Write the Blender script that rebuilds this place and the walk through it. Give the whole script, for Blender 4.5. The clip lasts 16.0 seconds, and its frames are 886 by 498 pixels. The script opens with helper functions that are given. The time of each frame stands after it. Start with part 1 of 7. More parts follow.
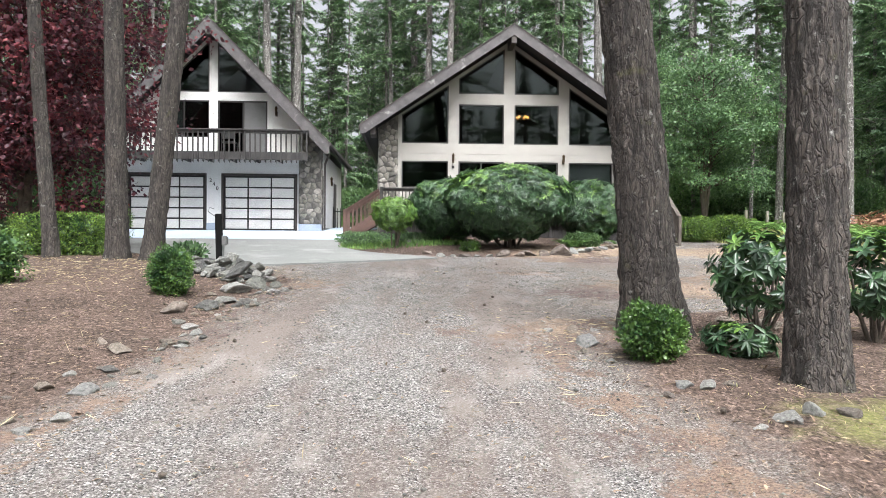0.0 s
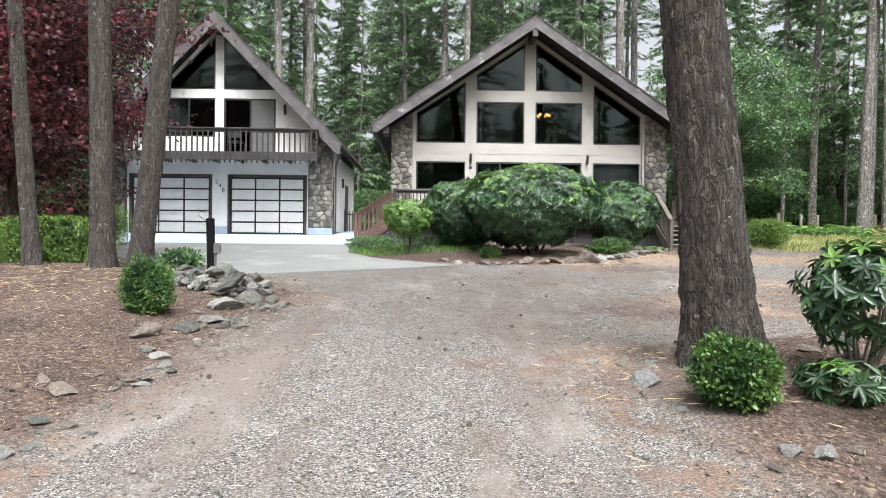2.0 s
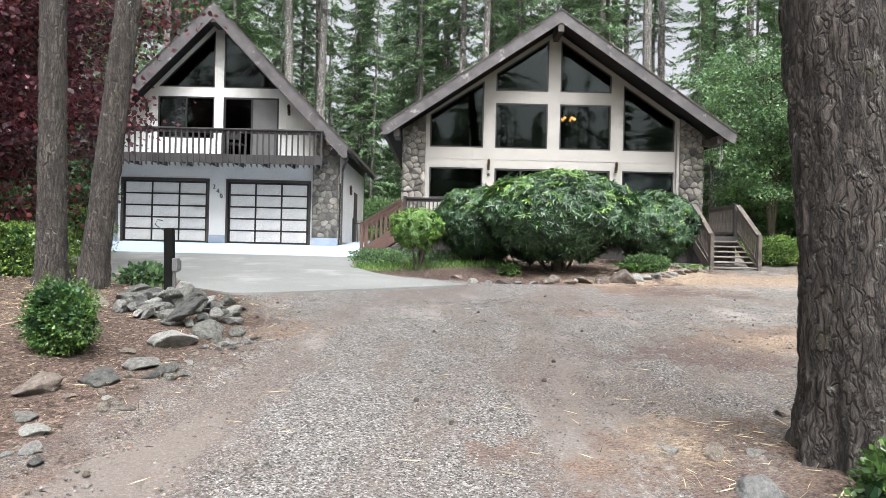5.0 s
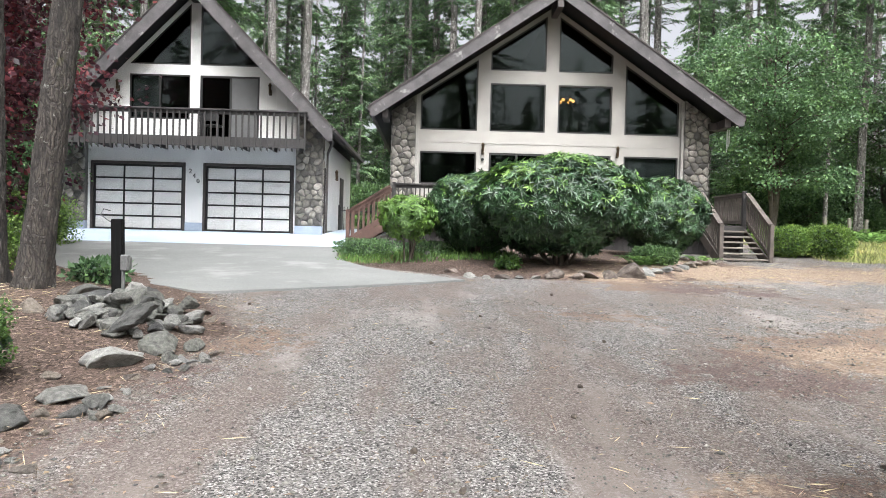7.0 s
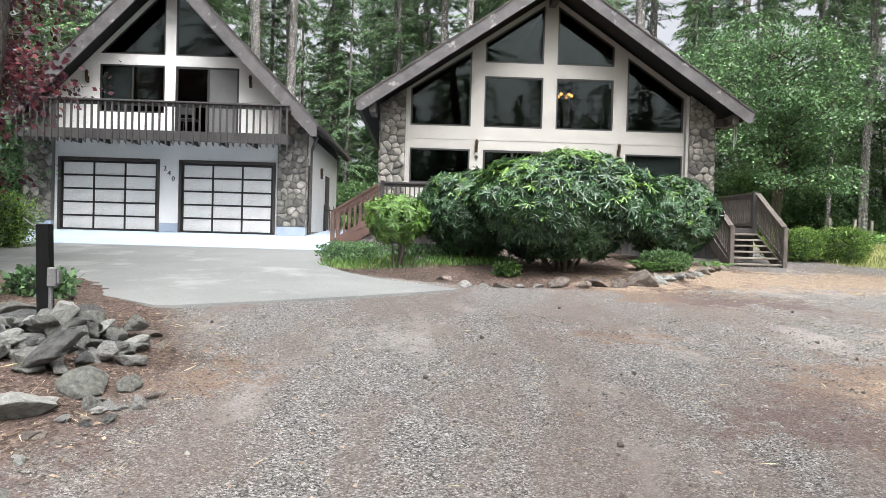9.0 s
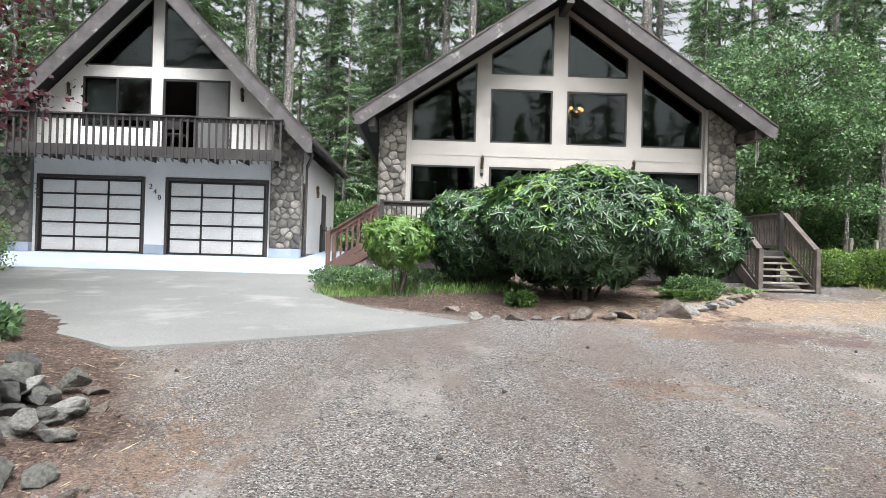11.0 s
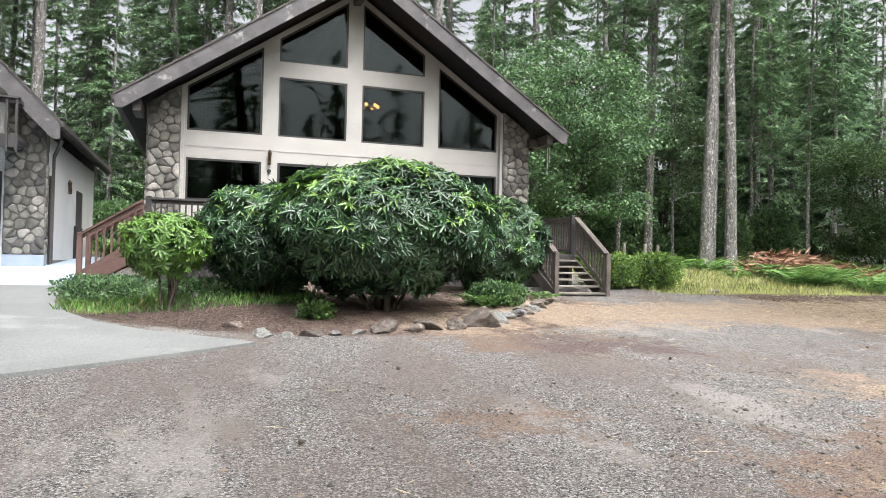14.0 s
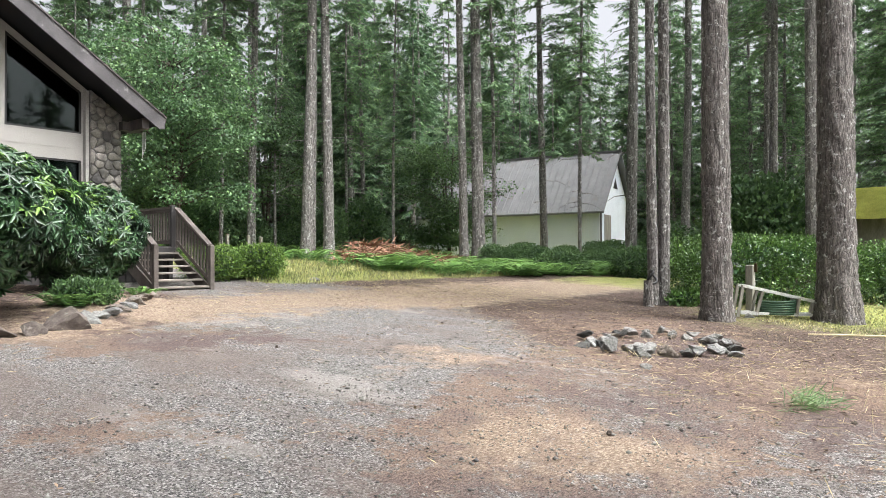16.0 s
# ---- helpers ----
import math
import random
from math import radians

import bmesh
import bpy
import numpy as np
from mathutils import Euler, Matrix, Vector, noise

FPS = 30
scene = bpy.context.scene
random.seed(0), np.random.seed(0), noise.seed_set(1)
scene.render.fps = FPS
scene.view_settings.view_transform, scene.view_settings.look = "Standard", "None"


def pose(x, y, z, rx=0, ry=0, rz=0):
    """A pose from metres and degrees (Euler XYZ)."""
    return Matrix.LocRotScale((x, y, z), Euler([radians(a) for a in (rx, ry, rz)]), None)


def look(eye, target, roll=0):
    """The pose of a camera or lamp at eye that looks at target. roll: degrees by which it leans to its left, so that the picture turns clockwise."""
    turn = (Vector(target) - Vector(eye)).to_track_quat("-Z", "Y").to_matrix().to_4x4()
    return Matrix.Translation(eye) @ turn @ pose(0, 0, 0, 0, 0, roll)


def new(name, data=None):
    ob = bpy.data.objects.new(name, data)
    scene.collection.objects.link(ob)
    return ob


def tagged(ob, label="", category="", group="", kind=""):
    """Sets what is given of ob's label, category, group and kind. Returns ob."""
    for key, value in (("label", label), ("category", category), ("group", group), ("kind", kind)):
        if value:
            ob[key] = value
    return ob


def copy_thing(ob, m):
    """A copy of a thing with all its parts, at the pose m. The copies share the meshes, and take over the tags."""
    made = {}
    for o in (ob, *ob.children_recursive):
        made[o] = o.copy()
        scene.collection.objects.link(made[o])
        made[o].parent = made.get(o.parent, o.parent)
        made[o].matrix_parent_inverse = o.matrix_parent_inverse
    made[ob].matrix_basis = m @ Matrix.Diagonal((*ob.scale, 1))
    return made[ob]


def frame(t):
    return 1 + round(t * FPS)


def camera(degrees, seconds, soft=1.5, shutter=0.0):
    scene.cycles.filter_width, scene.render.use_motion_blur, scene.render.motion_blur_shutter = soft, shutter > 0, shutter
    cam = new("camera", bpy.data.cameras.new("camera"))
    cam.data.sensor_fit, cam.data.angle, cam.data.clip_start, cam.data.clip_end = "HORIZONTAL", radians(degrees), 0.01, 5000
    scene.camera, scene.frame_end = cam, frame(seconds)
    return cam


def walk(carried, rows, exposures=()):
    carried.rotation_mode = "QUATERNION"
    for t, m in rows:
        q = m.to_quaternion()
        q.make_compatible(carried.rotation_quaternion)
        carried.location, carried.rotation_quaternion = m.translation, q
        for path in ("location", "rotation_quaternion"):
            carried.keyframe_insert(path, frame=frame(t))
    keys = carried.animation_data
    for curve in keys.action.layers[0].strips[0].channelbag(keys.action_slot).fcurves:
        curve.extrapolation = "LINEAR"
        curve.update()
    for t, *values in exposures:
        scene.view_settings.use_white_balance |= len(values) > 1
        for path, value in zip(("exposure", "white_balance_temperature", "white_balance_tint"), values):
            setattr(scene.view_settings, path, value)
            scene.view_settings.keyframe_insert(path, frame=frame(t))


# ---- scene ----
cam = camera(63.5, 16.0, soft=0.45)
PATH = [
    (0, (0.459, 1.251, 2.114), (0.545, 3.249, 2.084), 0.5),
    (0.5, (0.453, 1.567, 2.13), (0.534, 3.565, 2.102), 0.5),
    (1, (0.477, 1.934, 2.16), (0.547, 3.932, 2.135), 0.4),
    (1.5, (0.446, 2.27, 2.188), (0.505, 4.269, 2.166), 0.6),
    (2, (0.449, 2.62, 2.195), (0.494, 4.619, 2.171), 0.6),
    (2.5, (0.493, 2.981, 2.224), (0.525, 4.981, 2.201), 0.9),
    (3, (0.482, 3.302, 2.243), (0.502, 5.302, 2.223), 1.1),
    (3.5, (0.535, 3.652, 2.255), (0.543, 5.652, 2.246), 1.3),
    (4, (0.615, 4.023, 2.271), (0.612, 6.023, 2.277), 1.3),
    (6.5, (0.431, 5.547, 2.375), (0.449, 7.546, 2.351), 1.6),
    (7, (0.443, 5.905, 2.402), (0.478, 7.904, 2.365), 1.5),
    (7.5, (0.431, 6.204, 2.405), (0.477, 8.203, 2.359), 1.5),
    (8, (0.426, 6.538, 2.42), (0.485, 8.537, 2.371), 1.6),
    (8.5, (0.448, 6.865, 2.446), (0.513, 8.863, 2.4), 1.6),
    (9, (0.397, 7.143, 2.485), (0.463, 9.142, 2.446), 1.6),
    (9.5, (0.363, 7.446, 2.493), (0.429, 9.445, 2.467), 1.7),
    (10, (0.353, 7.798, 2.531), (0.417, 9.797, 2.522), 1.6),
    (12.5, (0.272, 9.294, 2.606), (0.382, 11.291, 2.63), 1.9),
    (13, (0.377, 9.564, 2.598), (0.561, 11.555, 2.628), 2.0),
    (13.5, (0.41, 9.666, 2.567), (0.795, 11.628, 2.606), 1.8),
    (14, (0.434, 9.815, 2.584), (1.074, 11.709, 2.625), 1.2),
    (14.5, (0.464, 9.88, 2.59), (1.361, 11.667, 2.628), 0.6),
    (15, (0.439, 9.876, 2.606), (1.578, 11.52, 2.635), 0.1),
    (15.5, (0.473, 9.872, 2.558), (1.814, 11.355, 2.586), -0.3),
    (16, (0.429, 9.864, 2.575), (1.954, 11.158, 2.602), -0.2),
]
walk(cam, [(t, look(eye, target, roll)) for t, eye, target, roll in PATH])
scene.view_settings.exposure = 1.8
scene.view_settings.use_white_balance = True
scene.view_settings.white_balance_temperature = 6350

# ---- world and sun: bright overcast ----
SUN_EL, SUN_AZ = 60.0, 165.0
world = bpy.data.worlds.new("sky")
scene.world = world
world.use_nodes = True
wn = world.node_tree
sky = wn.nodes.new("ShaderNodeTexSky")
sky.sky_type, sky.sun_disc = "NISHITA", False
sky.sun_elevation, sky.sun_rotation = radians(SUN_EL), radians(SUN_AZ)
sky.air_density, sky.dust_density, sky.ozone_density = 0.35, 8.0, 0.3
cloud = wn.nodes.new("ShaderNodeHueSaturation")
cloud.inputs["Saturation"].default_value = 0.18
wn.links.new(sky.outputs[0], cloud.inputs["Color"])
wn.links.new(cloud.outputs[0], wn.nodes["Background"].inputs[0])
wn.nodes["Background"].inputs[1].default_value = 0.15
sun_data = bpy.data.lights.new("sun", "SUN")
sun_data.energy, sun_data.angle, sun_data.color = 1.0, radians(40), (0.97, 1.0, 1.0)
sun = new("sun", sun_data)
sun.matrix_world = look((0, 0, 60), (0 + 60 * math.sin(radians(SUN_AZ + 180)) / math.tan(radians(SUN_EL)), 60 * math.cos(radians(SUN_AZ + 180)) / math.tan(radians(SUN_EL)), 0))


# ---- materials ----
def ramp_node(nt, fac, stops):
    r = nt.nodes.new("ShaderNodeValToRGB")
    e = r.color_ramp.elements
    while len(e) < len(stops):
        e.new(0.5)
    for el, (p, c) in zip(e, stops):
        el.position, el.color = p, (*c, 1)
    nt.links.new(fac, r.inputs[0])
    return r.outputs[0]


def noise_node(nt, scale, detail=6, rough=0.6, vec=None, stretch=None):
    n = nt.nodes.new("ShaderNodeTexNoise")
    n.inputs["Scale"].default_value, n.inputs["Detail"].default_value, n.inputs["Roughness"].default_value = scale, detail, rough
    if vec is None:
        vec = nt.nodes.new("ShaderNodeTexCoord").outputs["Object"]
    if stretch:
        m = nt.nodes.new("ShaderNodeMapping")
        m.inputs["Scale"].default_value = stretch
        nt.links.new(vec, m.inputs[0])
        vec = m.outputs[0]
    nt.links.new(vec, n.inputs["Vector"])
    return n.outputs["Fac"]


def mix_col(nt, fac, a, b, mode="MIX"):
    m = nt.nodes.new("ShaderNodeMix")
    m.data_type, m.blend_type = "RGBA", mode
    for i, v in ((0, fac), (6, a), (7, b)):
        if isinstance(v, (int, float)):
            m.inputs[i].default_value = v
        elif isinstance(v, tuple):
            m.inputs[i].default_value = (*v, 1)
        else:
            nt.links.new(v, m.inputs[i])
    return m.outputs[2]


def bump_node(nt, height, strength, dist=0.02):
    b = nt.nodes.new("ShaderNodeBump")
    b.inputs["Strength"].default_value, b.inputs["Distance"].default_value = strength, dist
    nt.links.new(height, b.inputs["Height"])
    return b.outputs[0]


def surface(name, dark, light, scale=8.0, fine=60.0, rough=0.8, bump=0.3, dist=0.01, stretch=None, metal=0.0, per_object=0.0, per_island=0.0, coord="Object", stain=None, sub=None):
    """A two-scale noise material: colour between dark and light, fine grain, bump, and a random shade for each piece."""
    m = bpy.data.materials.new(name)
    m.use_nodes = True
    nt = m.node_tree
    p = nt.nodes["Principled BSDF"]
    vec = nt.nodes.new("ShaderNodeTexCoord").outputs[coord]
    big = noise_node(nt, scale, 5, 0.6, vec, stretch)
    small = noise_node(nt, fine, 4, 0.7, vec, stretch)
    col = ramp_node(nt, big, [(0.3, dark), (0.7, light)])
    grain = ramp_node(nt, small, [(0.25, (0.62, 0.62, 0.62)), (0.75, (1.25, 1.25, 1.25))])
    col = mix_col(nt, 1.0, col, grain, "MULTIPLY")
    if stain:
        s = noise_node(nt, stain[1], 4, 0.65, vec, stain[3] if len(stain) > 3 else None)
        f = ramp_node(nt, s, [(stain[2], (0, 0, 0)), (min(1, stain[2] + 0.12), (1, 1, 1))])
        col = mix_col(nt, f, col, stain[0])
    if per_object or per_island:
        src = nt.nodes.new("ShaderNodeObjectInfo").outputs["Random"] if per_object else nt.nodes.new("ShaderNodeNewGeometry").outputs["Random Per Island"]
        v = per_object or per_island
        shade = ramp_node(nt, src, [(0.0, (1 - v, 1 - v, 1 - v)), (0.5, (1, 1, 1 - v * 0.2)), (1.0, (1 + v, 1 + v * 0.95, 1 + v * 0.8))])
        col = mix_col(nt, 1.0, col, shade, "MULTIPLY")
    nt.links.new(col, p.inputs["Base Color"])
    p.inputs["Roughness"].default_value, p.inputs["Metallic"].default_value = rough, metal
    if bump:
        nt.links.new(bump_node(nt, small, bump, dist), p.inputs["Normal"])
    return m


def leaf_material(name, dark, light, rough=0.45, var=0.35, trans=0.25, scale=1.2):
    """Foliage: colour by clump and by leaf, a little light through the blade."""
    m = bpy.data.materials.new(name)
    m.use_nodes = True
    nt = m.node_tree
    p = nt.nodes["Principled BSDF"]
    vec = nt.nodes.new("ShaderNodeTexCoord").outputs["Object"]
    big = noise_node(nt, scale, 4, 0.6, vec)
    isl = nt.nodes.new("ShaderNodeNewGeometry").outputs["Random Per Island"]
    col = ramp_node(nt, big, [(0.32, dark), (0.68, light)])
    shade = ramp_node(nt, isl, [(0, (1 - var,) * 3), (0.6, (1, 1, 1)), (1, (1 + var * 1.2, 1 + var, 1 + var * 0.3))])
    col = mix_col(nt, 1.0, col, shade, "MULTIPLY")
    nt.links.new(col, p.inputs["Base Color"])
    p.inputs["Roughness"].default_value = rough
    t = nt.nodes.new("ShaderNodeBsdfTranslucent")
    nt.links.new(col, t.inputs[0])
    mx = nt.nodes.new("ShaderNodeMixShader")
    mx.inputs[0].default_value = trans
    nt.links.new(p.outputs[0], mx.inputs[1])
    nt.links.new(t.outputs[0], mx.inputs[2])
    nt.links.new(mx.outputs[0], nt.nodes["Material Output"].inputs[0])
    return m


def glass_material(name, tint):
    """Window glass: tinted, with a mirror coat that follows Fresnel."""
    m = bpy.data.materials.new(name)
    m.use_nodes = True
    nt = m.node_tree
    tr = nt.nodes.new("ShaderNodeBsdfTransparent")
    tr.inputs[0].default_value = (*tint, 1)
    gl = nt.nodes.new("ShaderNodeBsdfGlossy")
    gl.inputs["Roughness"].default_value = 0.015
    gl.inputs["Color"].default_value = (0.52, 0.59, 0.57, 1)
    fr = nt.nodes.new("ShaderNodeFresnel")
    fr.inputs[0].default_value = 1.5
    mx = nt.nodes.new("ShaderNodeMixShader")
    nt.links.new(fr.outputs[0], mx.inputs[0])
    nt.links.new(tr.outputs[0], mx.inputs[1])
    nt.links.new(gl.outputs[0], mx.inputs[2])
    nt.links.new(mx.outputs[0], nt.nodes["Material Output"].inputs[0])
    return m


def bark_material(name, dark, light, lichen, moss, lich=0.62, mossy=0.62, scale=1.0):
    """Ridged bark: stretched furrows, pale lichen flecks and moss."""
    m = bpy.data.materials.new(name)
    m.use_nodes = True
    nt = m.node_tree
    p = nt.nodes["Principled BSDF"]
    vec = nt.nodes.new("ShaderNodeTexCoord").outputs["Object"]
    fine_rid = noise_node(nt, 1.0, 5, 0.62, vec, (22 * scale, 22 * scale, 3.4 * scale))
    wide_rid = noise_node(nt, 1.0, 4, 0.6, vec, (13 * scale, 13 * scale, 2.2 * scale))
    mid = nt.nodes.new("ShaderNodeMix")
    mid.inputs[0].default_value = 0.5
    nt.links.new(fine_rid, mid.inputs[2])
    nt.links.new(wide_rid, mid.inputs[3])
    vo = nt.nodes.new("ShaderNodeTexVoronoi")
    vo.feature = "DISTANCE_TO_EDGE"
    vo.inputs["Scale"].default_value = 1.0
    mp = nt.nodes.new("ShaderNodeMapping")
    mp.inputs["Scale"].default_value = (24 * scale, 24 * scale, 4.5 * scale)
    warp = nt.nodes.new("ShaderNodeVectorMath")
    warp.operation = "MULTIPLY_ADD"
    nz = nt.nodes.new("ShaderNodeTexNoise")
    nz.inputs["Scale"].default_value = 9.0
    nt.links.new(vec, nz.inputs["Vector"])
    warp.inputs[1].default_value = (0.09, 0.09, 0.12)
    nt.links.new(nz.outputs["Color"], warp.inputs[0])
    nt.links.new(vec, warp.inputs[2])
    nt.links.new(warp.outputs[0], mp.inputs[0])
    nt.links.new(mp.outputs[0], vo.inputs["Vector"])
    flake = ramp_node(nt, vo.outputs["Distance"], [(0.0, (0.35, 0.35, 0.35)), (0.16, (1, 1, 1))])
    streak = ramp_node(nt, mid.outputs[0], [(0.41, (0, 0, 0)), (0.5, (0.7, 0.7, 0.7)), (0.58, (1, 1, 1))])
    plate = mix_col(nt, 0.8, flake, streak, "MULTIPLY")
    grain = noise_node(nt, 34 * scale, 6, 0.75, vec, (1, 1, 0.45))
    col = mix_col(nt, plate, dark, light)
    col = mix_col(nt, 1.0, col, ramp_node(nt, grain, [(0.28, (0.45, 0.45, 0.45)), (0.72, (1.4, 1.4, 1.4))]), "MULTIPLY")
    fl = noise_node(nt, 9, 6, 0.75, vec)
    col = mix_col(nt, ramp_node(nt, fl, [(lich, (0, 0, 0)), (lich + 0.06, (0.85, 0.85, 0.85))]), col, lichen)
    ms = noise_node(nt, 2.1, 5, 0.65, vec)
    col = mix_col(nt, ramp_node(nt, ms, [(mossy, (0, 0, 0)), (mossy + 0.14, (0.8, 0.8, 0.8))]), col, moss)
    nt.links.new(col, p.inputs["Base Color"])
    p.inputs["Roughness"].default_value = 0.92
    h = mix_col(nt, 0.3, plate, grain)
    nt.links.new(bump_node(nt, h, 1.0, 0.045), p.inputs["Normal"])
    return m


M_SIDING = surface("painted_siding", (0.36, 0.34, 0.312), (0.425, 0.404, 0.372), 1.5, 40, 0.7, 0.1, 0.004, stain=((0.33, 0.31, 0.28), 1.2, 0.64, (1, 1, 0.25)))
M_GARAGE_PAINT = surface("garage_siding_paint", (0.68, 0.67, 0.65), (0.77, 0.76, 0.74), 1.5, 40, 0.7, 0.1, 0.004, stain=((0.5, 0.46, 0.4), 1.0, 0.68, (1, 1, 0.3)))
M_TRIM = surface("dark_brown_trim", (0.035, 0.028, 0.026), (0.075, 0.062, 0.058), 3, 50, 0.65, 0.25, 0.005, stretch=(1, 1, 0.2))
M_FASCIA = surface("weathered_fascia_board", (0.05, 0.046, 0.047), (0.12, 0.11, 0.112), 2.2, 45, 0.8, 0.35, 0.006, stain=((0.3, 0.29, 0.28), 3.0, 0.6))
# soffit colour lowered to near black, so the shade under the eaves is in it
M_SOFFIT = surface("shade_dark_soffit_board", (0.006, 0.006, 0.008), (0.013, 0.012, 0.014), 3, 40, 0.8, 0.2)
M_ROOF = surface("asphalt_shingle", (0.06, 0.055, 0.052), (0.12, 0.11, 0.105), 2.5, 90, 0.95, 0.5, 0.01, stain=((0.2, 0.19, 0.17), 1.4, 0.62))
M_FRAME = surface("black_window_frame", (0.012, 0.011, 0.011), (0.022, 0.02, 0.02), 6, 60, 0.45, 0.1, 0.003)
M_GLASS = glass_material("tinted_glass", (0.3, 0.33, 0.33))
M_STONE = surface("river_stone", (0.09, 0.085, 0.082), (0.25, 0.235, 0.225), 5, 45, 0.85, 0.5, 0.014, per_object=0.62)
M_MORTAR = surface("mortar", (0.1, 0.095, 0.09), (0.16, 0.15, 0.142), 6, 70, 0.95, 0.5, 0.01)
M_BLUEBASE = surface("blue_grey_foundation_paint", (0.26, 0.31, 0.39), (0.34, 0.39, 0.47), 3, 40, 0.75, 0.2)
M_PANEL = surface("frosted_door_panel", (0.6, 0.585, 0.565), (0.67, 0.655, 0.635), 2.5, 30, 0.4, 0.05, 0.002)
M_DECKWOOD = surface("weathered_dark_deck_wood", (0.026, 0.024, 0.024), (0.06, 0.055, 0.053), 2.5, 55, 0.8, 0.4, 0.006, stretch=(1, 1, 0.3))
M_STAIRWOOD = surface("brown_stair_wood", (0.065, 0.053, 0.046), (0.14, 0.117, 0.102), 3, 55, 0.8, 0.4, 0.006)
M_TREAD = surface("worn_stair_tread", (0.14, 0.122, 0.1), (0.25, 0.222, 0.19), 3, 55, 0.8, 0.4, 0.006, stretch=(0.3, 1, 1))
M_REDRAIL = surface("red_brown_handrail", (0.07, 0.038, 0.03), (0.13, 0.072, 0.057), 3, 50, 0.7, 0.3, 0.005)
M_IRON = surface("black_iron", (0.01, 0.01, 0.01), (0.02, 0.02, 0.02), 8, 60, 0.5, 0.2, 0.002)
M_BRASS = surface("aged_brass", (0.05, 0.034, 0.02), (0.11, 0.075, 0.045), 12, 60, 0.4, 0.2, 0.002, metal=0.8)
M_CONC = surface("driveway_concrete", (0.155, 0.158, 0.154), (0.2, 0.203, 0.197), 0.55, 45, 0.9, 0.3, 0.004, stain=((0.235, 0.237, 0.23), 0.8, 0.56))
M_PAINTED = surface("pale_blue_painted_concrete", (0.33, 0.4, 0.49), (0.42, 0.49, 0.58), 0.8, 40, 0.6, 0.15, 0.003)
M_ROCK = surface("grey_fieldstone", (0.055, 0.055, 0.056), (0.2, 0.2, 0.195), 4.5, 38, 0.9, 0.8, 0.03, per_object=0.5, stain=((0.12, 0.13, 0.06), 3.0, 0.66))
# room colours are kept dark, so the unlit look is partly in the paint
M_INTERIOR = surface("darkened_interior_plaster", (0.14, 0.12, 0.1), (0.2, 0.18, 0.15), 2, 30, 0.9, 0.1)
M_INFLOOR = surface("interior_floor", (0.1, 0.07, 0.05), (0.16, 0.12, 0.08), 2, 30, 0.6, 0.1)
M_BLIND = surface("pale_blind_slat", (0.5, 0.5, 0.5), (0.6, 0.6, 0.6), 3, 30, 0.6, 0.05)
M_BARK = bark_material("fir_bark", (0.01, 0.0085, 0.0075), (0.084, 0.07, 0.061), (0.22, 0.22, 0.2), (0.085, 0.085, 0.022), 0.61, 0.62)
M_BARK_MID = bark_material("grey_brown_bark", (0.04, 0.034, 0.03), (0.225, 0.2, 0.182), (0.46, 0.46, 0.43), (0.12, 0.12, 0.045), 0.57, 0.68)
M_BARK_PALE = bark_material("pale_forest_bark", (0.06, 0.054, 0.05), (0.26, 0.24, 0.225), (0.5, 0.5, 0.47), (0.12, 0.13, 0.05), 0.55, 0.66, 0.8)
M_STEM = surface("shrub_stem", (0.045, 0.035, 0.028), (0.11, 0.09, 0.07), 8, 50, 0.9, 0.5, 0.006)
M_NEEDLE = leaf_material("fir_needles", (0.1, 0.175, 0.1), (0.23, 0.36, 0.18), 0.55, 0.4, 0.4, 0.35)
M_NEEDLE_D = leaf_material("fir_needles_deep", (0.07, 0.13, 0.075), (0.165, 0.27, 0.14), 0.55, 0.4, 0.4, 0.35)
M_ALDER = leaf_material("alder_leaves", (0.065, 0.135, 0.062), (0.155, 0.265, 0.12), 0.5, 0.4, 0.35, 0.6)
M_MAPLE = leaf_material("burgundy_maple_leaves", (0.05, 0.024, 0.04), (0.195, 0.043, 0.06), 0.42, 0.7, 0.4, 0.7)
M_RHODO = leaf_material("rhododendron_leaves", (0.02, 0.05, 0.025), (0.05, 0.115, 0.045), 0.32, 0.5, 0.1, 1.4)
M_RHODO_NEW = leaf_material("fresh_rhododendron_leaves", (0.075, 0.165, 0.035), (0.16, 0.28, 0.06), 0.33, 0.35, 0.25, 1.4)
M_BOX = leaf_material("boxwood_leaves", (0.025, 0.065, 0.018), (0.12, 0.22, 0.05), 0.4, 0.4, 0.25, 2.5)
M_HEDGE = leaf_material("bright_clipped_leaves", (0.075, 0.15, 0.028), (0.21, 0.33, 0.075), 0.42, 0.45, 0.25, 2.5)
M_UNDER = leaf_material("understory_leaves", (0.04, 0.085, 0.035), (0.12, 0.21, 0.075), 0.5, 0.45, 0.3, 0.6)
M_FERN = leaf_material("fern_fronds", (0.07, 0.15, 0.04), (0.18, 0.32, 0.09), 0.5, 0.4, 0.3, 0.8)
M_GRASS = leaf_material("meadow_grass", (0.17, 0.23, 0.075), (0.46, 0.42, 0.24), 0.6, 0.5, 0.3, 0.5)
M_BRUSH = surface("cut_brush", (0.16, 0.075, 0.05), (0.34, 0.19, 0.13), 3, 40, 0.9, 0.3, per_island=0.4)
M_WHITEWALL = surface("white_outbuilding_wall", (0.72, 0.77, 0.83), (0.8, 0.84, 0.89), 1.2, 30, 0.8, 0.1, stain=((0.5, 0.5, 0.5), 0.7, 0.66, (1, 1, 0.3)))
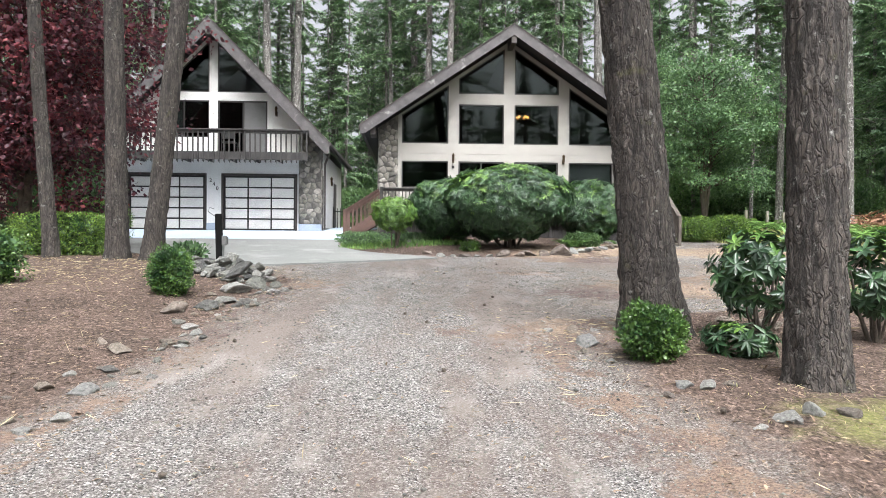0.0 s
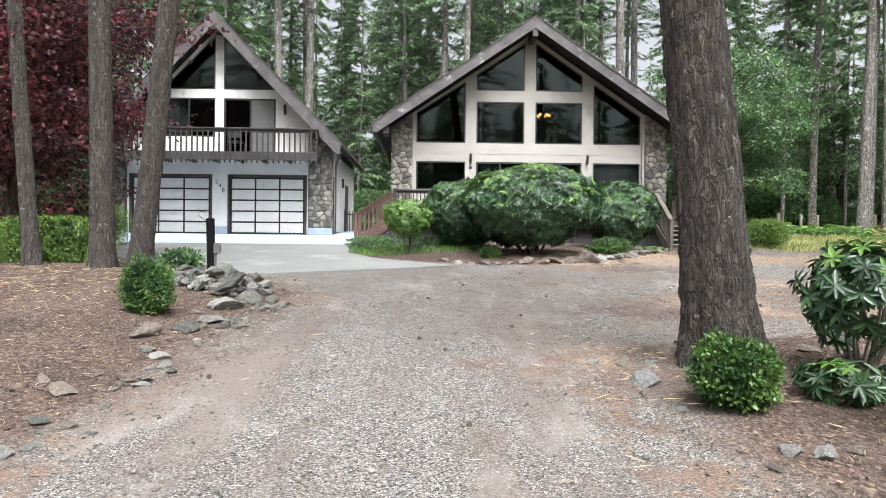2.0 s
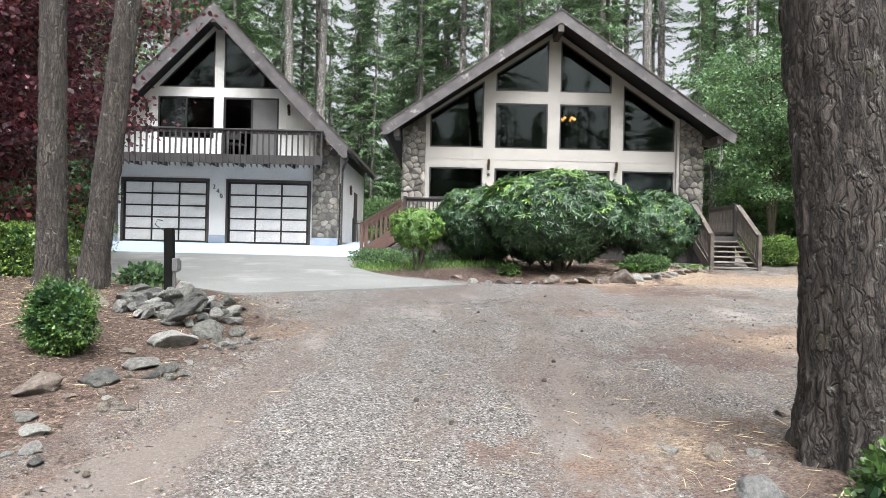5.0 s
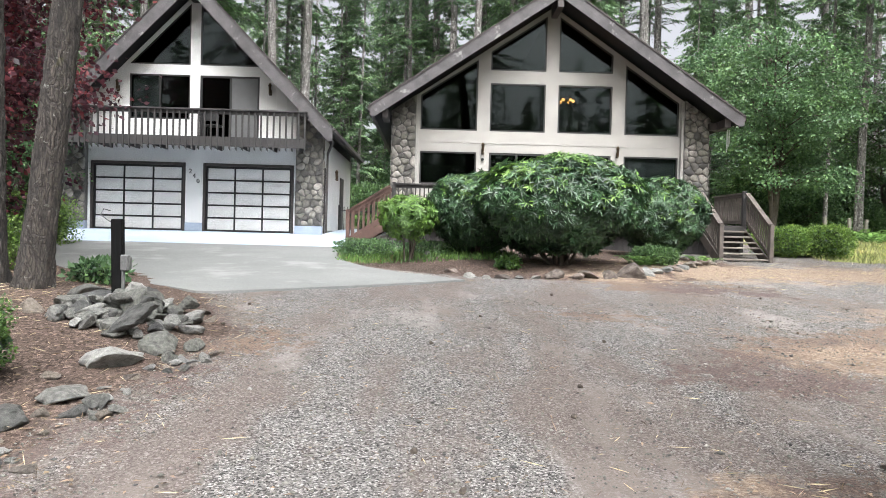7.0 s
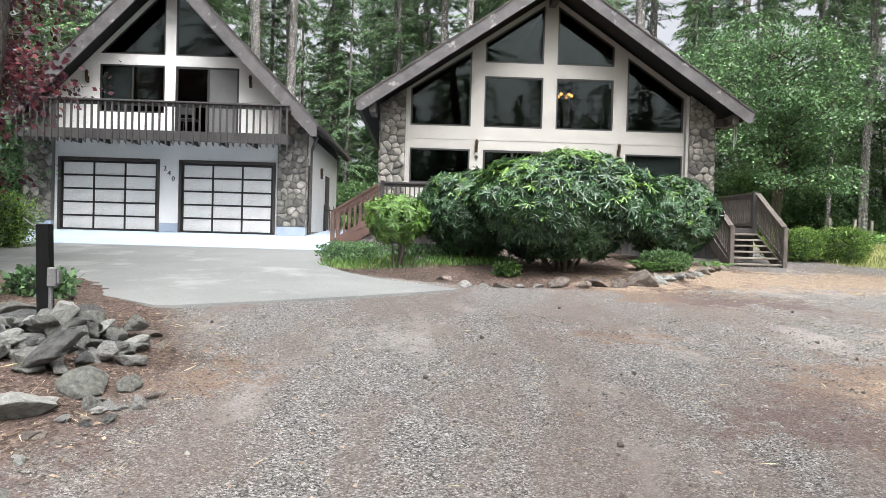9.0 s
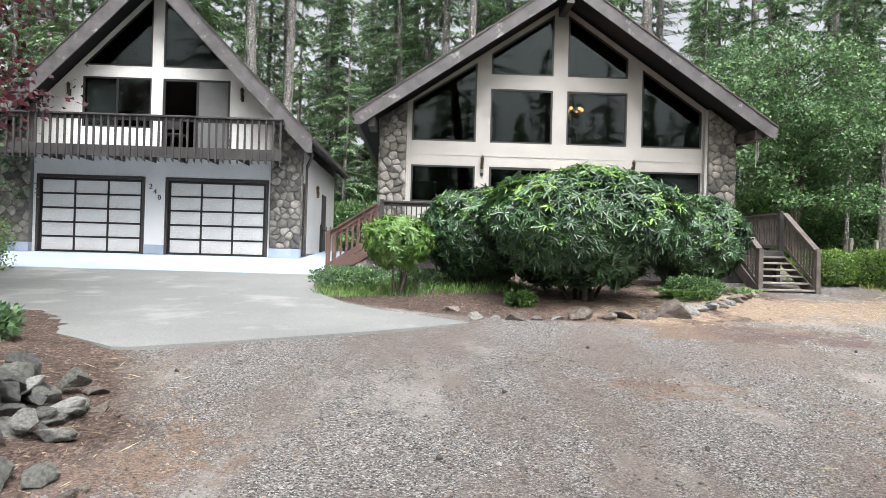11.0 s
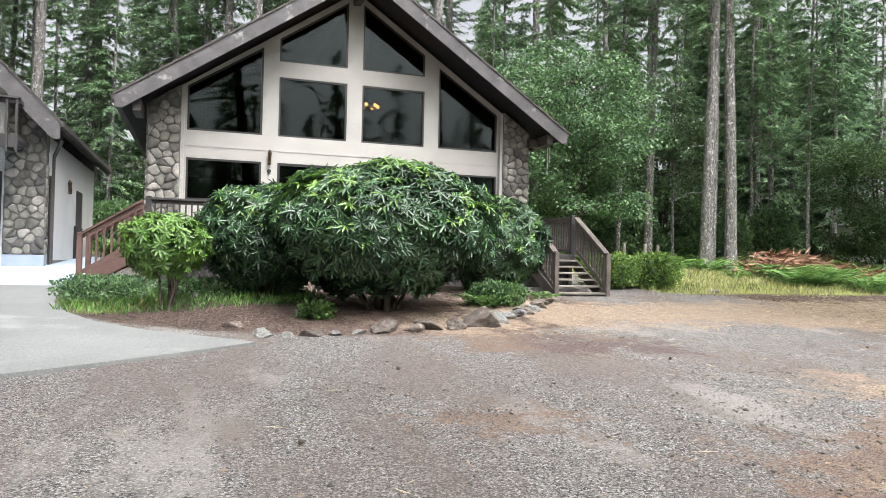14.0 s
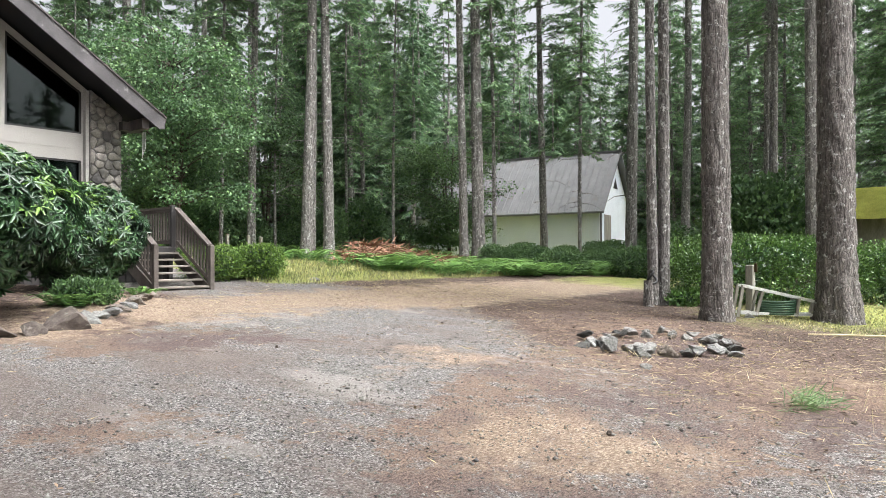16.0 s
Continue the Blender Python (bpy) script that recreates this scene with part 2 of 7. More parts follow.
M_METALROOF = surface("grey_metal_roof", (0.12, 0.12, 0.122), (0.19, 0.19, 0.19), 1.0, 30, 0.6, 0.2, stain=((0.13, 0.12, 0.11), 1.4, 0.6, (1, 0.35, 1)))
M_MOSSROOF = surface("mossy_roof", (0.25, 0.27, 0.04), (0.42, 0.42, 0.08), 1.5, 30, 0.95, 0.6, 0.03)
M_PEBBLE = surface("gravel_pebble", (0.1, 0.097, 0.093), (0.25, 0.244, 0.236), 3, 60, 0.9, 0.3, per_island=0.6)
M_LITTER = surface("dry_needle_litter", (0.085, 0.056, 0.042), (0.29, 0.215, 0.16), 3, 60, 0.9, 0.2, per_island=0.75)
M_STRAW = surface("pale_straw", (0.42, 0.34, 0.2), (0.62, 0.53, 0.36), 3, 60, 0.9, 0.2, per_island=0.35)
M_OLDWOOD = surface("bleached_post_wood", (0.16, 0.145, 0.12), (0.32, 0.3, 0.26), 4, 50, 0.9, 0.5, 0.008, stretch=(1, 1, 0.15))
M_BLACKPOST = surface("black_stained_post", (0.003, 0.003, 0.003), (0.007, 0.007, 0.007), 5, 60, 0.7, 0.5, 0.006, stretch=(1, 1, 0.15))
M_BLACKPOST.node_tree.nodes["Principled BSDF"].inputs["Specular IOR Level"].default_value = 0.1
M_GREYBOX = surface("grey_plastic_box", (0.09, 0.09, 0.088), (0.13, 0.13, 0.128), 8, 60, 0.5, 0.1, 0.002)
M_HOSE = surface("green_garden_hose", (0.02, 0.06, 0.03), (0.05, 0.11, 0.06), 8, 60, 0.5, 0.2, 0.004)
M_WHITEPAINT = surface("peeling_white_paint", (0.5, 0.5, 0.48), (0.75, 0.75, 0.72), 6, 60, 0.7, 0.3, 0.004, stain=((0.2, 0.18, 0.15), 5, 0.6))
M_PINKFENCE = surface("pale_pink_boards", (0.5, 0.38, 0.32), (0.62, 0.5, 0.44), 2, 40, 0.85, 0.2, stretch=(1, 1, 0.2))
M_SPRIG = leaf_material("pine_sprig", (0.08, 0.15, 0.06), (0.16, 0.26, 0.1), 0.5, 0.3, 0.2, 3)


def glow(name, colour, strength):
    m = bpy.data.materials.new(name)
    m.use_nodes = True
    p = m.node_tree.nodes["Principled BSDF"]
    p.inputs["Base Color"].default_value = (*colour, 1)
    p.inputs["Emission Color"].default_value = (*colour, 1)
    p.inputs["Emission Strength"].default_value = strength
    return m


M_BULB = glow("lit_amber_bulb", (1.0, 0.42, 0.12), 6.0)


def ground_material():
    """One ground: gravel drive, bark and needle mulch, dry straw, moss and grass, blended by painted zones."""
    m = bpy.data.materials.new("forest_ground")
    m.use_nodes = True
    nt = m.node_tree
    p = nt.nodes["Principled BSDF"]
    vec = nt.nodes.new("ShaderNodeTexCoord").outputs["Object"]
    zone = nt.nodes.new("ShaderNodeVertexColor")
    zone.layer_name = "zone"
    sep = nt.nodes.new("ShaderNodeSeparateColor")
    nt.links.new(zone.outputs["Color"], sep.inputs[0])
    edge = noise_node(nt, 1.6, 9, 0.78, vec)

    def mask(channel, lo=0.3, hi=0.7, amount=1.0):
        a = nt.nodes.new("ShaderNodeMath")
        a.operation = "MULTIPLY_ADD"
        nt.links.new(edge, a.inputs[0])
        a.inputs[1].default_value = amount
        nt.links.new(sep.outputs[channel], a.inputs[2])
        b = nt.nodes.new("ShaderNodeMath")
        b.operation = "SUBTRACT"
        nt.links.new(a.outputs[0], b.inputs[0])
        b.inputs[1].default_value = amount * 0.5
        return ramp_node(nt, b.outputs[0], [(lo, (0, 0, 0)), (hi, (1, 1, 1))])

    # gravel: crushed grey stone of two sizes with dusty tan patches and brown litter
    vo = nt.nodes.new("ShaderNodeTexVoronoi")
    vo.inputs["Scale"].default_value = 88
    nt.links.new(vec, vo.inputs["Vector"])
    sepv = nt.nodes.new("ShaderNodeSeparateColor")
    nt.links.new(vo.outputs["Color"], sepv.inputs[0])
    stone = ramp_node(nt, sepv.outputs[0], [(0.0, (0.03, 0.029, 0.028)), (0.3, (0.128, 0.121, 0.116)), (0.75, (0.235, 0.222, 0.212)), (1.0, (0.45, 0.43, 0.41))])
    fine = noise_node(nt, 130, 3, 0.8, vec)
    gravel = mix_col(nt, 1.0, stone, ramp_node(nt, fine, [(0.32, (0.38, 0.38, 0.38)), (0.68, (1.55, 1.55, 1.55))]), "MULTIPLY")
    dust = noise_node(nt, 0.55, 6, 0.65, vec, (1.6, 0.6, 1))
    gravel = mix_col(nt, ramp_node(nt, dust, [(0.55, (0, 0, 0)), (0.62, (0.6, 0.6, 0.6))]), gravel, (0.31, 0.285, 0.262))
    brown = noise_node(nt, 0.42, 7, 0.7, vec, (2.2, 0.7, 1))
    gravel = mix_col(nt, ramp_node(nt, brown, [(0.45, (0, 0, 0)), (0.58, (0.6, 0.6, 0.6))]), gravel, (0.15, 0.115, 0.1))
    # mulch: needles, bark flakes, light chips
    ch = noise_node(nt, 55, 5, 0.8, vec, (1, 0.6, 1))
    mulch = ramp_node(nt, ch, [(0.28, (0.026, 0.019, 0.017)), (0.45, (0.086, 0.064, 0.055)), (0.6, (0.155, 0.119, 0.103)), (0.78, (0.38, 0.32, 0.28))])
    vm = nt.nodes.new("ShaderNodeTexVoronoi")
    vm.inputs["Scale"].default_value = 46
    vm.inputs["Randomness"].default_value = 1.0
    mpm = nt.nodes.new("ShaderNodeMapping")
    mpm.inputs["Scale"].default_value = (1, 0.6, 1)
    nt.links.new(vec, mpm.inputs[0])
    nt.links.new(mpm.outputs[0], vm.inputs["Vector"])
    sepm = nt.nodes.new("ShaderNodeSeparateColor")
    nt.links.new(vm.outputs["Color"], sepm.inputs[0])
    mulch = mix_col(nt, 1.0, mulch, ramp_node(nt, sepm.outputs[0], [(0.0, (0.45, 0.44, 0.43)), (0.35, (0.85, 0.84, 0.83)), (0.8, (1.1, 1.1, 1.1)), (0.92, (1.5, 1.52, 1.55)), (1.0, (1.9, 1.95, 2.0))]), "MULTIPLY")
    mb = noise_node(nt, 0.9, 6, 0.65, vec)
    mulch = mix_col(nt, 1.0, mulch, ramp_node(nt, mb, [(0.3, (0.65, 0.63, 0.61)), (0.7, (1.3, 1.23, 1.16))]), "MULTIPLY")
    # dry straw and orange needles
    straw_n = noise_node(nt, 60, 5, 0.8, vec, (0.5, 1, 1))
    straw = ramp_node(nt, straw_n, [(0.34, (0.09, 0.062, 0.046)), (0.5, (0.27, 0.2, 0.148)), (0.66, (0.56, 0.47, 0.36))])
    # grass and moss
    gr_n = noise_node(nt, 38, 5, 0.8, vec)
    grass = ramp_node(nt, gr_n, [(0.3, (0.11, 0.13, 0.04)), (0.5, (0.26, 0.28, 0.08)), (0.75, (0.46, 0.44, 0.18))])
    col = mix_col(nt, mask(0), mulch, gravel)
    # fallen needles in ragged drifts, from red-brown to orange
    fall_n = noise_node(nt, 70, 5, 0.8, vec, (0.6, 1, 1))
    hue = noise_node(nt, 0.5, 3, 0.5, vec)
    drift = mix_col(nt, ramp_node(nt, hue, [(0.42, (0, 0, 0)), (0.58, (1, 1, 1))]), ramp_node(nt, fall_n, [(0.38, (0.04, 0.029, 0.027)), (0.62, (0.21, 0.155, 0.138))]), ramp_node(nt, fall_n, [(0.38, (0.07, 0.047, 0.037)), (0.62, (0.31, 0.22, 0.168))]))
    rag = noise_node(nt, 3.4, 9, 0.8, vec, (1, 0.75, 1))
    a = nt.nodes.new("ShaderNodeMath")
    a.operation = "ADD"
    nt.links.new(rag, a.inputs[0])
    nt.links.new(zone.outputs["Alpha"], a.inputs[1])
    col = mix_col(nt, ramp_node(nt, a.outputs[0], [(0.74, (0, 0, 0)), (0.82, (0.9, 0.9, 0.9))]), col, drift)
    col = mix_col(nt, mask(1, 0.4, 0.58, 1.3), col, straw)
    col = mix_col(nt, mask(2), col, grass)
    nt.links.new(col, p.inputs["Base Color"])
    p.inputs["Roughness"].default_value = 0.95
    p.inputs["Specular IOR Level"].default_value = 0.2
    hgt = mix_col(nt, 0.5, sepv.outputs[1], ch)
    nt.links.new(bump_node(nt, hgt, 1.0, 0.045), p.inputs["Normal"])
    return m


M_GROUND = ground_material()


# ---- building helpers ----
def finish(ob, mat):
    for mt in (mat if isinstance(mat, (list, tuple)) else [mat]):
        ob.data.materials.append(mt)
    return ob


def part(name, bm, material, parent=None, label="", smooth=False):
    """Links a bmesh as one mesh object under a thing or a part."""
    bmesh.ops.recalc_face_normals(bm, faces=bm.faces[:])
    me = bpy.data.meshes.new(name)
    bm.to_mesh(me)
    bm.free()
    if smooth:
        me.polygons.foreach_set("use_smooth", [True] * len(me.polygons))
    ob = finish(new(name, me), material)
    if parent is not None:
        ob.parent = parent
    if label:
        tagged(ob, label)
    return ob


def raw(name, verts, faces, material, parent=None, label="", smooth=False, slots=None):
    me = bpy.data.meshes.new(name)
    me.from_pydata([tuple(v) for v in verts], [], [tuple(f) for f in faces])
    if smooth:
        me.polygons.foreach_set("use_smooth", [True] * len(me.polygons))
    ob = finish(new(name, me), material)
    if slots is not None:
        me.polygons.foreach_set("material_index", slots)
    if parent is not None:
        ob.parent = parent
    if label:
        tagged(ob, label)
    return ob


def shared(name, me, m, parent=None):
    ob = new(name, me)
    ob.matrix_basis = m
    if parent is not None:
        ob.parent = parent
    return ob


def thing(name, label, category, group="", kind="", at=(0, 0, 0)):
    ob = new(name)
    ob.empty_display_size = 0.2
    ob.location = at
    return tagged(ob, label, category, group, kind)


def box(bm, x0, x1, y0, y1, z0, z1):
    v = [bm.verts.new((x, y, z)) for x in (x0, x1) for y in (y0, y1) for z in (z0, z1)]
    for f in ((0, 1, 3, 2), (4, 6, 7, 5), (0, 4, 5, 1), (2, 3, 7, 6), (0, 2, 6, 4), (1, 5, 7, 3)):
        bm.faces.new([v[i] for i in f])
    return v


def soft_box(x0, x1, y0, y1, z0, z1, r=0.008):
    bm = bmesh.new()
    box(bm, x0, x1, y0, y1, z0, z1)
    bmesh.ops.bevel(bm, geom=bm.edges[:], offset=r, segments=1, affect="EDGES")
    return bm


def prism(bm, poly, y0, y1):
    """A polygon in x and z, drawn out from y0 to y1."""
    a = [bm.verts.new((x, y0, z)) for x, z in poly]
    b = [bm.verts.new((x, y1, z)) for x, z in poly]
    bm.faces.new(a)
    bm.faces.new(b[::-1])
    n = len(poly)
    for i in range(n):
        bm.faces.new((a[i], a[(i + 1) % n], b[(i + 1) % n], b[i]))


def beam(bm, a, b, w, h):
    """A straight board from a to b, w wide and h high."""
    a, b = Vector(a), Vector(b)
    d = (b - a).normalized()
    s = d.cross(Vector((0, 0, 1)))
    s = s.normalized() if s.length > 1e-3 else Vector((1, 0, 0))
    u = s.cross(d).normalized()
    q = [bm.verts.new(p + s * i * w / 2 + u * j * h / 2) for p in (a, b) for i, j in ((-1, -1), (1, -1), (1, 1), (-1, 1))]
    for f in ((0, 1, 2, 3), (7, 6, 5, 4), (0, 4, 5, 1), (1, 5, 6, 2), (2, 6, 7, 3), (3, 7, 4, 0)):
        bm.faces.new([q[i] for i in f])


def inset(poly, d):
    """A convex polygon moved inwards by d."""
    area = sum(poly[i - 1][0] * poly[i][1] - poly[i][0] * poly[i - 1][1] for i in range(len(poly)))
    s = 1 if area > 0 else -1
    lines = []
    n = len(poly)
    for i in range(n):
        (x0, z0), (x1, z1) = poly[i], poly[(i + 1) % n]
        l = math.hypot(x1 - x0, z1 - z0)
        nx, nz = -(z1 - z0) / l * s, (x1 - x0) / l * s
        lines.append((nx, nz, nx * x0 + nz * z0 + d))
    out = []
    for i in range(n):
        a, b = lines[i - 1], lines[i]
        det = a[0] * b[1] - a[1] * b[0]
        out.append(((a[2] * b[1] - a[1] * b[2]) / det, (a[0] * b[2] - a[2] * b[0]) / det))
    return out


def window(poly, y, parent, label="", name="window", width=0.045, glass=True):
    """A black frame set in a wall's opening, with a sheet of glass behind its lip."""
    inner = inset(poly, width)
    bm = bmesh.new()
    n = len(poly)
    rings = [[bm.verts.new((x, yy, z)) for x, z in ring] for ring, yy in ((poly, y), (inner, y), (inner, y + 0.08), (poly, y + 0.08))]
    for k in range(4):
        r, q = rings[k], rings[(k + 1) % 4]
        for i in range(n):
            bm.faces.new((r[i], r[(i + 1) % n], q[(i + 1) % n], q[i]))
    w = part(name, bm, M_FRAME, parent, label)
    if glass:
        bm = bmesh.new()
        prism(bm, inset(poly, width - 0.008), y + 0.035, y + 0.047)
        pane = part("pane", bm, M_GLASS, w)
        pane.visible_shadow = False
    return w


def clip_half(poly, nx, nz, c):
    """The part of a polygon where nx*x + nz*z <= c."""
    out = []
    for i in range(len(poly)):
        p, q = poly[i - 1], poly[i]
        dp, dq = nx * p[0] + nz * p[1] - c, nx * q[0] + nz * q[1] - c
        if (dp <= 0) != (dq <= 0):
            t = dp / (dp - dq)
            out.append((p[0] + t * (q[0] - p[0]), p[1] + t * (q[1] - p[1])))
        if dq <= 0:
            out.append(q)
    return out


def stone_cells(u0, u1, v0, v1, size, rnd):
    """Irregular field stones that fill a rectangle: cells round scattered seeds."""
    nu, nv = max(1, round((u1 - u0) / size)), max(1, round((v1 - v0) / (size * 0.8)))
    du, dv = (u1 - u0) / nu, (v1 - v0) / nv
    seeds = [(u0 + (i + 0.5 + rnd.uniform(-0.36, 0.36) + (0.3 if j % 2 else -0.3) * (0.5 < nu)) * du, v0 + (j + 0.5 + rnd.uniform(-0.36, 0.36)) * dv) for i in range(nu) for j in range(nv)]
    cells = []
    for a in seeds:
        poly = [(u0, v0), (u1, v0), (u1, v1), (u0, v1)]
        for b in seeds:
            if b is not a and abs(b[0] - a[0]) < 3 * du and abs(b[1] - a[1]) < 3 * dv:
                nx, nz = b[0] - a[0], b[1] - a[1]
                poly = clip_half(poly, nx, nz, nx * (a[0] + b[0]) / 2 + nz * (a[1] + b[1]) / 2)
                if len(poly) < 3:
                    break
        if len(poly) >= 3:
            cells.append(poly)
    return cells


def stones(parent, cells, place, rnd, proud=0.042):
    """One rounded stone for each cell; place(u, v, out) gives its points in the world."""
    for poly in cells:
        cx, cz = sum(p[0] for p in poly) / len(poly), sum(p[1] for p in poly) / len(poly)
        size = max(math.hypot(p[0] - cx, p[1] - cz) for p in poly)
        if size < 0.035:
            continue
        cut = []
        for i in range(len(poly)):
            p, q = poly[i], poly[(i + 1) % len(poly)]
            cut += [(p[0] * 0.72 + q[0] * 0.28, p[1] * 0.72 + q[1] * 0.28), (p[0] * 0.28 + q[0] * 0.72, p[1] * 0.28 + q[1] * 0.72)]
        k = max(0.6, 1 - 0.011 / size)
        h = proud * rnd.uniform(0.6, 1.15)
        verts, n = [], len(cut)
        for s, o in ((k, -0.03), (k * 0.97, h * 0.55), (k * 0.78, h * 0.92)):
            verts += [place(cx + (x - cx) * s, cz + (z - cz) * s, o) for x, z in cut]
        verts.append(place(cx, cz, h))
        faces = [(r * n + i, r * n + (i + 1) % n, (r + 1) * n + (i + 1) % n, (r + 1) * n + i) for r in range(2) for i in range(n)]
        faces += [(2 * n + i, 2 * n + (i + 1) % n, 3 * n) for i in range(n)]
        raw("stone", verts, faces, M_STONE, parent, smooth=True)


# ---- ground ----
GY = [-60, 0, 6.7, 10.5, 13.4, 18.1, 23.7, 28.0, 32, 40, 60, 120, 600]
GZ = [-2.5, 0.47, 0.94, 1.24, 1.42, 1.63, 1.95, 2.30, 2.48, 2.72, 3.2, 4.2, 6.0]


def bell(d, w):
    return np.exp(-(d / w) ** 2)


def step(x, a, b):
    t = np.clip((x - a) / (b - a), 0, 1)
    return t * t * (3 - 2 * t)


def drive_edges(y):
    """The gravel drive's sides at y: it widens into the turning place before the house."""
    left = np.interp(y, [-60, 0, 4, 8, 10, 13, 15.5, 17], [-2.6, -2.5, -2.2, -1.75, -1.65, -1.35, -2.4, -3.0])
    right = np.interp(y, [-60, 0, 4, 6.5, 8, 9.5, 11.5, 15, 20], [3.4, 3.0, 2.3, 1.95, 1.9, 2.6, 6.0, 8.0, 12.0])
    return left, right


def ground_z(x, y):
    x, y = np.asarray(x, float), np.asarray(y, float)
    z = np.interp(y, GY, GZ)
    left, right = drive_edges(y)
    fade = step(y, 20, 14)
    z = z + 0.2 * step(x, left - 0.1, left - 2.2) * fade + 0.06 * step(x, right + 0.1, right + 1.2) * step(y, 13, 10)
    z = z + 0.13 * step(np.hypot((x - 3.0) / 4.6, (y - 22.6) / 4.0), 1.0, 0.6) * step(y, 27, 25.5)
    z = z + 0.05 * np.sin(x * 0.7 + 1.3) * np.sin(y * 0.5) * step(np.hypot(x, y - 18), 14, 26)
    return z


def gz(x, y):
    return float(ground_z(x, y))


def axis(lo, hi, near_lo, near_hi, fine, growth=1.25):
    a = list(np.arange(near_lo, near_hi + fine / 2, fine))
    s = fine
    while a[-1] < hi:
        s *= growth
        a.append(a[-1] + s)
    s = fine
    while a[0] > lo:
        s *= growth
        a.insert(0, a[0] - s)
    return np.array(a)


def build_ground():
    xs, ys = axis(-420, 420, -13, 24, 0.2), axis(-400, 520, -1, 34, 0.2)
    X, Y = np.meshgrid(xs, ys)
    Z = ground_z(X, Y)
    rnd = np.random.default_rng(4)
    Z = Z + rnd.normal(0, 0.006, Z.shape)
    nx, ny = len(xs), len(ys)
    verts = np.stack([X.ravel(), Y.ravel(), Z.ravel()], 1)
    i = np.arange(nx * ny).reshape(ny, nx)
    faces = np.stack([i[:-1, :-1].ravel(), i[:-1, 1:].ravel(), i[1:, 1:].ravel(), i[1:, :-1].ravel()], 1)
    ob = raw("ground", verts.tolist(), faces.tolist(), M_GROUND, smooth=True)
    tagged(ob, "gravel drive between brown needle mulch, dry straw and mossy grass", "ground", kind="structure")
    left, right = drive_edges(Y)
    gravel = step(X, left - 0.7, left + 0.6) * step(X, right + 1.3, right - 0.5)
    # the turning place before the house, and the lane that leaves to the east
    gravel = np.maximum(gravel, step(Y, 9.5, 10.5) * step(Y, 22.5, 20) * step(X, -1.5, 0) * step(X, 11.5, 8.5) * (1 - step(np.hypot((X - 10.5), (Y - 12.2)), 4.6, 3.4)))
    lane = bell(Y - (19.2 + 0.02 * (X - 10)), 1.3) * step(X, 8, 12)
    gravel = np.clip(np.maximum(gravel, 0.55 * lane), 0, 1)
    bed = step(np.hypot((X - 3.0) / 4.6, (Y - 22.2) / 3.6), 1.06, 0.94)
    gravel *= 1 - bed
    straw = 0.66 * bell(Y - (20.4 + 0.05 * X), 2.6) * step(X, 2, 6) * step(X, 26, 18) + 0.36 * bell(np.hypot((X - 8.5) / 1.3, Y - 12.0), 2.6) + 0.4 * bell(np.hypot((X + 5.2) / 1.4, Y - 12.5), 1.6) + 0.45 * bell(np.hypot(X - 2.0, Y - 9.2), 0.9) + 0.5 * bell(np.hypot((X - 4.4), Y - 12.4), 1.3) + 0.42 * bell(np.hypot((X - 6.2) / 1.5, Y - 15.2), 1.3)
    straw = straw + 0.4 * bell(np.hypot(X - 3.5, Y - 19.0), 1.2) + 0.3 * lane
    grass = 0.85 * step(Y, 23.6, 24.6) * step(X, 10.2, 11.5) * step(Y, 42, 34) + 0.75 * bell(np.hypot((X - 17.5) / 2.0, (Y - 13.0) / 1.2), 2.6) + 0.5 * step(Y, 30, 40) + 0.5 * bell(np.hypot(X - 3.6, (Y - 5.9)), 0.9) + 0.35 * bell(np.hypot(X + 2.9, Y - 4.4), 1.1)
    grass = np.maximum(grass, 0.6 * step(X, 17, 22) * step(Y, 24, 21.5))
    grass = np.maximum(grass, 0.55 * step(np.hypot((X + 0.6) / 1.3, (Y - 22.3) / 1.8), 1.2, 0.6))
    # needles gather along both sides of the drive, between the wheel tracks and in drifts on the turning place
    litter = 0.34 * bell(X - left - 0.1, 0.55) * step(Y, 15, 13) + 0.34 * bell(X - right + 0.1, 0.6) * step(Y, 11, 9) + 0.2 * bell(X - 0.8, 0.28) * step(Y, 12, 9) + 0.1 * bell(X - 2.45, 0.4) * step(Y, 9, 6)
    for cx, cy, w, k in ((2.5, 14.6, 0.9, 0.36), (4.4, 12.6, 1.2, 0.38), (6.5, 13.4, 1.3, 0.34), (3.2, 11.6, 0.8, 0.34), (7.2, 10.6, 1.8, 0.4), (-0.6, 12.4, 0.6, 0.2), (6.2, 17.0, 1.4, 0.22), (9.5, 13.6, 2.2, 0.36), (1.9, 8.9, 0.7, 0.36), (4.5, 17.8, 0.9, 0.3), (3.3, 20.0, 2.4, 0.4), (12.0, 16.0, 1.8, 0.3)):
        litter = litter + k * bell(np.hypot((X - cx) / 1.5, Y - cy), w)
    col = np.stack([gravel, np.clip(straw, 0, 1), np.clip(grass, 0, 1), 0.8 * np.clip(litter, 0, 0.42)], -1).reshape(-1, 4)
    layer = ob.data.color_attributes.new("zone", "FLOAT_COLOR", "POINT")
    layer.data.foreach_set("color", col.ravel().astype(np.float32))
    ob.data.color_attributes.active_color = layer


build_ground()


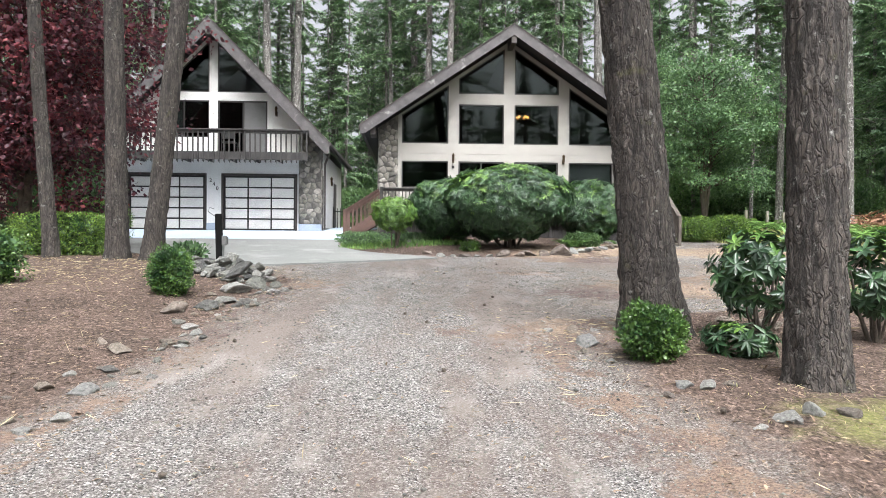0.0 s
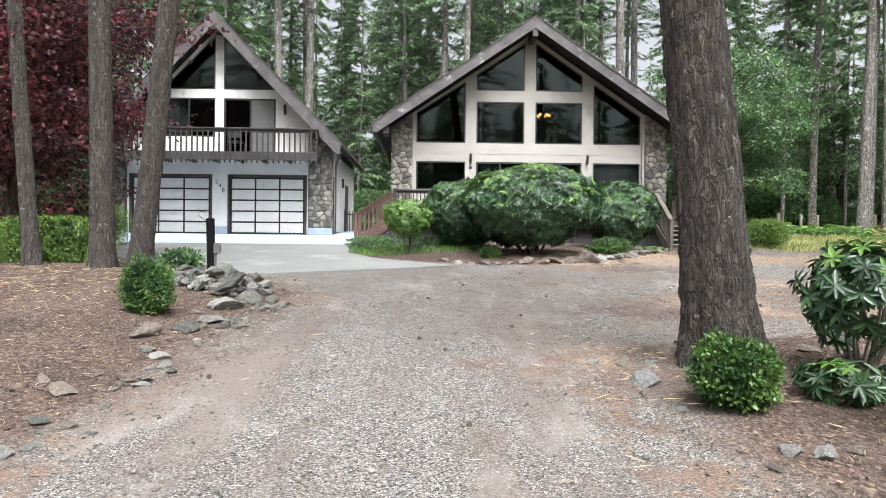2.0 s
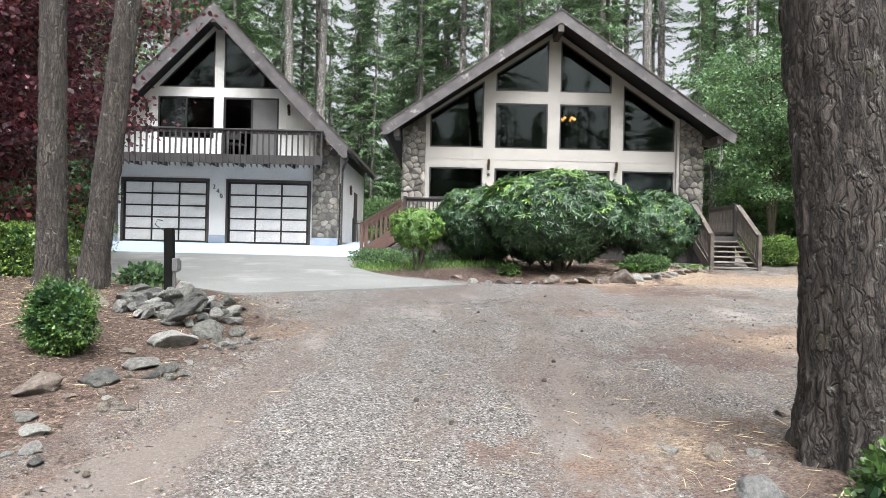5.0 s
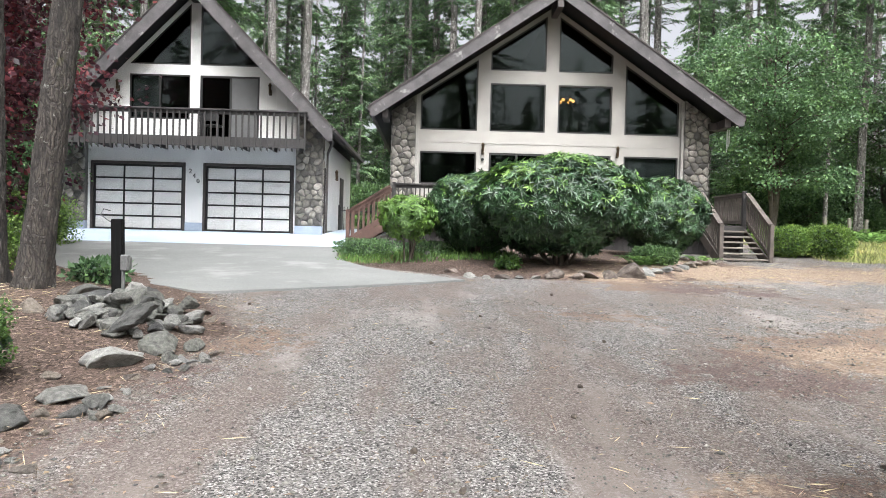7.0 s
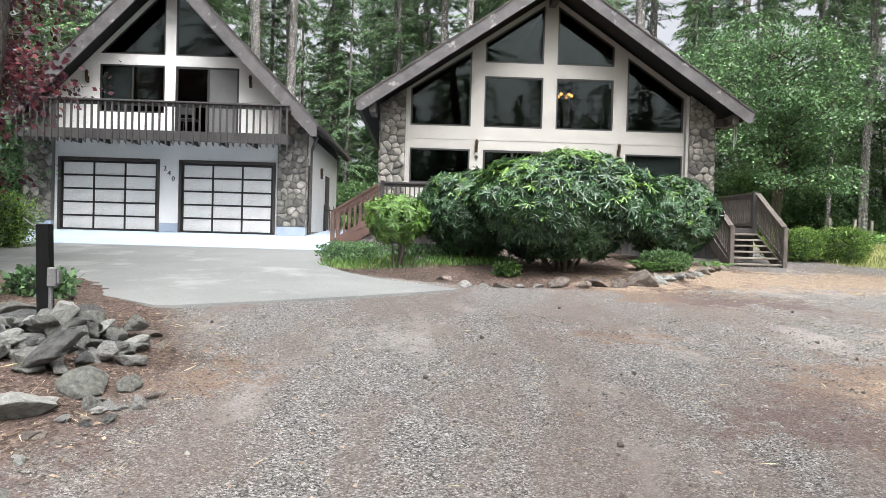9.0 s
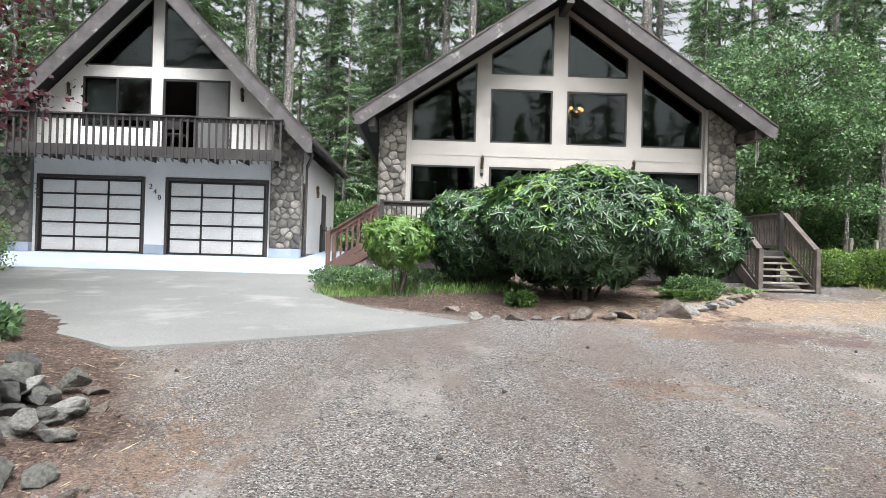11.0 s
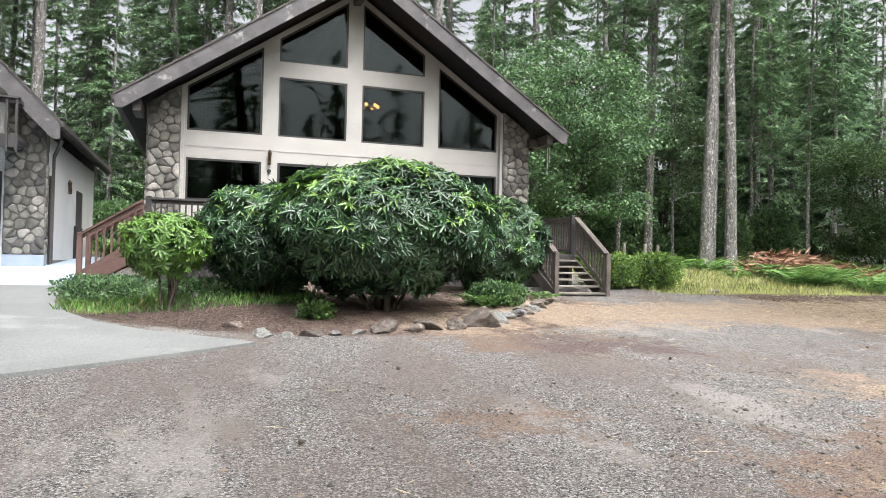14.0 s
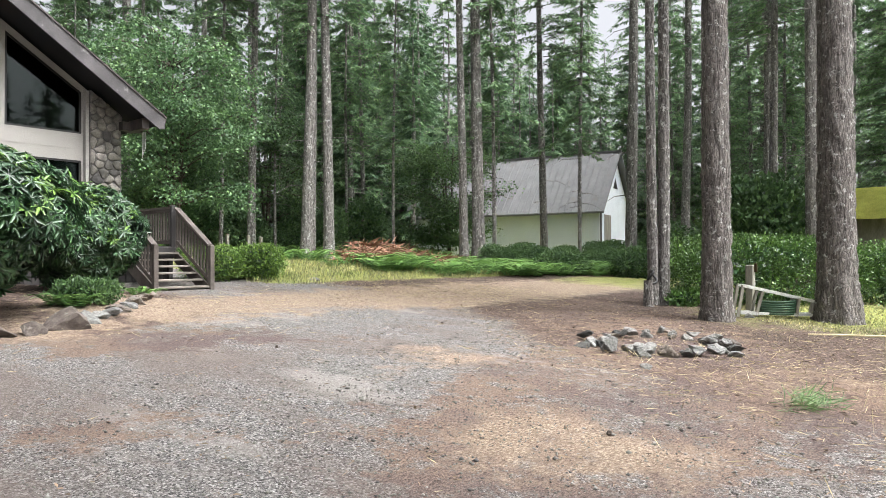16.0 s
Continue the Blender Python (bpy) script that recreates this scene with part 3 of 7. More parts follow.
def slab(name, rows, lift, material, label):
    """A concrete slab laid on the slope: rows of (y, left, right)."""
    bm = bmesh.new()
    cols = 14
    grid = []
    for y, a, b in rows:
        grid.append([(a + (b - a) * i / cols, y, gz(-6, y) if y > 20 else float(np.interp(y, GY, GZ))) for i in range(cols + 1)])
    top = [[bm.verts.new((x, y, z + lift)) for x, y, z in r] for r in grid]
    low = [[bm.verts.new((x, y, z - 0.2)) for x, y, z in r] for r in grid]
    for i in range(len(rows) - 1):
        for j in range(cols):
            bm.faces.new((top[i][j], top[i][j + 1], top[i + 1][j + 1], top[i + 1][j]))
    n = len(rows) - 1
    for i in range(n):
        bm.faces.new((top[i][0], top[i + 1][0], low[i + 1][0], low[i][0]))
        bm.faces.new((top[i][cols], low[i][cols], low[i + 1][cols], top[i + 1][cols]))
    for j in range(cols):
        bm.faces.new((top[0][j], low[0][j], low[0][j + 1], top[0][j + 1]))
        bm.faces.new((top[n][j], top[n][j + 1], low[n][j + 1], low[n][j]))
    return tagged(part(name, bm, material), label, "pavement", kind="structure")


ROWS_CONC = [(15.75, -2.75, -2.55), (16.2, -3.3, -1.75), (16.8, -4.1, -0.75), (17.4, -4.9, 0.15), (17.9, -5.4, 0.8), (18.1, -5.6, 1.04), (18.4, -5.9, 0.7), (19.0, -6.4, -0.1), (19.8, -7.0, -0.8), (20.8, -7.8, -1.3), (22.0, -8.8, -1.65), (23.2, -9.8, -1.8), (24.4, -11.0, -1.9)]
slab("pavement", ROWS_CONC, 0.035, M_CONC, "pale grey concrete driveway slab with faint trowel marks")
slab("pavement", [(24.4, -11.5, -1.9), (25.5, -11.6, -1.75), (26.8, -11.6, -1.7), (28.3, -11.6, -1.6), (30, -2.95, -1.3), (33.5, -2.95, -0.9)], 0.04, M_PAINTED, "pale blue painted concrete apron before the garage")

# ---- garage ----
GX, GYF, GPEAK, GSL = -6.93, 28.2, 10.0, 1.03
GLEFT, GRIGHT = -10.95, -2.95


def g_roof(x):
    return GPEAK - 0.3 - GSL * abs(x - GX)


def gable_roof(parent, cx, peak, slope, half, y0, y1, thick, fascia_h):
    for side in (-1, 1):
        e = cx + side * half
        ze = peak - slope * half
        n = math.sqrt(1 + slope * slope)
        t = thick * n
        bm = bmesh.new()
        prism(bm, [(cx, peak), (e, ze), (e, ze - t), (cx, peak - t)], y0, y1)
        part("roof", bm, M_ROOF, parent)
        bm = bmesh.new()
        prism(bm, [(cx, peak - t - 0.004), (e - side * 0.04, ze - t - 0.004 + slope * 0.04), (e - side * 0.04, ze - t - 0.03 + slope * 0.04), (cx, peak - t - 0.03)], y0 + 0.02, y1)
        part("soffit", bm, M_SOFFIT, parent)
        bm = bmesh.new()
        f = fascia_h * n
        over = 0.05
        prism(bm, [(cx, peak + 0.01), (e + side * over, ze + 0.01 - slope * over), (e + side * over, ze + 0.01 - slope * over - f * 0.72), (e - side * 0.1, ze - f + slope * 0.1), (cx, peak - f)], y0 - 0.05, y0 - 0.002)
        part("fascia_board", bm, M_FASCIA, parent, "weathered brown fascia board")
        bm = bmesh.new()
        prism(bm, [(cx, peak + 0.035), (e + side * (over + 0.03), ze + 0.035 - slope * over), (e + side * (over + 0.03), ze - 0.015 - slope * over), (cx, peak - 0.0)], y0 - 0.075, y0 - 0.052)
        part("drip_edge", bm, M_TRIM, parent)
        bm = bmesh.new()
        box(bm, e + side * 0.002, e + side * 0.11, y0 + 0.02, y1, ze - 0.14, ze - 0.03)
        part("gutter", bm, M_TRIM, parent)
    bm = bmesh.new()
    box(bm, cx - 0.09, cx + 0.09, y0 - 0.02, y0 + 1.1, peak - thick * 1.4 - 0.42, peak - thick * 1.4 - 0.05)
    part("ridge_beam", bm, M_TRIM, parent)


garage = thing("garage", "white two-door garage with balcony, steep dark roof and stone corners", "garage", at=(0, 0, 0))
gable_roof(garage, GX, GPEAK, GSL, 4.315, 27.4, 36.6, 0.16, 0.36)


def facade(pieces, y0, y1, material, parent, name="wall"):
    for p in pieces:
        bm = bmesh.new()
        prism(bm, p, y0, y1)
        part(name if len(pieces) == 1 else "wall_panel", bm, material, parent)


def rect(x0, x1, z0, z1):
    return [(x0, z0), (x1, z0), (x1, z1), (x0, z1)]


def under(f, x0, x1, z0):
    """A piece from z0 up to the roof line f, with the ridge where it lies between."""
    pts = [(x0, z0), (x1, z0), (x1, f(x1))]
    mid = GX if f is g_roof else HX
    if x0 < mid < x1:
        pts.append((mid, f(mid)))
    return pts + [(x0, f(x0))]


D1, D2 = (-10.09, -7.18), (-6.64, -3.84)
DTOP, GBASE = 4.455, 2.33
tri_l = [(-8.94, 7.457), (-7.09, 7.457), (-7.09, 7.457 + 1.85 * 1.02)]
tri_r = [(-6.79, 7.457), (-4.96, 7.457), (-6.79, 7.457 + 1.83 * 1.02)]
win_gl, win_gr = rect(-8.94, -7.09, 5.78, 7.15), rect(-6.78, -4.96, 5.13, 7.15)
ZF = 5.11
facade([
    rect(GLEFT, D1[0], GBASE, DTOP), rect(D1[1], D2[0], GBASE + 0.28, DTOP), rect(D2[1], GRIGHT, GBASE, DTOP), rect(GLEFT, GRIGHT, DTOP, ZF),
    [(GLEFT, ZF), (-8.94, ZF), (-8.94, g_roof(-8.94)), (GLEFT, g_roof(GLEFT))],
    rect(-8.94, -7.09, ZF, 5.78), rect(-8.94, -7.09, 7.15, 7.457),
    [(-8.94, 7.457), (-7.09, 7.457 + 1.85 * 1.02), (-7.09, g_roof(-7.09)), (-8.94, g_roof(-8.94))],
    [(-7.09, ZF), (-6.79, ZF), (-6.79, g_roof(-6.79)), (GX, g_roof(GX)), (-7.09, g_roof(-7.09))],
    rect(-6.79, -4.96, 7.15, 7.457),
    [(-6.79, 7.457 + 1.83 * 1.02), (-4.96, 7.457), (-4.96, g_roof(-4.96)), (-6.79, g_roof(-6.79))],
    [(-4.96, ZF), (GRIGHT, ZF), (GRIGHT, g_roof(GRIGHT)), (-4.96, g_roof(-4.96))],
], GYF, GYF + 0.14, M_GARAGE_PAINT, garage)
bm = bmesh.new()
box(bm, D1[1] - 0.0, D2[0] + 0.0, GYF - 0.012, GYF + 0.14, GBASE - 0.1, GBASE + 0.28)
part("foundation", bm, M_BLUEBASE, garage, "pale blue painted foundation")
bm = bmesh.new()
box(bm, GRIGHT - 0.14, GRIGHT, GYF + 0.142, 35.6, GBASE - 0.1, 5.32)
part("wall", bm, M_GARAGE_PAINT, garage)
bm = bmesh.new()
box(bm, GLEFT, GLEFT + 0.14, GYF + 0.142, 35.6, GBASE - 0.1, 5.32)
part("wall", bm, M_SIDING, garage)
facade([under(g_roof, GLEFT, GRIGHT, GBASE - 0.1)], 35.602, 35.75, M_SIDING, garage)
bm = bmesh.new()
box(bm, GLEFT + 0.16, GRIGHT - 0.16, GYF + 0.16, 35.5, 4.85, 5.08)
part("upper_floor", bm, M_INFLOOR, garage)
# added, unseen back wall that closes the dark upper room
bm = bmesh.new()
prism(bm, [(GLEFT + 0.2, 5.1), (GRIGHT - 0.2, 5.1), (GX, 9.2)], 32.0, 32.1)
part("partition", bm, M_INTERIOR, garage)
# battens
for x in [-4.75 + 0.3 * i for i in range(4)] + [-9.2 - 0.3 * i for i in range(4)]:
    bm = bmesh.new()
    box(bm, x, x + 0.018, GYF - 0.008, GYF - 0.001, ZF, min(g_roof(x), g_roof(x + 0.02)) - 0.02)
    part("batten", bm, M_GARAGE_PAINT, garage)
window(tri_l, GYF + 0.01, garage)
window(tri_r, GYF + 0.01, garage)
w = window(win_gl, GYF + 0.01, garage, "sliding window with a pale blind on one half")
bm = bmesh.new()
box(bm, -8.04, -7.99, GYF + 0.005, GYF + 0.09, 5.82, 7.11)
part("mullion", bm, M_FRAME, w)
bm = bmesh.new()
box(bm, -8.89, -8.05, GYF + 0.16, GYF + 0.17, 5.83, 7.1)
part("blind", bm, M_BLIND, w)
w = window(win_gr, GYF + 0.01, garage, "sliding balcony door with a grey screen", "balcony_door", 0.06)
bm = bmesh.new()
box(bm, -5.87, -5.8, GYF - 0.01, GYF + 0.09, 5.16, 7.1)
part("mullion", bm, M_FRAME, w)
bm = bmesh.new()
box(bm, -5.8, -5.02, GYF - 0.004, GYF + 0.004, 5.18, 7.08)
part("insect_screen", bm, surface("grey_mesh_screen", (0.1, 0.1, 0.1), (0.13, 0.13, 0.13), 3, 200, 0.7, 0.1), w, "grey insect screen")


def garage_door(x0, x1, parent):
    door = part("garage_door", soft_box(x0 + 0.05, x1 - 0.05, GYF + 0.09, GYF + 0.12, GBASE + 0.02, DTOP - 0.05), M_FRAME, parent, "garage door of black frames and frosted white panels")
    for a, b, c, d in ((x0, x0 + 0.075, GBASE, DTOP), (x1 - 0.075, x1, GBASE, DTOP), (x0 + 0.077, x1 - 0.077, DTOP - 0.085, DTOP)):
        part("door_trim", soft_box(a, b, GYF - 0.02, GYF + 0.1, c, d), M_TRIM, door)
    cols, rows_n, rail = 3, 5, 0.05
    a, b, c, d = x0 + 0.09, x1 - 0.09, GBASE + 0.03, DTOP - 0.1
    w, h = (b - a - rail * (cols + 1)) / cols, (d - c - rail * (rows_n + 1)) / rows_n
    bm = soft_box(0, w, 0, 0.02, 0, h, 0.004)
    first = part("panel", bm, M_PANEL, door)
    first.location = (a + rail, GYF + 0.066, c + rail)
    for i in range(cols):
        for j in range(rows_n):
            if i or j:
                shared("panel", first.data, Matrix.Translation((a + rail + i * (w + rail), GYF + 0.066, c + rail + j * (h + rail))), door)
    for i in range(cols + 1):
        x = a + i * (w + rail)
        part("stile", soft_box(x, x + rail, GYF + 0.045, GYF + 0.089, c, d, 0.004), M_FRAME, door)
    for j in range(rows_n + 1):
        z = c + j * (h + rail)
        part("rail", soft_box(a + 0.001, b - 0.001, GYF + 0.048, GYF + 0.088, z, z + rail, 0.004), M_FRAME, door)


garage_door(*D1, garage)
garage_door(*D2, garage)


def stone_column(parent, x0, x1, y, z0, z1, y_back, side, seed, base=None, top=None):
    """A stone-faced corner: the front, and the outer side that the camera can see."""
    rnd = random.Random(seed)
    bm = bmesh.new()
    poly = [(x0, z0), (x1, z0), (x1, top(x1) if top else z1), (x0, top(x0) if top else z1)]
    prism(bm, poly, y, y_back)
    col = part("stone_column", bm, M_MORTAR, parent, "rounded grey river stones set in mortar")
    hi = max(p[1] for p in poly)
    cells = stone_cells(x0, x1, z0, hi, 0.235, rnd)
    if top:
        (xa, za), (xb, zb) = poly[3], poly[2]
        nx, nz = -(zb - za), (xb - xa)
        cells = [c for c in (clip_half(c, nx, nz, nx * xa + nz * za) for c in cells) if len(c) >= 3]
    stones(col, cells, lambda u, v, o: (u, y - o, v), rnd)
    if side:
        xs = x1 if side > 0 else x0
        zt = poly[2][1] if side > 0 else poly[3][1]
        cells = stone_cells(y, y_back, z0, zt, 0.235, rnd)
        stones(col, cells, lambda u, v, o: (xs + side * o, u, v), rnd)
    return col


stone_column(garage, -3.76, GRIGHT + 0.02, 28.02, GBASE + 0.26, 6, 28.199, 1, 5, top=lambda x: g_roof(x) - 0.02)
stone_column(garage, GLEFT - 0.02, -10.17, 28.02, GBASE + 0.26, 6, 28.199, -1, 6, top=lambda x: g_roof(x) - 0.02)
for a, b in ((-3.76, GRIGHT + 0.03), (GLEFT - 0.03, -10.17)):
    bm = bmesh.new()
    box(bm, a, b, 28.0, 28.199, GBASE - 0.1, GBASE + 0.258)
    part("foundation", bm, M_BLUEBASE, garage, "pale blue painted foundation")
bm = bmesh.new()
box(bm, GRIGHT + 0.002, GRIGHT + 0.03, GYF + 0.3, 35.6, GBASE - 0.1, GBASE + 0.14)
part("foundation", bm, M_CONC, garage)
# side door and far door, side lamp, downpipe
for ya, yb in ((28.45, 28.62), (32.3, 33.2)):
    part("side_door_trim", soft_box(GRIGHT + 0.002, GRIGHT + 0.035, ya, yb, GBASE + 0.05, GBASE + 2.1), M_TRIM, garage)
bm = bmesh.new()
beam(bm, (GRIGHT + 0.12, 28.3, 2.4), (GRIGHT + 0.12, 28.3, 4.85), 0.06, 0.06)
beam(bm, (GRIGHT + 0.12, 28.3, 4.85), (GRIGHT + 0.32, 28.0, 5.2), 0.06, 0.06)
part("downpipe", bm, M_TRIM, garage)


def wall_lantern(parent, x, y, z, s=1.0):
    bm = bmesh.new()
    for r0, r1, za, zb in ((0.045, 0.06, 0.1, 0.13), (0.06, 0.02, 0.13, 0.2), (0.035, 0.045, -0.1, 0.1), (0.05, 0.03, -0.13, -0.1)):
        r = bmesh.ops.create_cone(bm, cap_ends=True, segments=8, radius1=r0 * s, radius2=r1 * s, depth=(zb - za) * s)
        bmesh.ops.translate(bm, verts=r["verts"], vec=(x, y - 0.1 * s, z + (za + zb) / 2 * s))
    box(bm, x - 0.02, x + 0.02, y - 0.1, y, z - 0.12 * s, z - 0.08 * s)
    box(bm, x - 0.04, x + 0.04, y - 0.012, y, z - 0.16 * s, z + 0.02 * s)
    return part("wall_lantern", bm, M_BRASS, parent, "small aged brass lantern")


wall_lantern(garage, -9.28, GYF, 6.75)
wall_lantern(garage, -4.62, GYF, 6.75)
wall_lantern(garage, GRIGHT + 0.12, 30.6, 4.35)
# house number, stepping down to the right
for ch, x, z in (("2", -7.02, 4.2), ("4", -6.9, 4.06), ("0", -6.78, 3.9)):
    cu = bpy.data.curves.new("number", "FONT")
    cu.body, cu.size, cu.extrude = ch, 0.2, 0.008
    tmp = new("number", cu)
    deps = bpy.context.evaluated_depsgraph_get()
    me = bpy.data.meshes.new_from_object(tmp.evaluated_get(deps))
    bpy.data.objects.remove(tmp)
    ob = finish(new("house_number", me), M_IRON)
    ob.matrix_basis = pose(x - 0.06, GYF - 0.012, z - 0.07, 90, 0, 0)
    ob.parent = garage
    tagged(ob, "black numeral " + {"2": "two", "4": "four", "0": "zero"}[ch])

# balcony
balcony = thing("balcony", "dark brown timber balcony with slatted railing above the garage doors", "balcony")
BX0, BX1, BYF = -10.6, -3.28, 26.95
part("floor_boards", soft_box(BX0, BX1, BYF + 0.03, GYF - 0.003, 5.0, 5.1), M_DECKWOOD, balcony)
part("rim_board", soft_box(BX0, BX1, BYF - 0.02, BYF + 0.028, 4.84, 5.12), M_DECKWOOD, balcony)
part("top_rail", soft_box(BX0 - 0.03, BX1 + 0.03, BYF - 0.09, BYF + 0.05, 5.87, 5.92), M_DECKWOOD, balcony)
part("lower_rail", soft_box(BX0, BX1, BYF - 0.018, BYF + 0.02, 5.77, 5.868), M_DECKWOOD, balcony)
n = 41
bm = bmesh.new()
prism(bm, [(-0.024, 0.06), (0.024, 0.0), (0.024, 1.15), (-0.024, 1.15)], 0, 0.045)
slat = part("baluster", bm, M_DECKWOOD, balcony)
slat.location = (BX0 + 0.03, BYF - 0.066, 4.716)
for i in range(1, n):
    shared("baluster", slat.data, Matrix.Translation((BX0 + 0.03 + (BX1 - BX0 - 0.06) * i / (n - 1), BYF - 0.066, 4.716)), balcony)
for x in (BX0 + 0.03, BX1 - 0.03):
    part("side_rail", soft_box(x - 0.03, x + 0.03, BYF + 0.055, GYF - 0.2, 5.8, 5.9), M_DECKWOOD, balcony)
for i in range(9):
    x = BX0 + 0.3 + i * 0.84
    part("joist", soft_box(x, x + 0.045, BYF + 0.03, GYF - 0.004, 4.84, 4.998), M_DECKWOOD, balcony)

# ---- house ----
HX, HYF, HPEAK, HSL = 3.97, 27.4, 9.63, 0.676
HLEFT, HRIGHT = -0.76, 8.66


def h_roof(x):
    return HPEAK - 0.3 - HSL * abs(x - HX)


house = thing("house", "cream chalet house with a glazed gable, dark roof and stone corners", "house")
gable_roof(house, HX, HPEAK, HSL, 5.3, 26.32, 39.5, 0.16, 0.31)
HB = 2.0
C = [(0.05, 1.746), (2.12, 3.78), (4.16, 5.79), (6.18, 7.82)]
w1 = [(C[0][0], 5.57), (C[0][1], 5.57), (C[0][1], 7.69), (C[0][0], 6.6)]
t1 = [(C[1][0], 7.39), (C[1][1], 7.39), (C[1][1], 9.04), (C[1][0], 7.94)]
t2 = [(C[2][0], 7.39), (C[2][1], 7.39), (C[2][1], 7.94), (C[2][0], 9.04)]
w4 = [(C[3][0], 5.57), (C[3][1], 5.57), (C[3][1], 6.56), (C[3][0], 7.66)]
W2, W3 = rect(*C[1], 5.57, 7.01), rect(*C[2], 5.57, 7.01)
L1, L2, L3, L4 = rect(*C[0], 3.95, 4.93), rect(*C[1], 2.93, 4.93), rect(*C[2], 2.93, 4.93), rect(*C[3], 3.95, 4.93)
pieces = []
for a, b in ((HLEFT, C[0][0]), (C[0][1], C[1][0]), (C[1][1], C[2][0]), (C[2][1], C[3][0]), (C[3][1], HRIGHT)):
    pieces.append(under(h_roof, a, b, HB))
for (a, b), wb, wt, top in ((C[0], 3.95, 4.93, w1), (C[3], 3.95, 4.93, w4)):
    pieces += [rect(a, b, HB, wb), rect(a, b, wt, 5.57), [top[3], top[2], (b, h_roof(b)), (a, h_roof(a))]]
for (a, b), tt in ((C[1], t1), (C[2], t2)):
    pieces += [rect(a, b, HB, 2.93), rect(a, b, 4.93, 5.57), rect(a, b, 7.01, 7.39), [tt[3], tt[2], (b, h_roof(b)), (a, h_roof(a))]]
facade(pieces, HYF, HYF + 0.16, M_SIDING, house)
for p in (w1, t1, t2, w4, W2, W3, L1):
    window(p, HYF + 0.012, house)
for p in (L2, L3):
    w = window(p, HYF + 0.012, house, "sliding glass door to the deck", "patio_door", 0.06)
    xm = (p[0][0] + p[1][0]) / 2
    part("mullion", soft_box(xm - 0.035, xm + 0.035, HYF + 0.004, HYF + 0.1, 2.99, 4.87), M_FRAME, w)
w = window(L4, HYF + 0.012, house, "window with closed pale blinds")
bm = soft_box(0, C[3][1] - C[3][0] - 0.1, 0, 0.012, 0, 0.036, 0.003)
first = part("blind_slat", bm, M_BLIND, w)
first.location = (C[3][0] + 0.05, HYF + 0.11, 4.0)
for i in range(1, 22):
    shared("blind_slat", first.data, Matrix.Translation((C[3][0] + 0.05, HYF + 0.11, 4.0 + i * 0.04)), w)
bm = bmesh.new()
box(bm, HLEFT, HLEFT + 0.16, HYF + 0.162, 38.6, HB, 6.0)
part("wall", bm, M_SIDING, house)
bm = bmesh.new()
box(bm, HRIGHT - 0.16, HRIGHT, HYF + 0.162, 38.6, HB, 6.0)
part("wall", bm, M_SIDING, house)
facade([under(h_roof, HLEFT, HRIGHT, HB)], 38.602, 38.75, M_SIDING, house)
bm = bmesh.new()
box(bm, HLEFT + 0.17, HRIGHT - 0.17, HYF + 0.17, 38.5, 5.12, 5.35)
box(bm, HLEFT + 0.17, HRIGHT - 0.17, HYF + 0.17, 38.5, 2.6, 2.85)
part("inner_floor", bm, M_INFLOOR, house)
# added, unseen back walls that keep the rooms dark behind the glass
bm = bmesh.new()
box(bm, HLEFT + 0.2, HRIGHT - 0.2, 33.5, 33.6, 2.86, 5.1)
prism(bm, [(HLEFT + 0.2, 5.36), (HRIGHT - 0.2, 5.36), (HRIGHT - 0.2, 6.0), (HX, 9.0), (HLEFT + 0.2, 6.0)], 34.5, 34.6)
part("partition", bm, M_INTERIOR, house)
stone_column(house, HLEFT - 0.02, -0.08, 27.22, HB, 6, 27.398, -1, 15, top=lambda x: h_roof(x) - 0.02)
stone_column(house, 7.94, HRIGHT + 0.02, 27.22, HB, 6, 27.398, 1, 16, top=lambda x: h_roof(x) - 0.02)
for a, b in ((-0.078, -0.005), (7.865, 7.938)):
    bm = bmesh.new()
    box(bm, a, b, HYF - 0.14, HYF - 0.002, HB, h_roof(a if a < HX else b) - 0.05)
    part("corner_board", bm, M_SIDING, house)
bm = bmesh.new()
box(bm, 0.0, 7.86, HYF - 0.012, HYF - 0.002, 5.2, 5.215)
part("trim_strip", bm, M_SIDING, house)
for x in (1.93, 5.98):
    wall_lantern(house, x, HYF, 5.02, 0.95)
bm = bmesh.new()
bmesh.ops.create_cone(bm, cap_ends=True, segments=12, radius1=0.05, radius2=0.04, depth=0.05, matrix=pose(1.93, HYF - 0.03, 4.72, 90, 0, 0))
part("doorbell_camera", bm, M_IRON, house)
for x in (-0.95, 8.9):
    part("eave_beam", soft_box(x - 0.09, x + 0.09, 26.4, 27.3, h_roof(x) - 0.28, h_roof(x) - 0.03), M_TRIM, house)
bm = bmesh.new()
box(bm, 8.6, 9.1, 26.95, 27.15, 5.72, 5.93)
part("eave_beam", bm, M_TRIM, house)

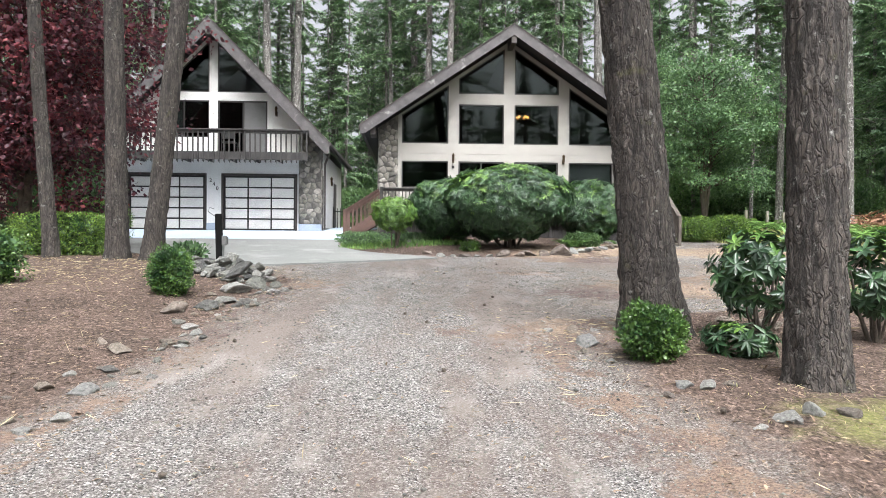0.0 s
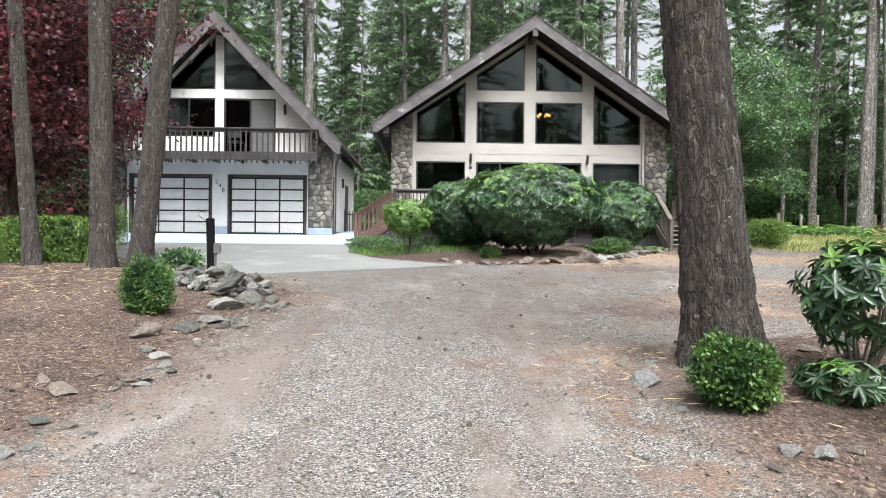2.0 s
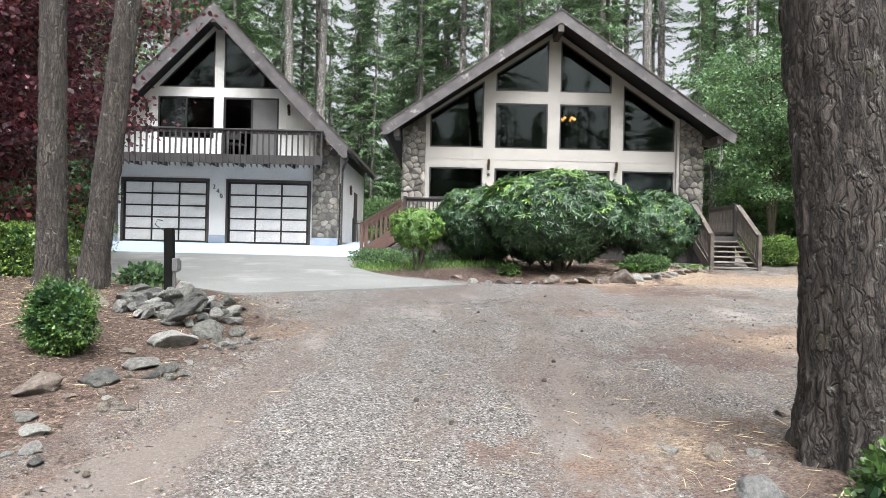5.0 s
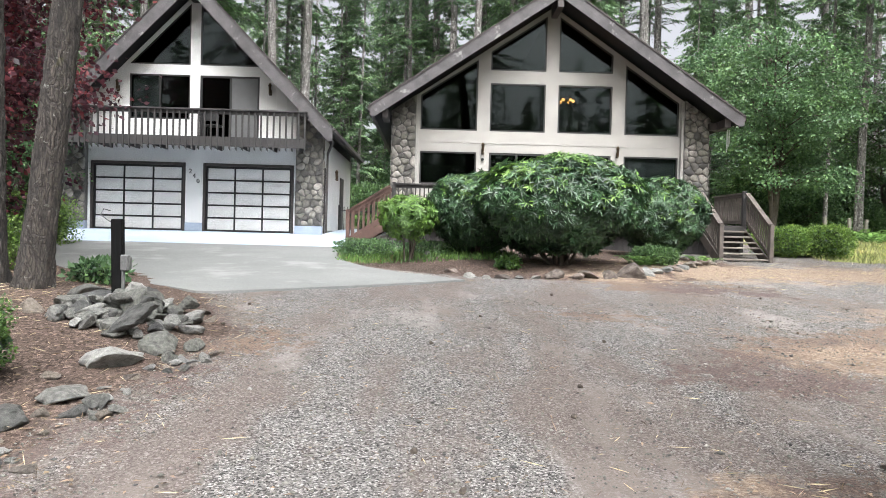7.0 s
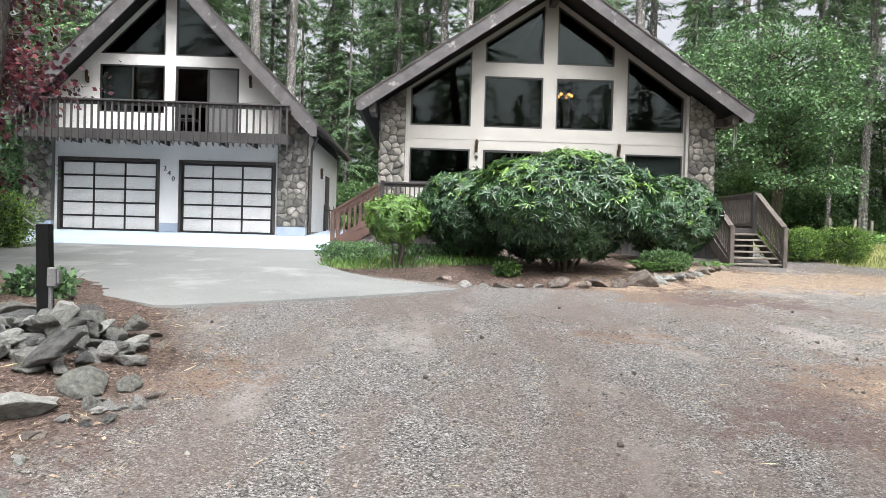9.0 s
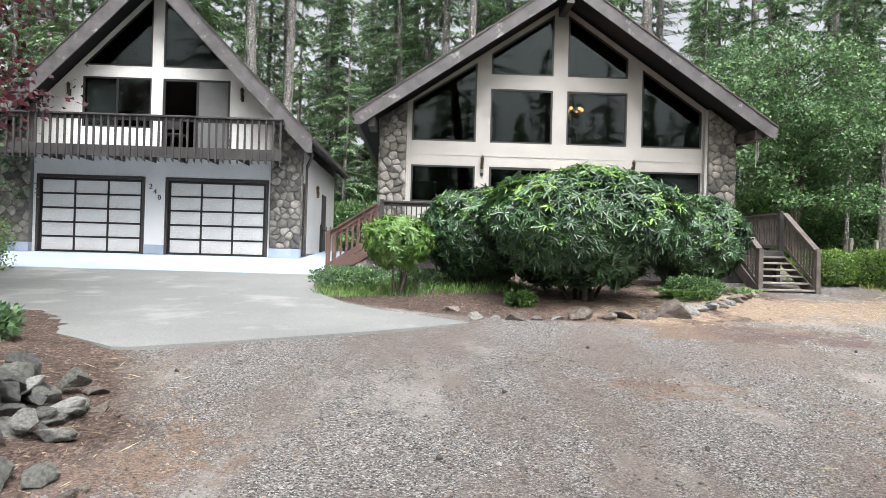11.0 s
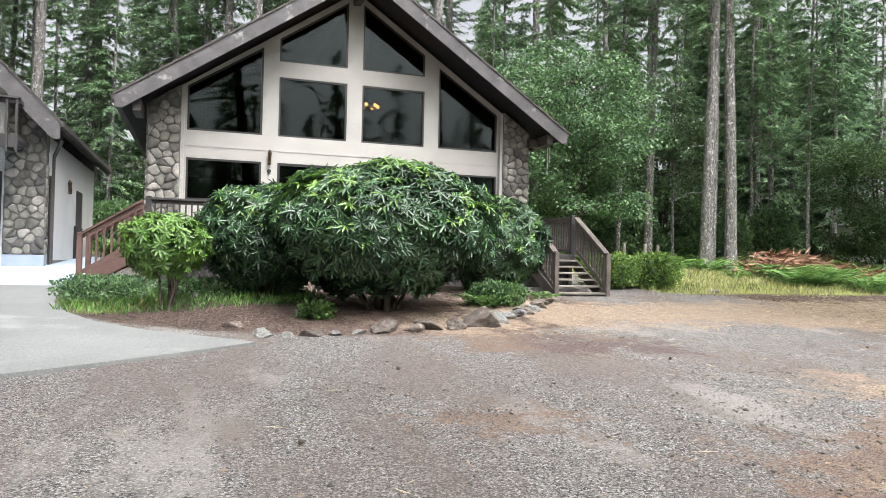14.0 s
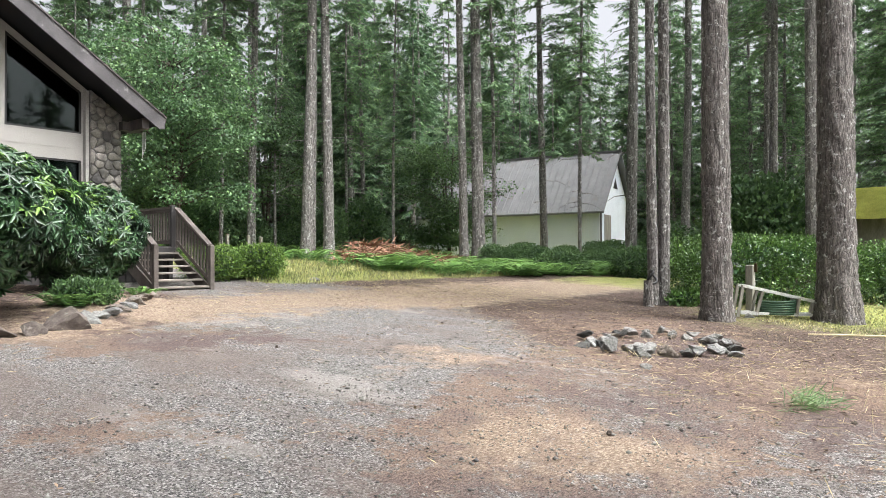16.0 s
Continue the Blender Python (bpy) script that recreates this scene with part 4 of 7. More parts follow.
# chandelier seen through the upper window
chand = thing("chandelier", "lit brass chandelier with amber bulbs hanging in the upper room", "chandelier")
bm = bmesh.new()
beam(bm, (4.62, 28.7, 6.9), (4.62, 28.7, 8.55), 0.02, 0.02)
for i in range(6):
    a = i * math.tau / 6
    beam(bm, (4.62, 28.7, 6.78), (4.62 + 0.24 * math.cos(a), 28.7 + 0.24 * math.sin(a), 6.72), 0.02, 0.02)
bmesh.ops.create_uvsphere(bm, u_segments=10, v_segments=6, radius=0.06, matrix=Matrix.Translation((4.62, 28.7, 6.8)))
part("frame", bm, M_BRASS, chand)
for i in range(6):
    a = i * math.tau / 6
    bm = bmesh.new()
    bmesh.ops.create_uvsphere(bm, u_segments=8, v_segments=6, radius=0.05, matrix=Matrix.Translation((4.62 + 0.24 * math.cos(a), 28.7 + 0.24 * math.sin(a), 6.79)))
    part("bulb", bm, M_BULB, chand)

# ---- deck and its stairs ----
DZ, DX0, DX1, DYF = 2.88, -0.62, 8.92, 25.1
deck = thing("deck", "dark weathered timber deck along the front of the house", "deck")
nb = 16
wb = (HYF - 0.2 - DYF) / nb
for i in range(nb):
    part("board", soft_box(DX0, DX1, DYF + i * wb, DYF + (i + 1) * wb - 0.006, DZ - 0.035, DZ, 0.004), M_DECKWOOD, deck)
part("rim_board", soft_box(DX0, DX1, DYF - 0.045, DYF - 0.004, DZ - 0.28, DZ - 0.02), M_DECKWOOD, deck)
part("rim_board", soft_box(DX1 + 0.002, DX1 + 0.045, DYF, HYF - 0.2, DZ - 0.28, DZ - 0.02), M_DECKWOOD, deck)
for x in np.linspace(DX0 + 0.06, DX1 - 0.06, 6):
    part("post", soft_box(x - 0.05, x + 0.05, DYF + 0.05, DYF + 0.15, gz(x, DYF) - 0.1, DZ - 0.04), M_DECKWOOD, deck)


# added dark boards stand in for the black, shaded void under the deck
first = part("under_deck_shade_board", soft_box(0, 0.142, 0, 0.02, 0, DZ - 0.06 - 1.85, 0.004), M_DECKWOOD, deck)
first.location = (DX0 + 0.02, DYF + 0.16, 1.8)
for i in range(1, 65):
    shared("under_deck_shade_board", first.data, Matrix.Translation((DX0 + 0.02 + i * 0.146, DYF + 0.16, 1.8)), deck)


def rail_run(parent, a, b, h=0.88, step_len=0.115, mat=None, cap=None):
    """A railing from a to b: cap, bottom rail and square balusters."""
    a, b = Vector(a), Vector(b)
    up = Vector((0, 0, 1))
    bm = bmesh.new()
    beam(bm, a + up * h, b + up * h, 0.13, 0.04)
    part("handrail", bm, cap or mat or M_DECKWOOD, parent)
    for k in (0.1, h - 0.06):
        bm = bmesh.new()
        beam(bm, a + up * k, b + up * k, 0.035, 0.08)
        part("rail", bm, mat or M_DECKWOOD, parent)
    n = max(2, int((b - a).length / step_len))
    bm = bmesh.new()
    box(bm, -0.017, 0.017, -0.017, 0.017, 0.06, h - 0.03)
    first = part("baluster", bm, mat or M_DECKWOOD, parent)
    first.location = a
    for i in range(1, n + 1):
        shared("baluster", first.data, Matrix.Translation(a.lerp(b, i / n)), parent)


rail_run(deck, (DX0 + 0.05, DYF + 0.04, DZ), (7.72, DYF + 0.04, DZ))
rail_run(deck, (DX1 - 0.04, DYF + 0.06, DZ), (DX1 - 0.04, HYF - 0.3, DZ), mat=M_STAIRWOOD)
for x, y in ((DX0 + 0.05, DYF + 0.04), (7.76, DYF + 0.04), (DX1 - 0.04, DYF + 0.02)):
    part("newel_post", soft_box(x - 0.05, x + 0.05, y - 0.05, y + 0.05, DZ - 0.2, DZ + 0.93), M_DECKWOOD, deck)


def stairs(x0, x1, y_top, y_bot, z_bot, n, label, rails, mat, cap):
    s = thing("deck_stairs", label, "stairs")
    rise, run = (DZ - z_bot) / n, (y_top - y_bot) / n
    for i in range(n):
        z, y = z_bot + rise * i, y_bot + run * i
        part("tread", soft_box(x0 + 0.04, x1 - 0.04, y, y + run * 0.9, z - 0.045, z), M_TREAD, s)
    for x in (x0, x1 - 0.04):
        bm = bmesh.new()
        q = [(y_bot + 0.02, z_bot - 0.16), (y_bot + 0.02, z_bot + 0.0), (y_top - 0.05, DZ - 0.1), (y_top - 0.05, DZ - 0.36), (y_bot + 0.3, z_bot - 0.16)]
        a = [bm.verts.new((x, yy, zz)) for yy, zz in q]
        b = [bm.verts.new((x + 0.038, yy, zz)) for yy, zz in q]
        bm.faces.new(a)
        bm.faces.new(b[::-1])
        for i in range(5):
            bm.faces.new((a[i], a[(i + 1) % 5], b[(i + 1) % 5], b[i]))
        part("stringer", bm, mat, s)
    for x in rails:
        rail_run(s, (x, y_bot + 0.05, z_bot), (x, y_top - 0.08, DZ), 0.86, 0.14, mat, cap)
        part("newel_post", soft_box(x - 0.05, x + 0.05, y_bot - 0.05, y_bot + 0.05, gz(x, y_bot) - 0.1, z_bot + 0.86), mat, s)
    return s


stairs(7.64, 8.9, DYF - 0.05, 23.55, 2.02, 6, "brown wooden stairs with open risers up to the deck", (7.64, 8.9), M_STAIRWOOD, M_STAIRWOOD)
side = thing("deck_stairs", "red-brown side stairs down from the deck to the concrete walk", "stairs")
for i in range(4):
    x = DX0 - 0.02 - 0.28 * (i + 1)
    part("tread", soft_box(x, x + 0.27, DYF + 0.1, DYF + 1.2, DZ - 0.17 * (i + 1) - 0.04, DZ - 0.17 * (i + 1)), M_REDRAIL, side)
for y in (DYF + 0.06, DYF + 1.24):
    bm = bmesh.new()
    beam(bm, (DX0 - 0.04, y, DZ - 0.18), (DX0 - 1.2, y, DZ - 0.84), 0.04, 0.2)
    part("stringer", bm, M_REDRAIL, side)
    rail_run(side, (DX0 - 0.06, y, DZ - 0.02), (DX0 - 1.15, y, DZ - 0.72), 0.86, 0.16, M_REDRAIL, M_REDRAIL)
    part("newel_post", soft_box(DX0 - 1.22, DX0 - 1.12, y - 0.05, y + 0.05, 2.0, DZ + 0.16), M_REDRAIL, side)

# iron gate between garage and deck
gate = thing("metal_gate", "low black iron gate with upright bars across the walk", "gate")
for z in (2.42, 3.2):
    part("rail", soft_box(GRIGHT + 0.05, DX0 - 0.3, 32.0, 32.03, z, z + 0.035, 0.004), M_IRON, gate)
bm = soft_box(0, 0.022, 0, 0.022, 0, 1.0, 0.003)
first = part("bar", bm, M_IRON, gate)
first.location = (GRIGHT + 0.08, 32.004, 2.36)
for i in range(1, 17):
    shared("bar", first.data, Matrix.Translation((GRIGHT + 0.08 + i * 0.125, 32.004, 2.36)), gate)
for x in (GRIGHT + 0.04, DX0 - 0.3):
    part("post", soft_box(x - 0.03, x + 0.03, 31.98, 32.04, 2.2, 3.42, 0.004), M_IRON, gate)

# ---- plants ----
NP = np.random.default_rng(11)


def unit(a):
    return a / np.maximum(np.linalg.norm(a, axis=-1, keepdims=True), 1e-9)


def side_of(d, rng):
    """A unit vector square to each direction."""
    r = rng.normal(size=d.shape)
    return unit(np.cross(d, r))


def diamonds(p, d, s, length, width, lift=0.0):
    """Flat leaf blades: points p, directions d, sides s. Gives vertices and quads."""
    n = len(p)
    length, width = np.broadcast_to(length, n)[:, None], np.broadcast_to(width, n)[:, None]
    up = np.cross(s, d)
    v = np.stack([p, p + d * length * 0.45 + s * width + up * length * lift, p + d * length, p + d * length * 0.45 - s * width + up * length * lift], 1).reshape(-1, 3)
    return v, np.arange(4 * n).reshape(n, 4)


def darts(p, d, s, length, width):
    """Sprays of one triangle each: points p, directions d, sides s."""
    n = len(p)
    length, width = np.broadcast_to(length, n)[:, None], np.broadcast_to(width, n)[:, None]
    v = np.stack([p + s * width, p + d * length, p - s * width], 1).reshape(-1, 3)
    return v, np.arange(3 * n).reshape(n, 3)


def blades(p, d, s, length, width, droop=0.25, fold=0.3):
    """Broad folded leaves of two quads each, with a drooping tip."""
    n = len(p)
    length, width = np.broadcast_to(length, n)[:, None], np.broadcast_to(width, n)[:, None]
    up = np.cross(s, d)
    dn = -up * length * droop
    v = np.stack([p, p + d * length * 0.35 + s * width + up * width * fold + dn * 0.15, p + d * length * 0.75 + s * width * 0.8 + up * width * fold + dn * 0.6, p + d * length + dn,
                  p + d * length * 0.75 - s * width * 0.8 + up * width * fold + dn * 0.6, p + d * length * 0.35 - s * width + up * width * fold + dn * 0.15], 1).reshape(-1, 3)
    b = np.arange(n)[:, None] * 6
    f = np.concatenate([b + np.array([[0, 1, 2, 3]]), b + np.array([[0, 3, 4, 5]])], 1).reshape(-1, 4)
    return v, f


def merge(chunks):
    vs, fs, k = [], [], 0
    for v, f in chunks:
        vs.append(v)
        fs.append(f + k)
        k += len(v)
    return np.concatenate(vs), np.concatenate(fs)


def mesh_np(name, v, f, mat, parent=None, label="", smooth=False):
    me = bpy.data.meshes.new(name)
    n, k = f.shape
    me.vertices.add(len(v))
    me.vertices.foreach_set("co", np.ascontiguousarray(v, np.float32).ravel())
    me.loops.add(n * k)
    me.loops.foreach_set("vertex_index", np.ascontiguousarray(f, np.int32).ravel())
    me.polygons.add(n)
    me.polygons.foreach_set("loop_start", np.arange(0, n * k, k, dtype=np.int32))
    me.update(calc_edges=True)
    if smooth:
        me.polygons.foreach_set("use_smooth", [True] * n)
    ob = finish(new(name, me), mat)
    if parent is not None:
        ob.parent = parent
    if label:
        tagged(ob, label)
    return ob


def tube(path, radii, seg=8, closed=False):
    """A round limb along a path of points. Gives vertices and quads."""
    path, radii = np.asarray(path, float), np.asarray(radii, float)
    t = unit(np.gradient(path, axis=0))
    ref = np.where(np.abs(t[:, 2:3]) > 0.9, np.array([[1.0, 0, 0]]), np.array([[0, 0, 1.0]]))
    a = unit(np.cross(t, ref))
    b = np.cross(t, a)
    ang = np.arange(seg) * math.tau / seg
    ring = path[:, None] + radii[:, None, None] * (np.cos(ang)[None, :, None] * a[:, None] + np.sin(ang)[None, :, None] * b[:, None])
    m = len(path)
    i = np.arange(m * seg).reshape(m, seg)
    f = np.stack([i[:-1], np.roll(i, -1, 1)[:-1], np.roll(i, -1, 1)[1:], i[1:]], -1).reshape(-1, 4)
    return ring.reshape(-1, 3), f


def fir_crown(rng, h0, h1, rmax, count, sprays=112, spray=0.27):
    """Whorled, drooping boughs with flat needle sprays; uneven, with gaps."""
    chunks, sticks = [], []
    for k in range(count):
        u = rng.uniform() ** 0.85
        z = h0 + (h1 - h0) * u
        reach = rmax * (1 - u) ** 0.75 * rng.uniform(0.45, 1.15) + 0.35
        a = rng.uniform(0, math.tau)
        out = np.array([math.cos(a), math.sin(a), 0])
        m = max(6, int(sprays * reach / rmax))
        t = np.sort(rng.uniform(0.15, 1, m))
        droop = rng.uniform(0.12, 0.42)
        p = out * (reach * t)[:, None] + np.array([0, 0, 1.0]) * (z + 0.1 * reach * t - droop * reach * t * t)[:, None]
        sgn = np.where(rng.uniform(size=m) < 0.5, -1, 1)[:, None]
        lat = np.array([-math.sin(a), math.cos(a), 0])
        d = unit(out * rng.uniform(0.2, 0.9, (m, 1)) + lat * sgn * rng.uniform(0.3, 1.0, (m, 1)) + np.array([0, 0, -1]) * rng.uniform(0.1, 0.75, (m, 1)))
        s = unit(np.cross(d, np.array([0, 0, 1.0]) + rng.normal(0, 0.35, (m, 3))))
        ln = spray * rng.uniform(0.6, 1.3, m) * (1.1 - 0.4 * t)
        chunks.append(darts(p + rng.normal(0, 0.05, p.shape), d, s, ln, ln * 0.17))
        q = np.array([out * 0, out * reach * 0.5, out * reach]) + np.array([[0, 0, z], [0, 0, z + 0.05 * reach - droop * reach * 0.25], [0, 0, z + 0.1 * reach - droop * reach]])
        sticks.append(tube(q, [0.03, 0.02, 0.006], 3))
    return merge(chunks), merge(sticks)


def trunk_mesh(rng, h, r, seg=9, rings=14, wob=0.12, taper=0.75, flare=0.35):
    z = np.linspace(0, 1, rings) ** 1.3 * h
    ph = rng.uniform(0, 6, 4)
    path = np.stack([wob * (np.sin(z * 0.2 + ph[0]) - math.sin(ph[0])), wob * (np.sin(z * 0.17 + ph[1]) - math.sin(ph[1])), z - 0.15], 1)
    rad = r * (1 - taper * z / h) * (1 + flare * np.exp(-z / (1.6 * r + 0.2)))
    return tube(path, rad, seg)


# forest firs: a few grown once, then copied
def fir(name, label, h, r, h0, rmax, count, seed, bark, needles, dead=0):
    rng = np.random.default_rng(seed)
    t = thing(name, label, "tree", "forest firs")
    v, f = trunk_mesh(rng, h, r)
    crown, sticks = fir_crown(rng, h0, h * 1.0, rmax, count)
    tv, tf = merge([(v, f), sticks])
    for _ in range(dead):
        z, a = rng.uniform(2.5, h0 + 2), rng.uniform(0, math.tau)
        ln = rng.uniform(0.5, 1.6)
        q = np.array([[0, 0, z], [math.cos(a) * ln * 0.5, math.sin(a) * ln * 0.5, z - 0.05], [math.cos(a) * ln, math.sin(a) * ln, z - 0.3 * ln]])
        nv, nf = tube(q, [0.025, 0.015, 0.004], 3)
        tv, tf = merge([(tv, tf), (nv, nf)])
    mesh_np("trunk", tv, tf, bark, t, smooth=True)
    mesh_np("crown", *crown, needles, t)
    return t


PROTO = [
    fir("fir_tree", "tall straight fir with grey bark and a high drooping crown", 27, 0.2, 9.0, 3.0, 150, 21, M_BARK_PALE, M_NEEDLE, 14),
    fir("fir_tree", "slender fir with boughs from low down and pale bark", 22, 0.14, 3.2, 2.6, 170, 22, M_BARK_PALE, M_NEEDLE, 6),
    fir("fir_tree", "dark dense young fir with boughs to the ground", 16, 0.12, 1.0, 2.7, 190, 23, M_BARK_PALE, M_NEEDLE_D, 0),
    fir("fir_tree", "tall fir with brown-grey bark and dark green crown", 30, 0.26, 11.0, 3.4, 150, 24, M_BARK_PALE, M_NEEDLE_D, 18),
    fir("fir_tree", "thin pole fir with sparse green boughs", 20, 0.09, 5.0, 1.9, 110, 25, M_BARK_PALE, M_NEEDLE, 10),
]
# places of trunks that stand out: which fir, x, y, scale
NAMED = [(3, 19.4, 33.4, 0.95), (0, 20.2, 32.9, 1.15), (0, 19.75, 33.5, 0.9), (4, 24.6, 36.6, 1.0), (4, 24.9, 33.7, 0.9), (1, 27.5, 38.5, 1.0), (0, 24.75, 29.3, 1.0), (3, 25.3, 28.9, 1.1), (4, 26.3, 28.8, 1.1),
         (0, 30.9, 29.1, 1.0), (4, 30.2, 26.7, 1.1), (3, 32.6, 25.3, 1.1), (0, 33.0, 19.2, 1.05), (3, 38.5, 25.0, 1.0), (3, 25.8, 15.7, 0.95), (0, 18.8, 36.4, 0.95), (4, 17.6, 36.9, 1.1), (0, 29.5, 18.0, 0.9), (1, 36.0, 15.0, 1.0), (3, 27.5, 9.5, 1.0), (0, 31.0, 11.5, 1.1), (4, 16.2, 41.0, 1.2)]
taken = [(x, y) for _, x, y, _ in NAMED]


def free(x, y):
    if -14.5 < x < 10.5 and 23 < y < 41:
        return False
    if 10 < x < 24 and 8 < y < 31:
        return False
    if 33 < x < 52 and 26 < y < 46:
        return False
    if -14 < x < 17 and -19 < y < 24 or (28 < x < 36 and 12 < y < 18):
        return False
    if 13 < x < 17.5 and 31 < y < 38:
        return False
    # the view along the lane to the outbuilding stays open
    if abs((x - 0.4) * 0.47 - (y - 9.9) * 0.884) < 6.5 and 24 < x < 40 and y > 20:
        return False
    return all((x - a) ** 2 + (y - b) ** 2 > 3.2 for a, b in taken)


spots = list(NAMED)
rr = random.Random(77)


def scatter(n, x0, x1, y0, y1, kinds):
    made = 0
    for _ in range(n * 12):
        x, y = rr.uniform(x0, x1), rr.uniform(y0, y1)
        if free(x, y):
            taken.append((x, y))
            spots.append((rr.choice(kinds), x, y, rr.uniform(0.8, 1.2)))
            made += 1
            if made == n:
                return


scatter(46, -22, 14, 41.2, 52, [0, 0, 1, 1, 3, 4])
scatter(40, -30, 22, 50, 66, [0, 1, 1, 2, 2, 3])
scatter(20, 15, 40, 36, 58, [0, 1, 1, 3, 4])
scatter(20, 36, 66, 2, 30, [0, 1, 3, 3, 4])
scatter(26, -38, -14.5, 14, 44, [0, 1, 1, 3, 2])
scatter(80, -40, 44, -50, -22, [0, 1, 2, 2, 3])
scatter(14, 26, 46, -10, 8, [0, 1, 3])
scatter(34, 48, 78, 22, 62, [0, 1, 2, 2, 3])
scatter(44, 42, 84, 4, 64, [1, 2, 2, 1])
# those behind the start of the walk, and young dark firs that close the woods behind the clearing, belong to the far woods
deep = [(x, y, 22 * k, 3.0) for _, x, y, k in spots if y < -18]
spots = [q for q in spots if q[2] >= -18]
for n, a0, a1, d0, d1 in ((34, 37, 49, 46, 64), (16, 52, 80, 54, 70)):
    for _ in range(n):
        a, d = radians(rr.uniform(a0, a1)), rr.uniform(d0, d1)
        deep.append((0.4 + d * math.sin(a), 9.9 + d * math.cos(a), rr.uniform(14, 20), 0.8))
for kind, x, y, s in spots:
    copy_thing(PROTO[kind], Matrix.Translation((x, y, gz(x, y) - 0.05)) @ Matrix.Rotation(rr.uniform(0, math.tau), 4, "Z") @ Matrix.Diagonal((s, s, s * rr.uniform(0.95, 1.1), 1)))
for o in PROTO:
    for c in list(o.children):
        bpy.data.objects.remove(c)
    bpy.data.objects.remove(o)


def far_woods():
    """Woods beyond: many simple crowns and stems on the rising ground."""
    rng = np.random.default_rng(9)
    leaves, stems = [], []
    for _ in range(430):
        a, r = rng.uniform(0, math.tau), rng.uniform(62, 118)
        x, y = 4 + r * math.sin(a), 14 + r * math.cos(a)
        if 30 < x < 54 and 24 < y < 48:
            continue
        h = rng.uniform(18, 30)
        (v, f), _ = fir_crown(rng, rng.uniform(0.5, 5), h, rng.uniform(2.6, 4.2), 62, 42, 0.75)
        off = np.array([x, y, gz(x, y) - 0.1])
        leaves.append((v + off, f))
        tv, tf = tube(np.array([[0, 0, 0], [0.1, 0, h * 0.5], [0, 0, h]]), [0.24, 0.16, 0.03], 5)
        stems.append((tv + off, tf))
    for x, y, h, low in deep:
        (v, f), _ = fir_crown(rng, low, h, 2.8, 130, 70, 0.42)
        off = np.array([x, y, gz(x, y) - 0.1])
        leaves.append((v + off, f))
        tv, tf = tube(np.array([[0, 0, 0], [0.1, 0, h * 0.5], [0, 0, h]]), [0.2, 0.13, 0.03], 6)
        stems.append((tv + off, tf))
    w = tagged(new("far_woods"), "distant dark green fir woods behind the buildings", "woods", kind="stuff")
    mesh_np("crowns", *merge(leaves), M_NEEDLE_D, w)
    mesh_np("stems", *merge(stems), M_BARK_PALE, w)


far_woods()


def near_tree(name, x, y, r, h, lean, seed, bark, label, seg=40, group="", crown=None, flare=0.5, z_sink=0.0):
    """A near trunk with ridged bark and root flare, its crown high above."""
    rng = np.random.default_rng(seed)
    t = thing(name, label, "tree", group, at=(x, y, gz(x, y) - 0.06 - z_sink))
    z = np.concatenate([np.linspace(0, 1.2, 34), np.linspace(1.24, 5.5, 100), np.linspace(5.6, 9, 26), np.linspace(9.4, h, 14)])
    ang = np.arange(seg) * math.tau / seg
    A, Z = np.meshgrid(ang, z)
    rad = r * (1 - 0.72 * Z / h)
    lobes = 0.6 + 0.4 * np.sin(A * 4 + seed) * np.sin(A * 2 + seed * 0.7)
    rad = rad * (1 + flare * lobes * np.exp(-Z / (r * 1.5)))
    furrow = np.array([[noise.fractal(Vector((math.cos(a) * r * 19, math.sin(a) * r * 19, zz * 3.2 + seed)), 1.0, 2.0, 3) for a in ang] for zz in z])
    ridge = np.abs(furrow)
    rad = rad * (1 + (ridge - 0.35) * 0.17)
    X = np.cos(A) * rad + lean[0] * Z + lean[2] * np.sin(Z * 0.35)
    Y = np.sin(A) * rad + lean[1] * Z
    m = len(z)
    i = np.arange(m * seg).reshape(m, seg)
    f = np.stack([i[:-1], np.roll(i, -1, 1)[:-1], np.roll(i, -1, 1)[1:], i[1:]], -1).reshape(-1, 4)
    mesh_np("trunk", np.stack([X, Y, Z], -1).reshape(-1, 3), f, bark, t, smooth=True)
    (v, f), sticks = fir_crown(rng, crown or 9, h, 3.2, 110)
    v = v + np.stack([lean[0] * v[:, 2], lean[1] * v[:, 2], 0 * v[:, 2]], 1)
    sticks = (sticks[0] + np.stack([lean[0] * sticks[0][:, 2], lean[1] * sticks[0][:, 2], 0 * sticks[0][:, 2]], 1), sticks[1])
    mesh_np("crown", v, f, M_NEEDLE, t)
    mesh_np("boughs", *sticks, bark, t)
    return t


near_tree("fir_tree", 3.08, 8.85, 0.29, 26, (-0.112, 0.0, 0.02), 31, M_BARK, "thick brown fir trunk with deep furrows beside the drive", 90, "drive trees", flare=0.95)
near_tree("fir_tree", 3.66, 6.75, 0.225, 26, (-0.02, 0.0, 0.0), 32, M_BARK, "rough grey fir trunk with lichen and moss at its foot", 90, "drive trees", flare=0.5)
near_tree("fir_tree", -5.05, 14.9, 0.2, 24, (-0.022, 0.0, 0.02), 33, M_BARK, "dark fir trunk beside clipped hedges", 34, "drive trees", flare=0.5)
near_tree("fir_tree", -4.28, 14.5, 0.185, 24, (0.1, 0.0, 0.02), 34, M_BARK, "leaning dark fir trunk near the stone pile", 34, "drive trees", flare=0.5)
near_tree("fir_tree", -6.5, 15.4, 0.145, 22, (-0.06, 0.0, -0.05), 35, M_BARK, "slim crooked fir trunk with pale lichen", 30, "drive trees", flare=0.5)
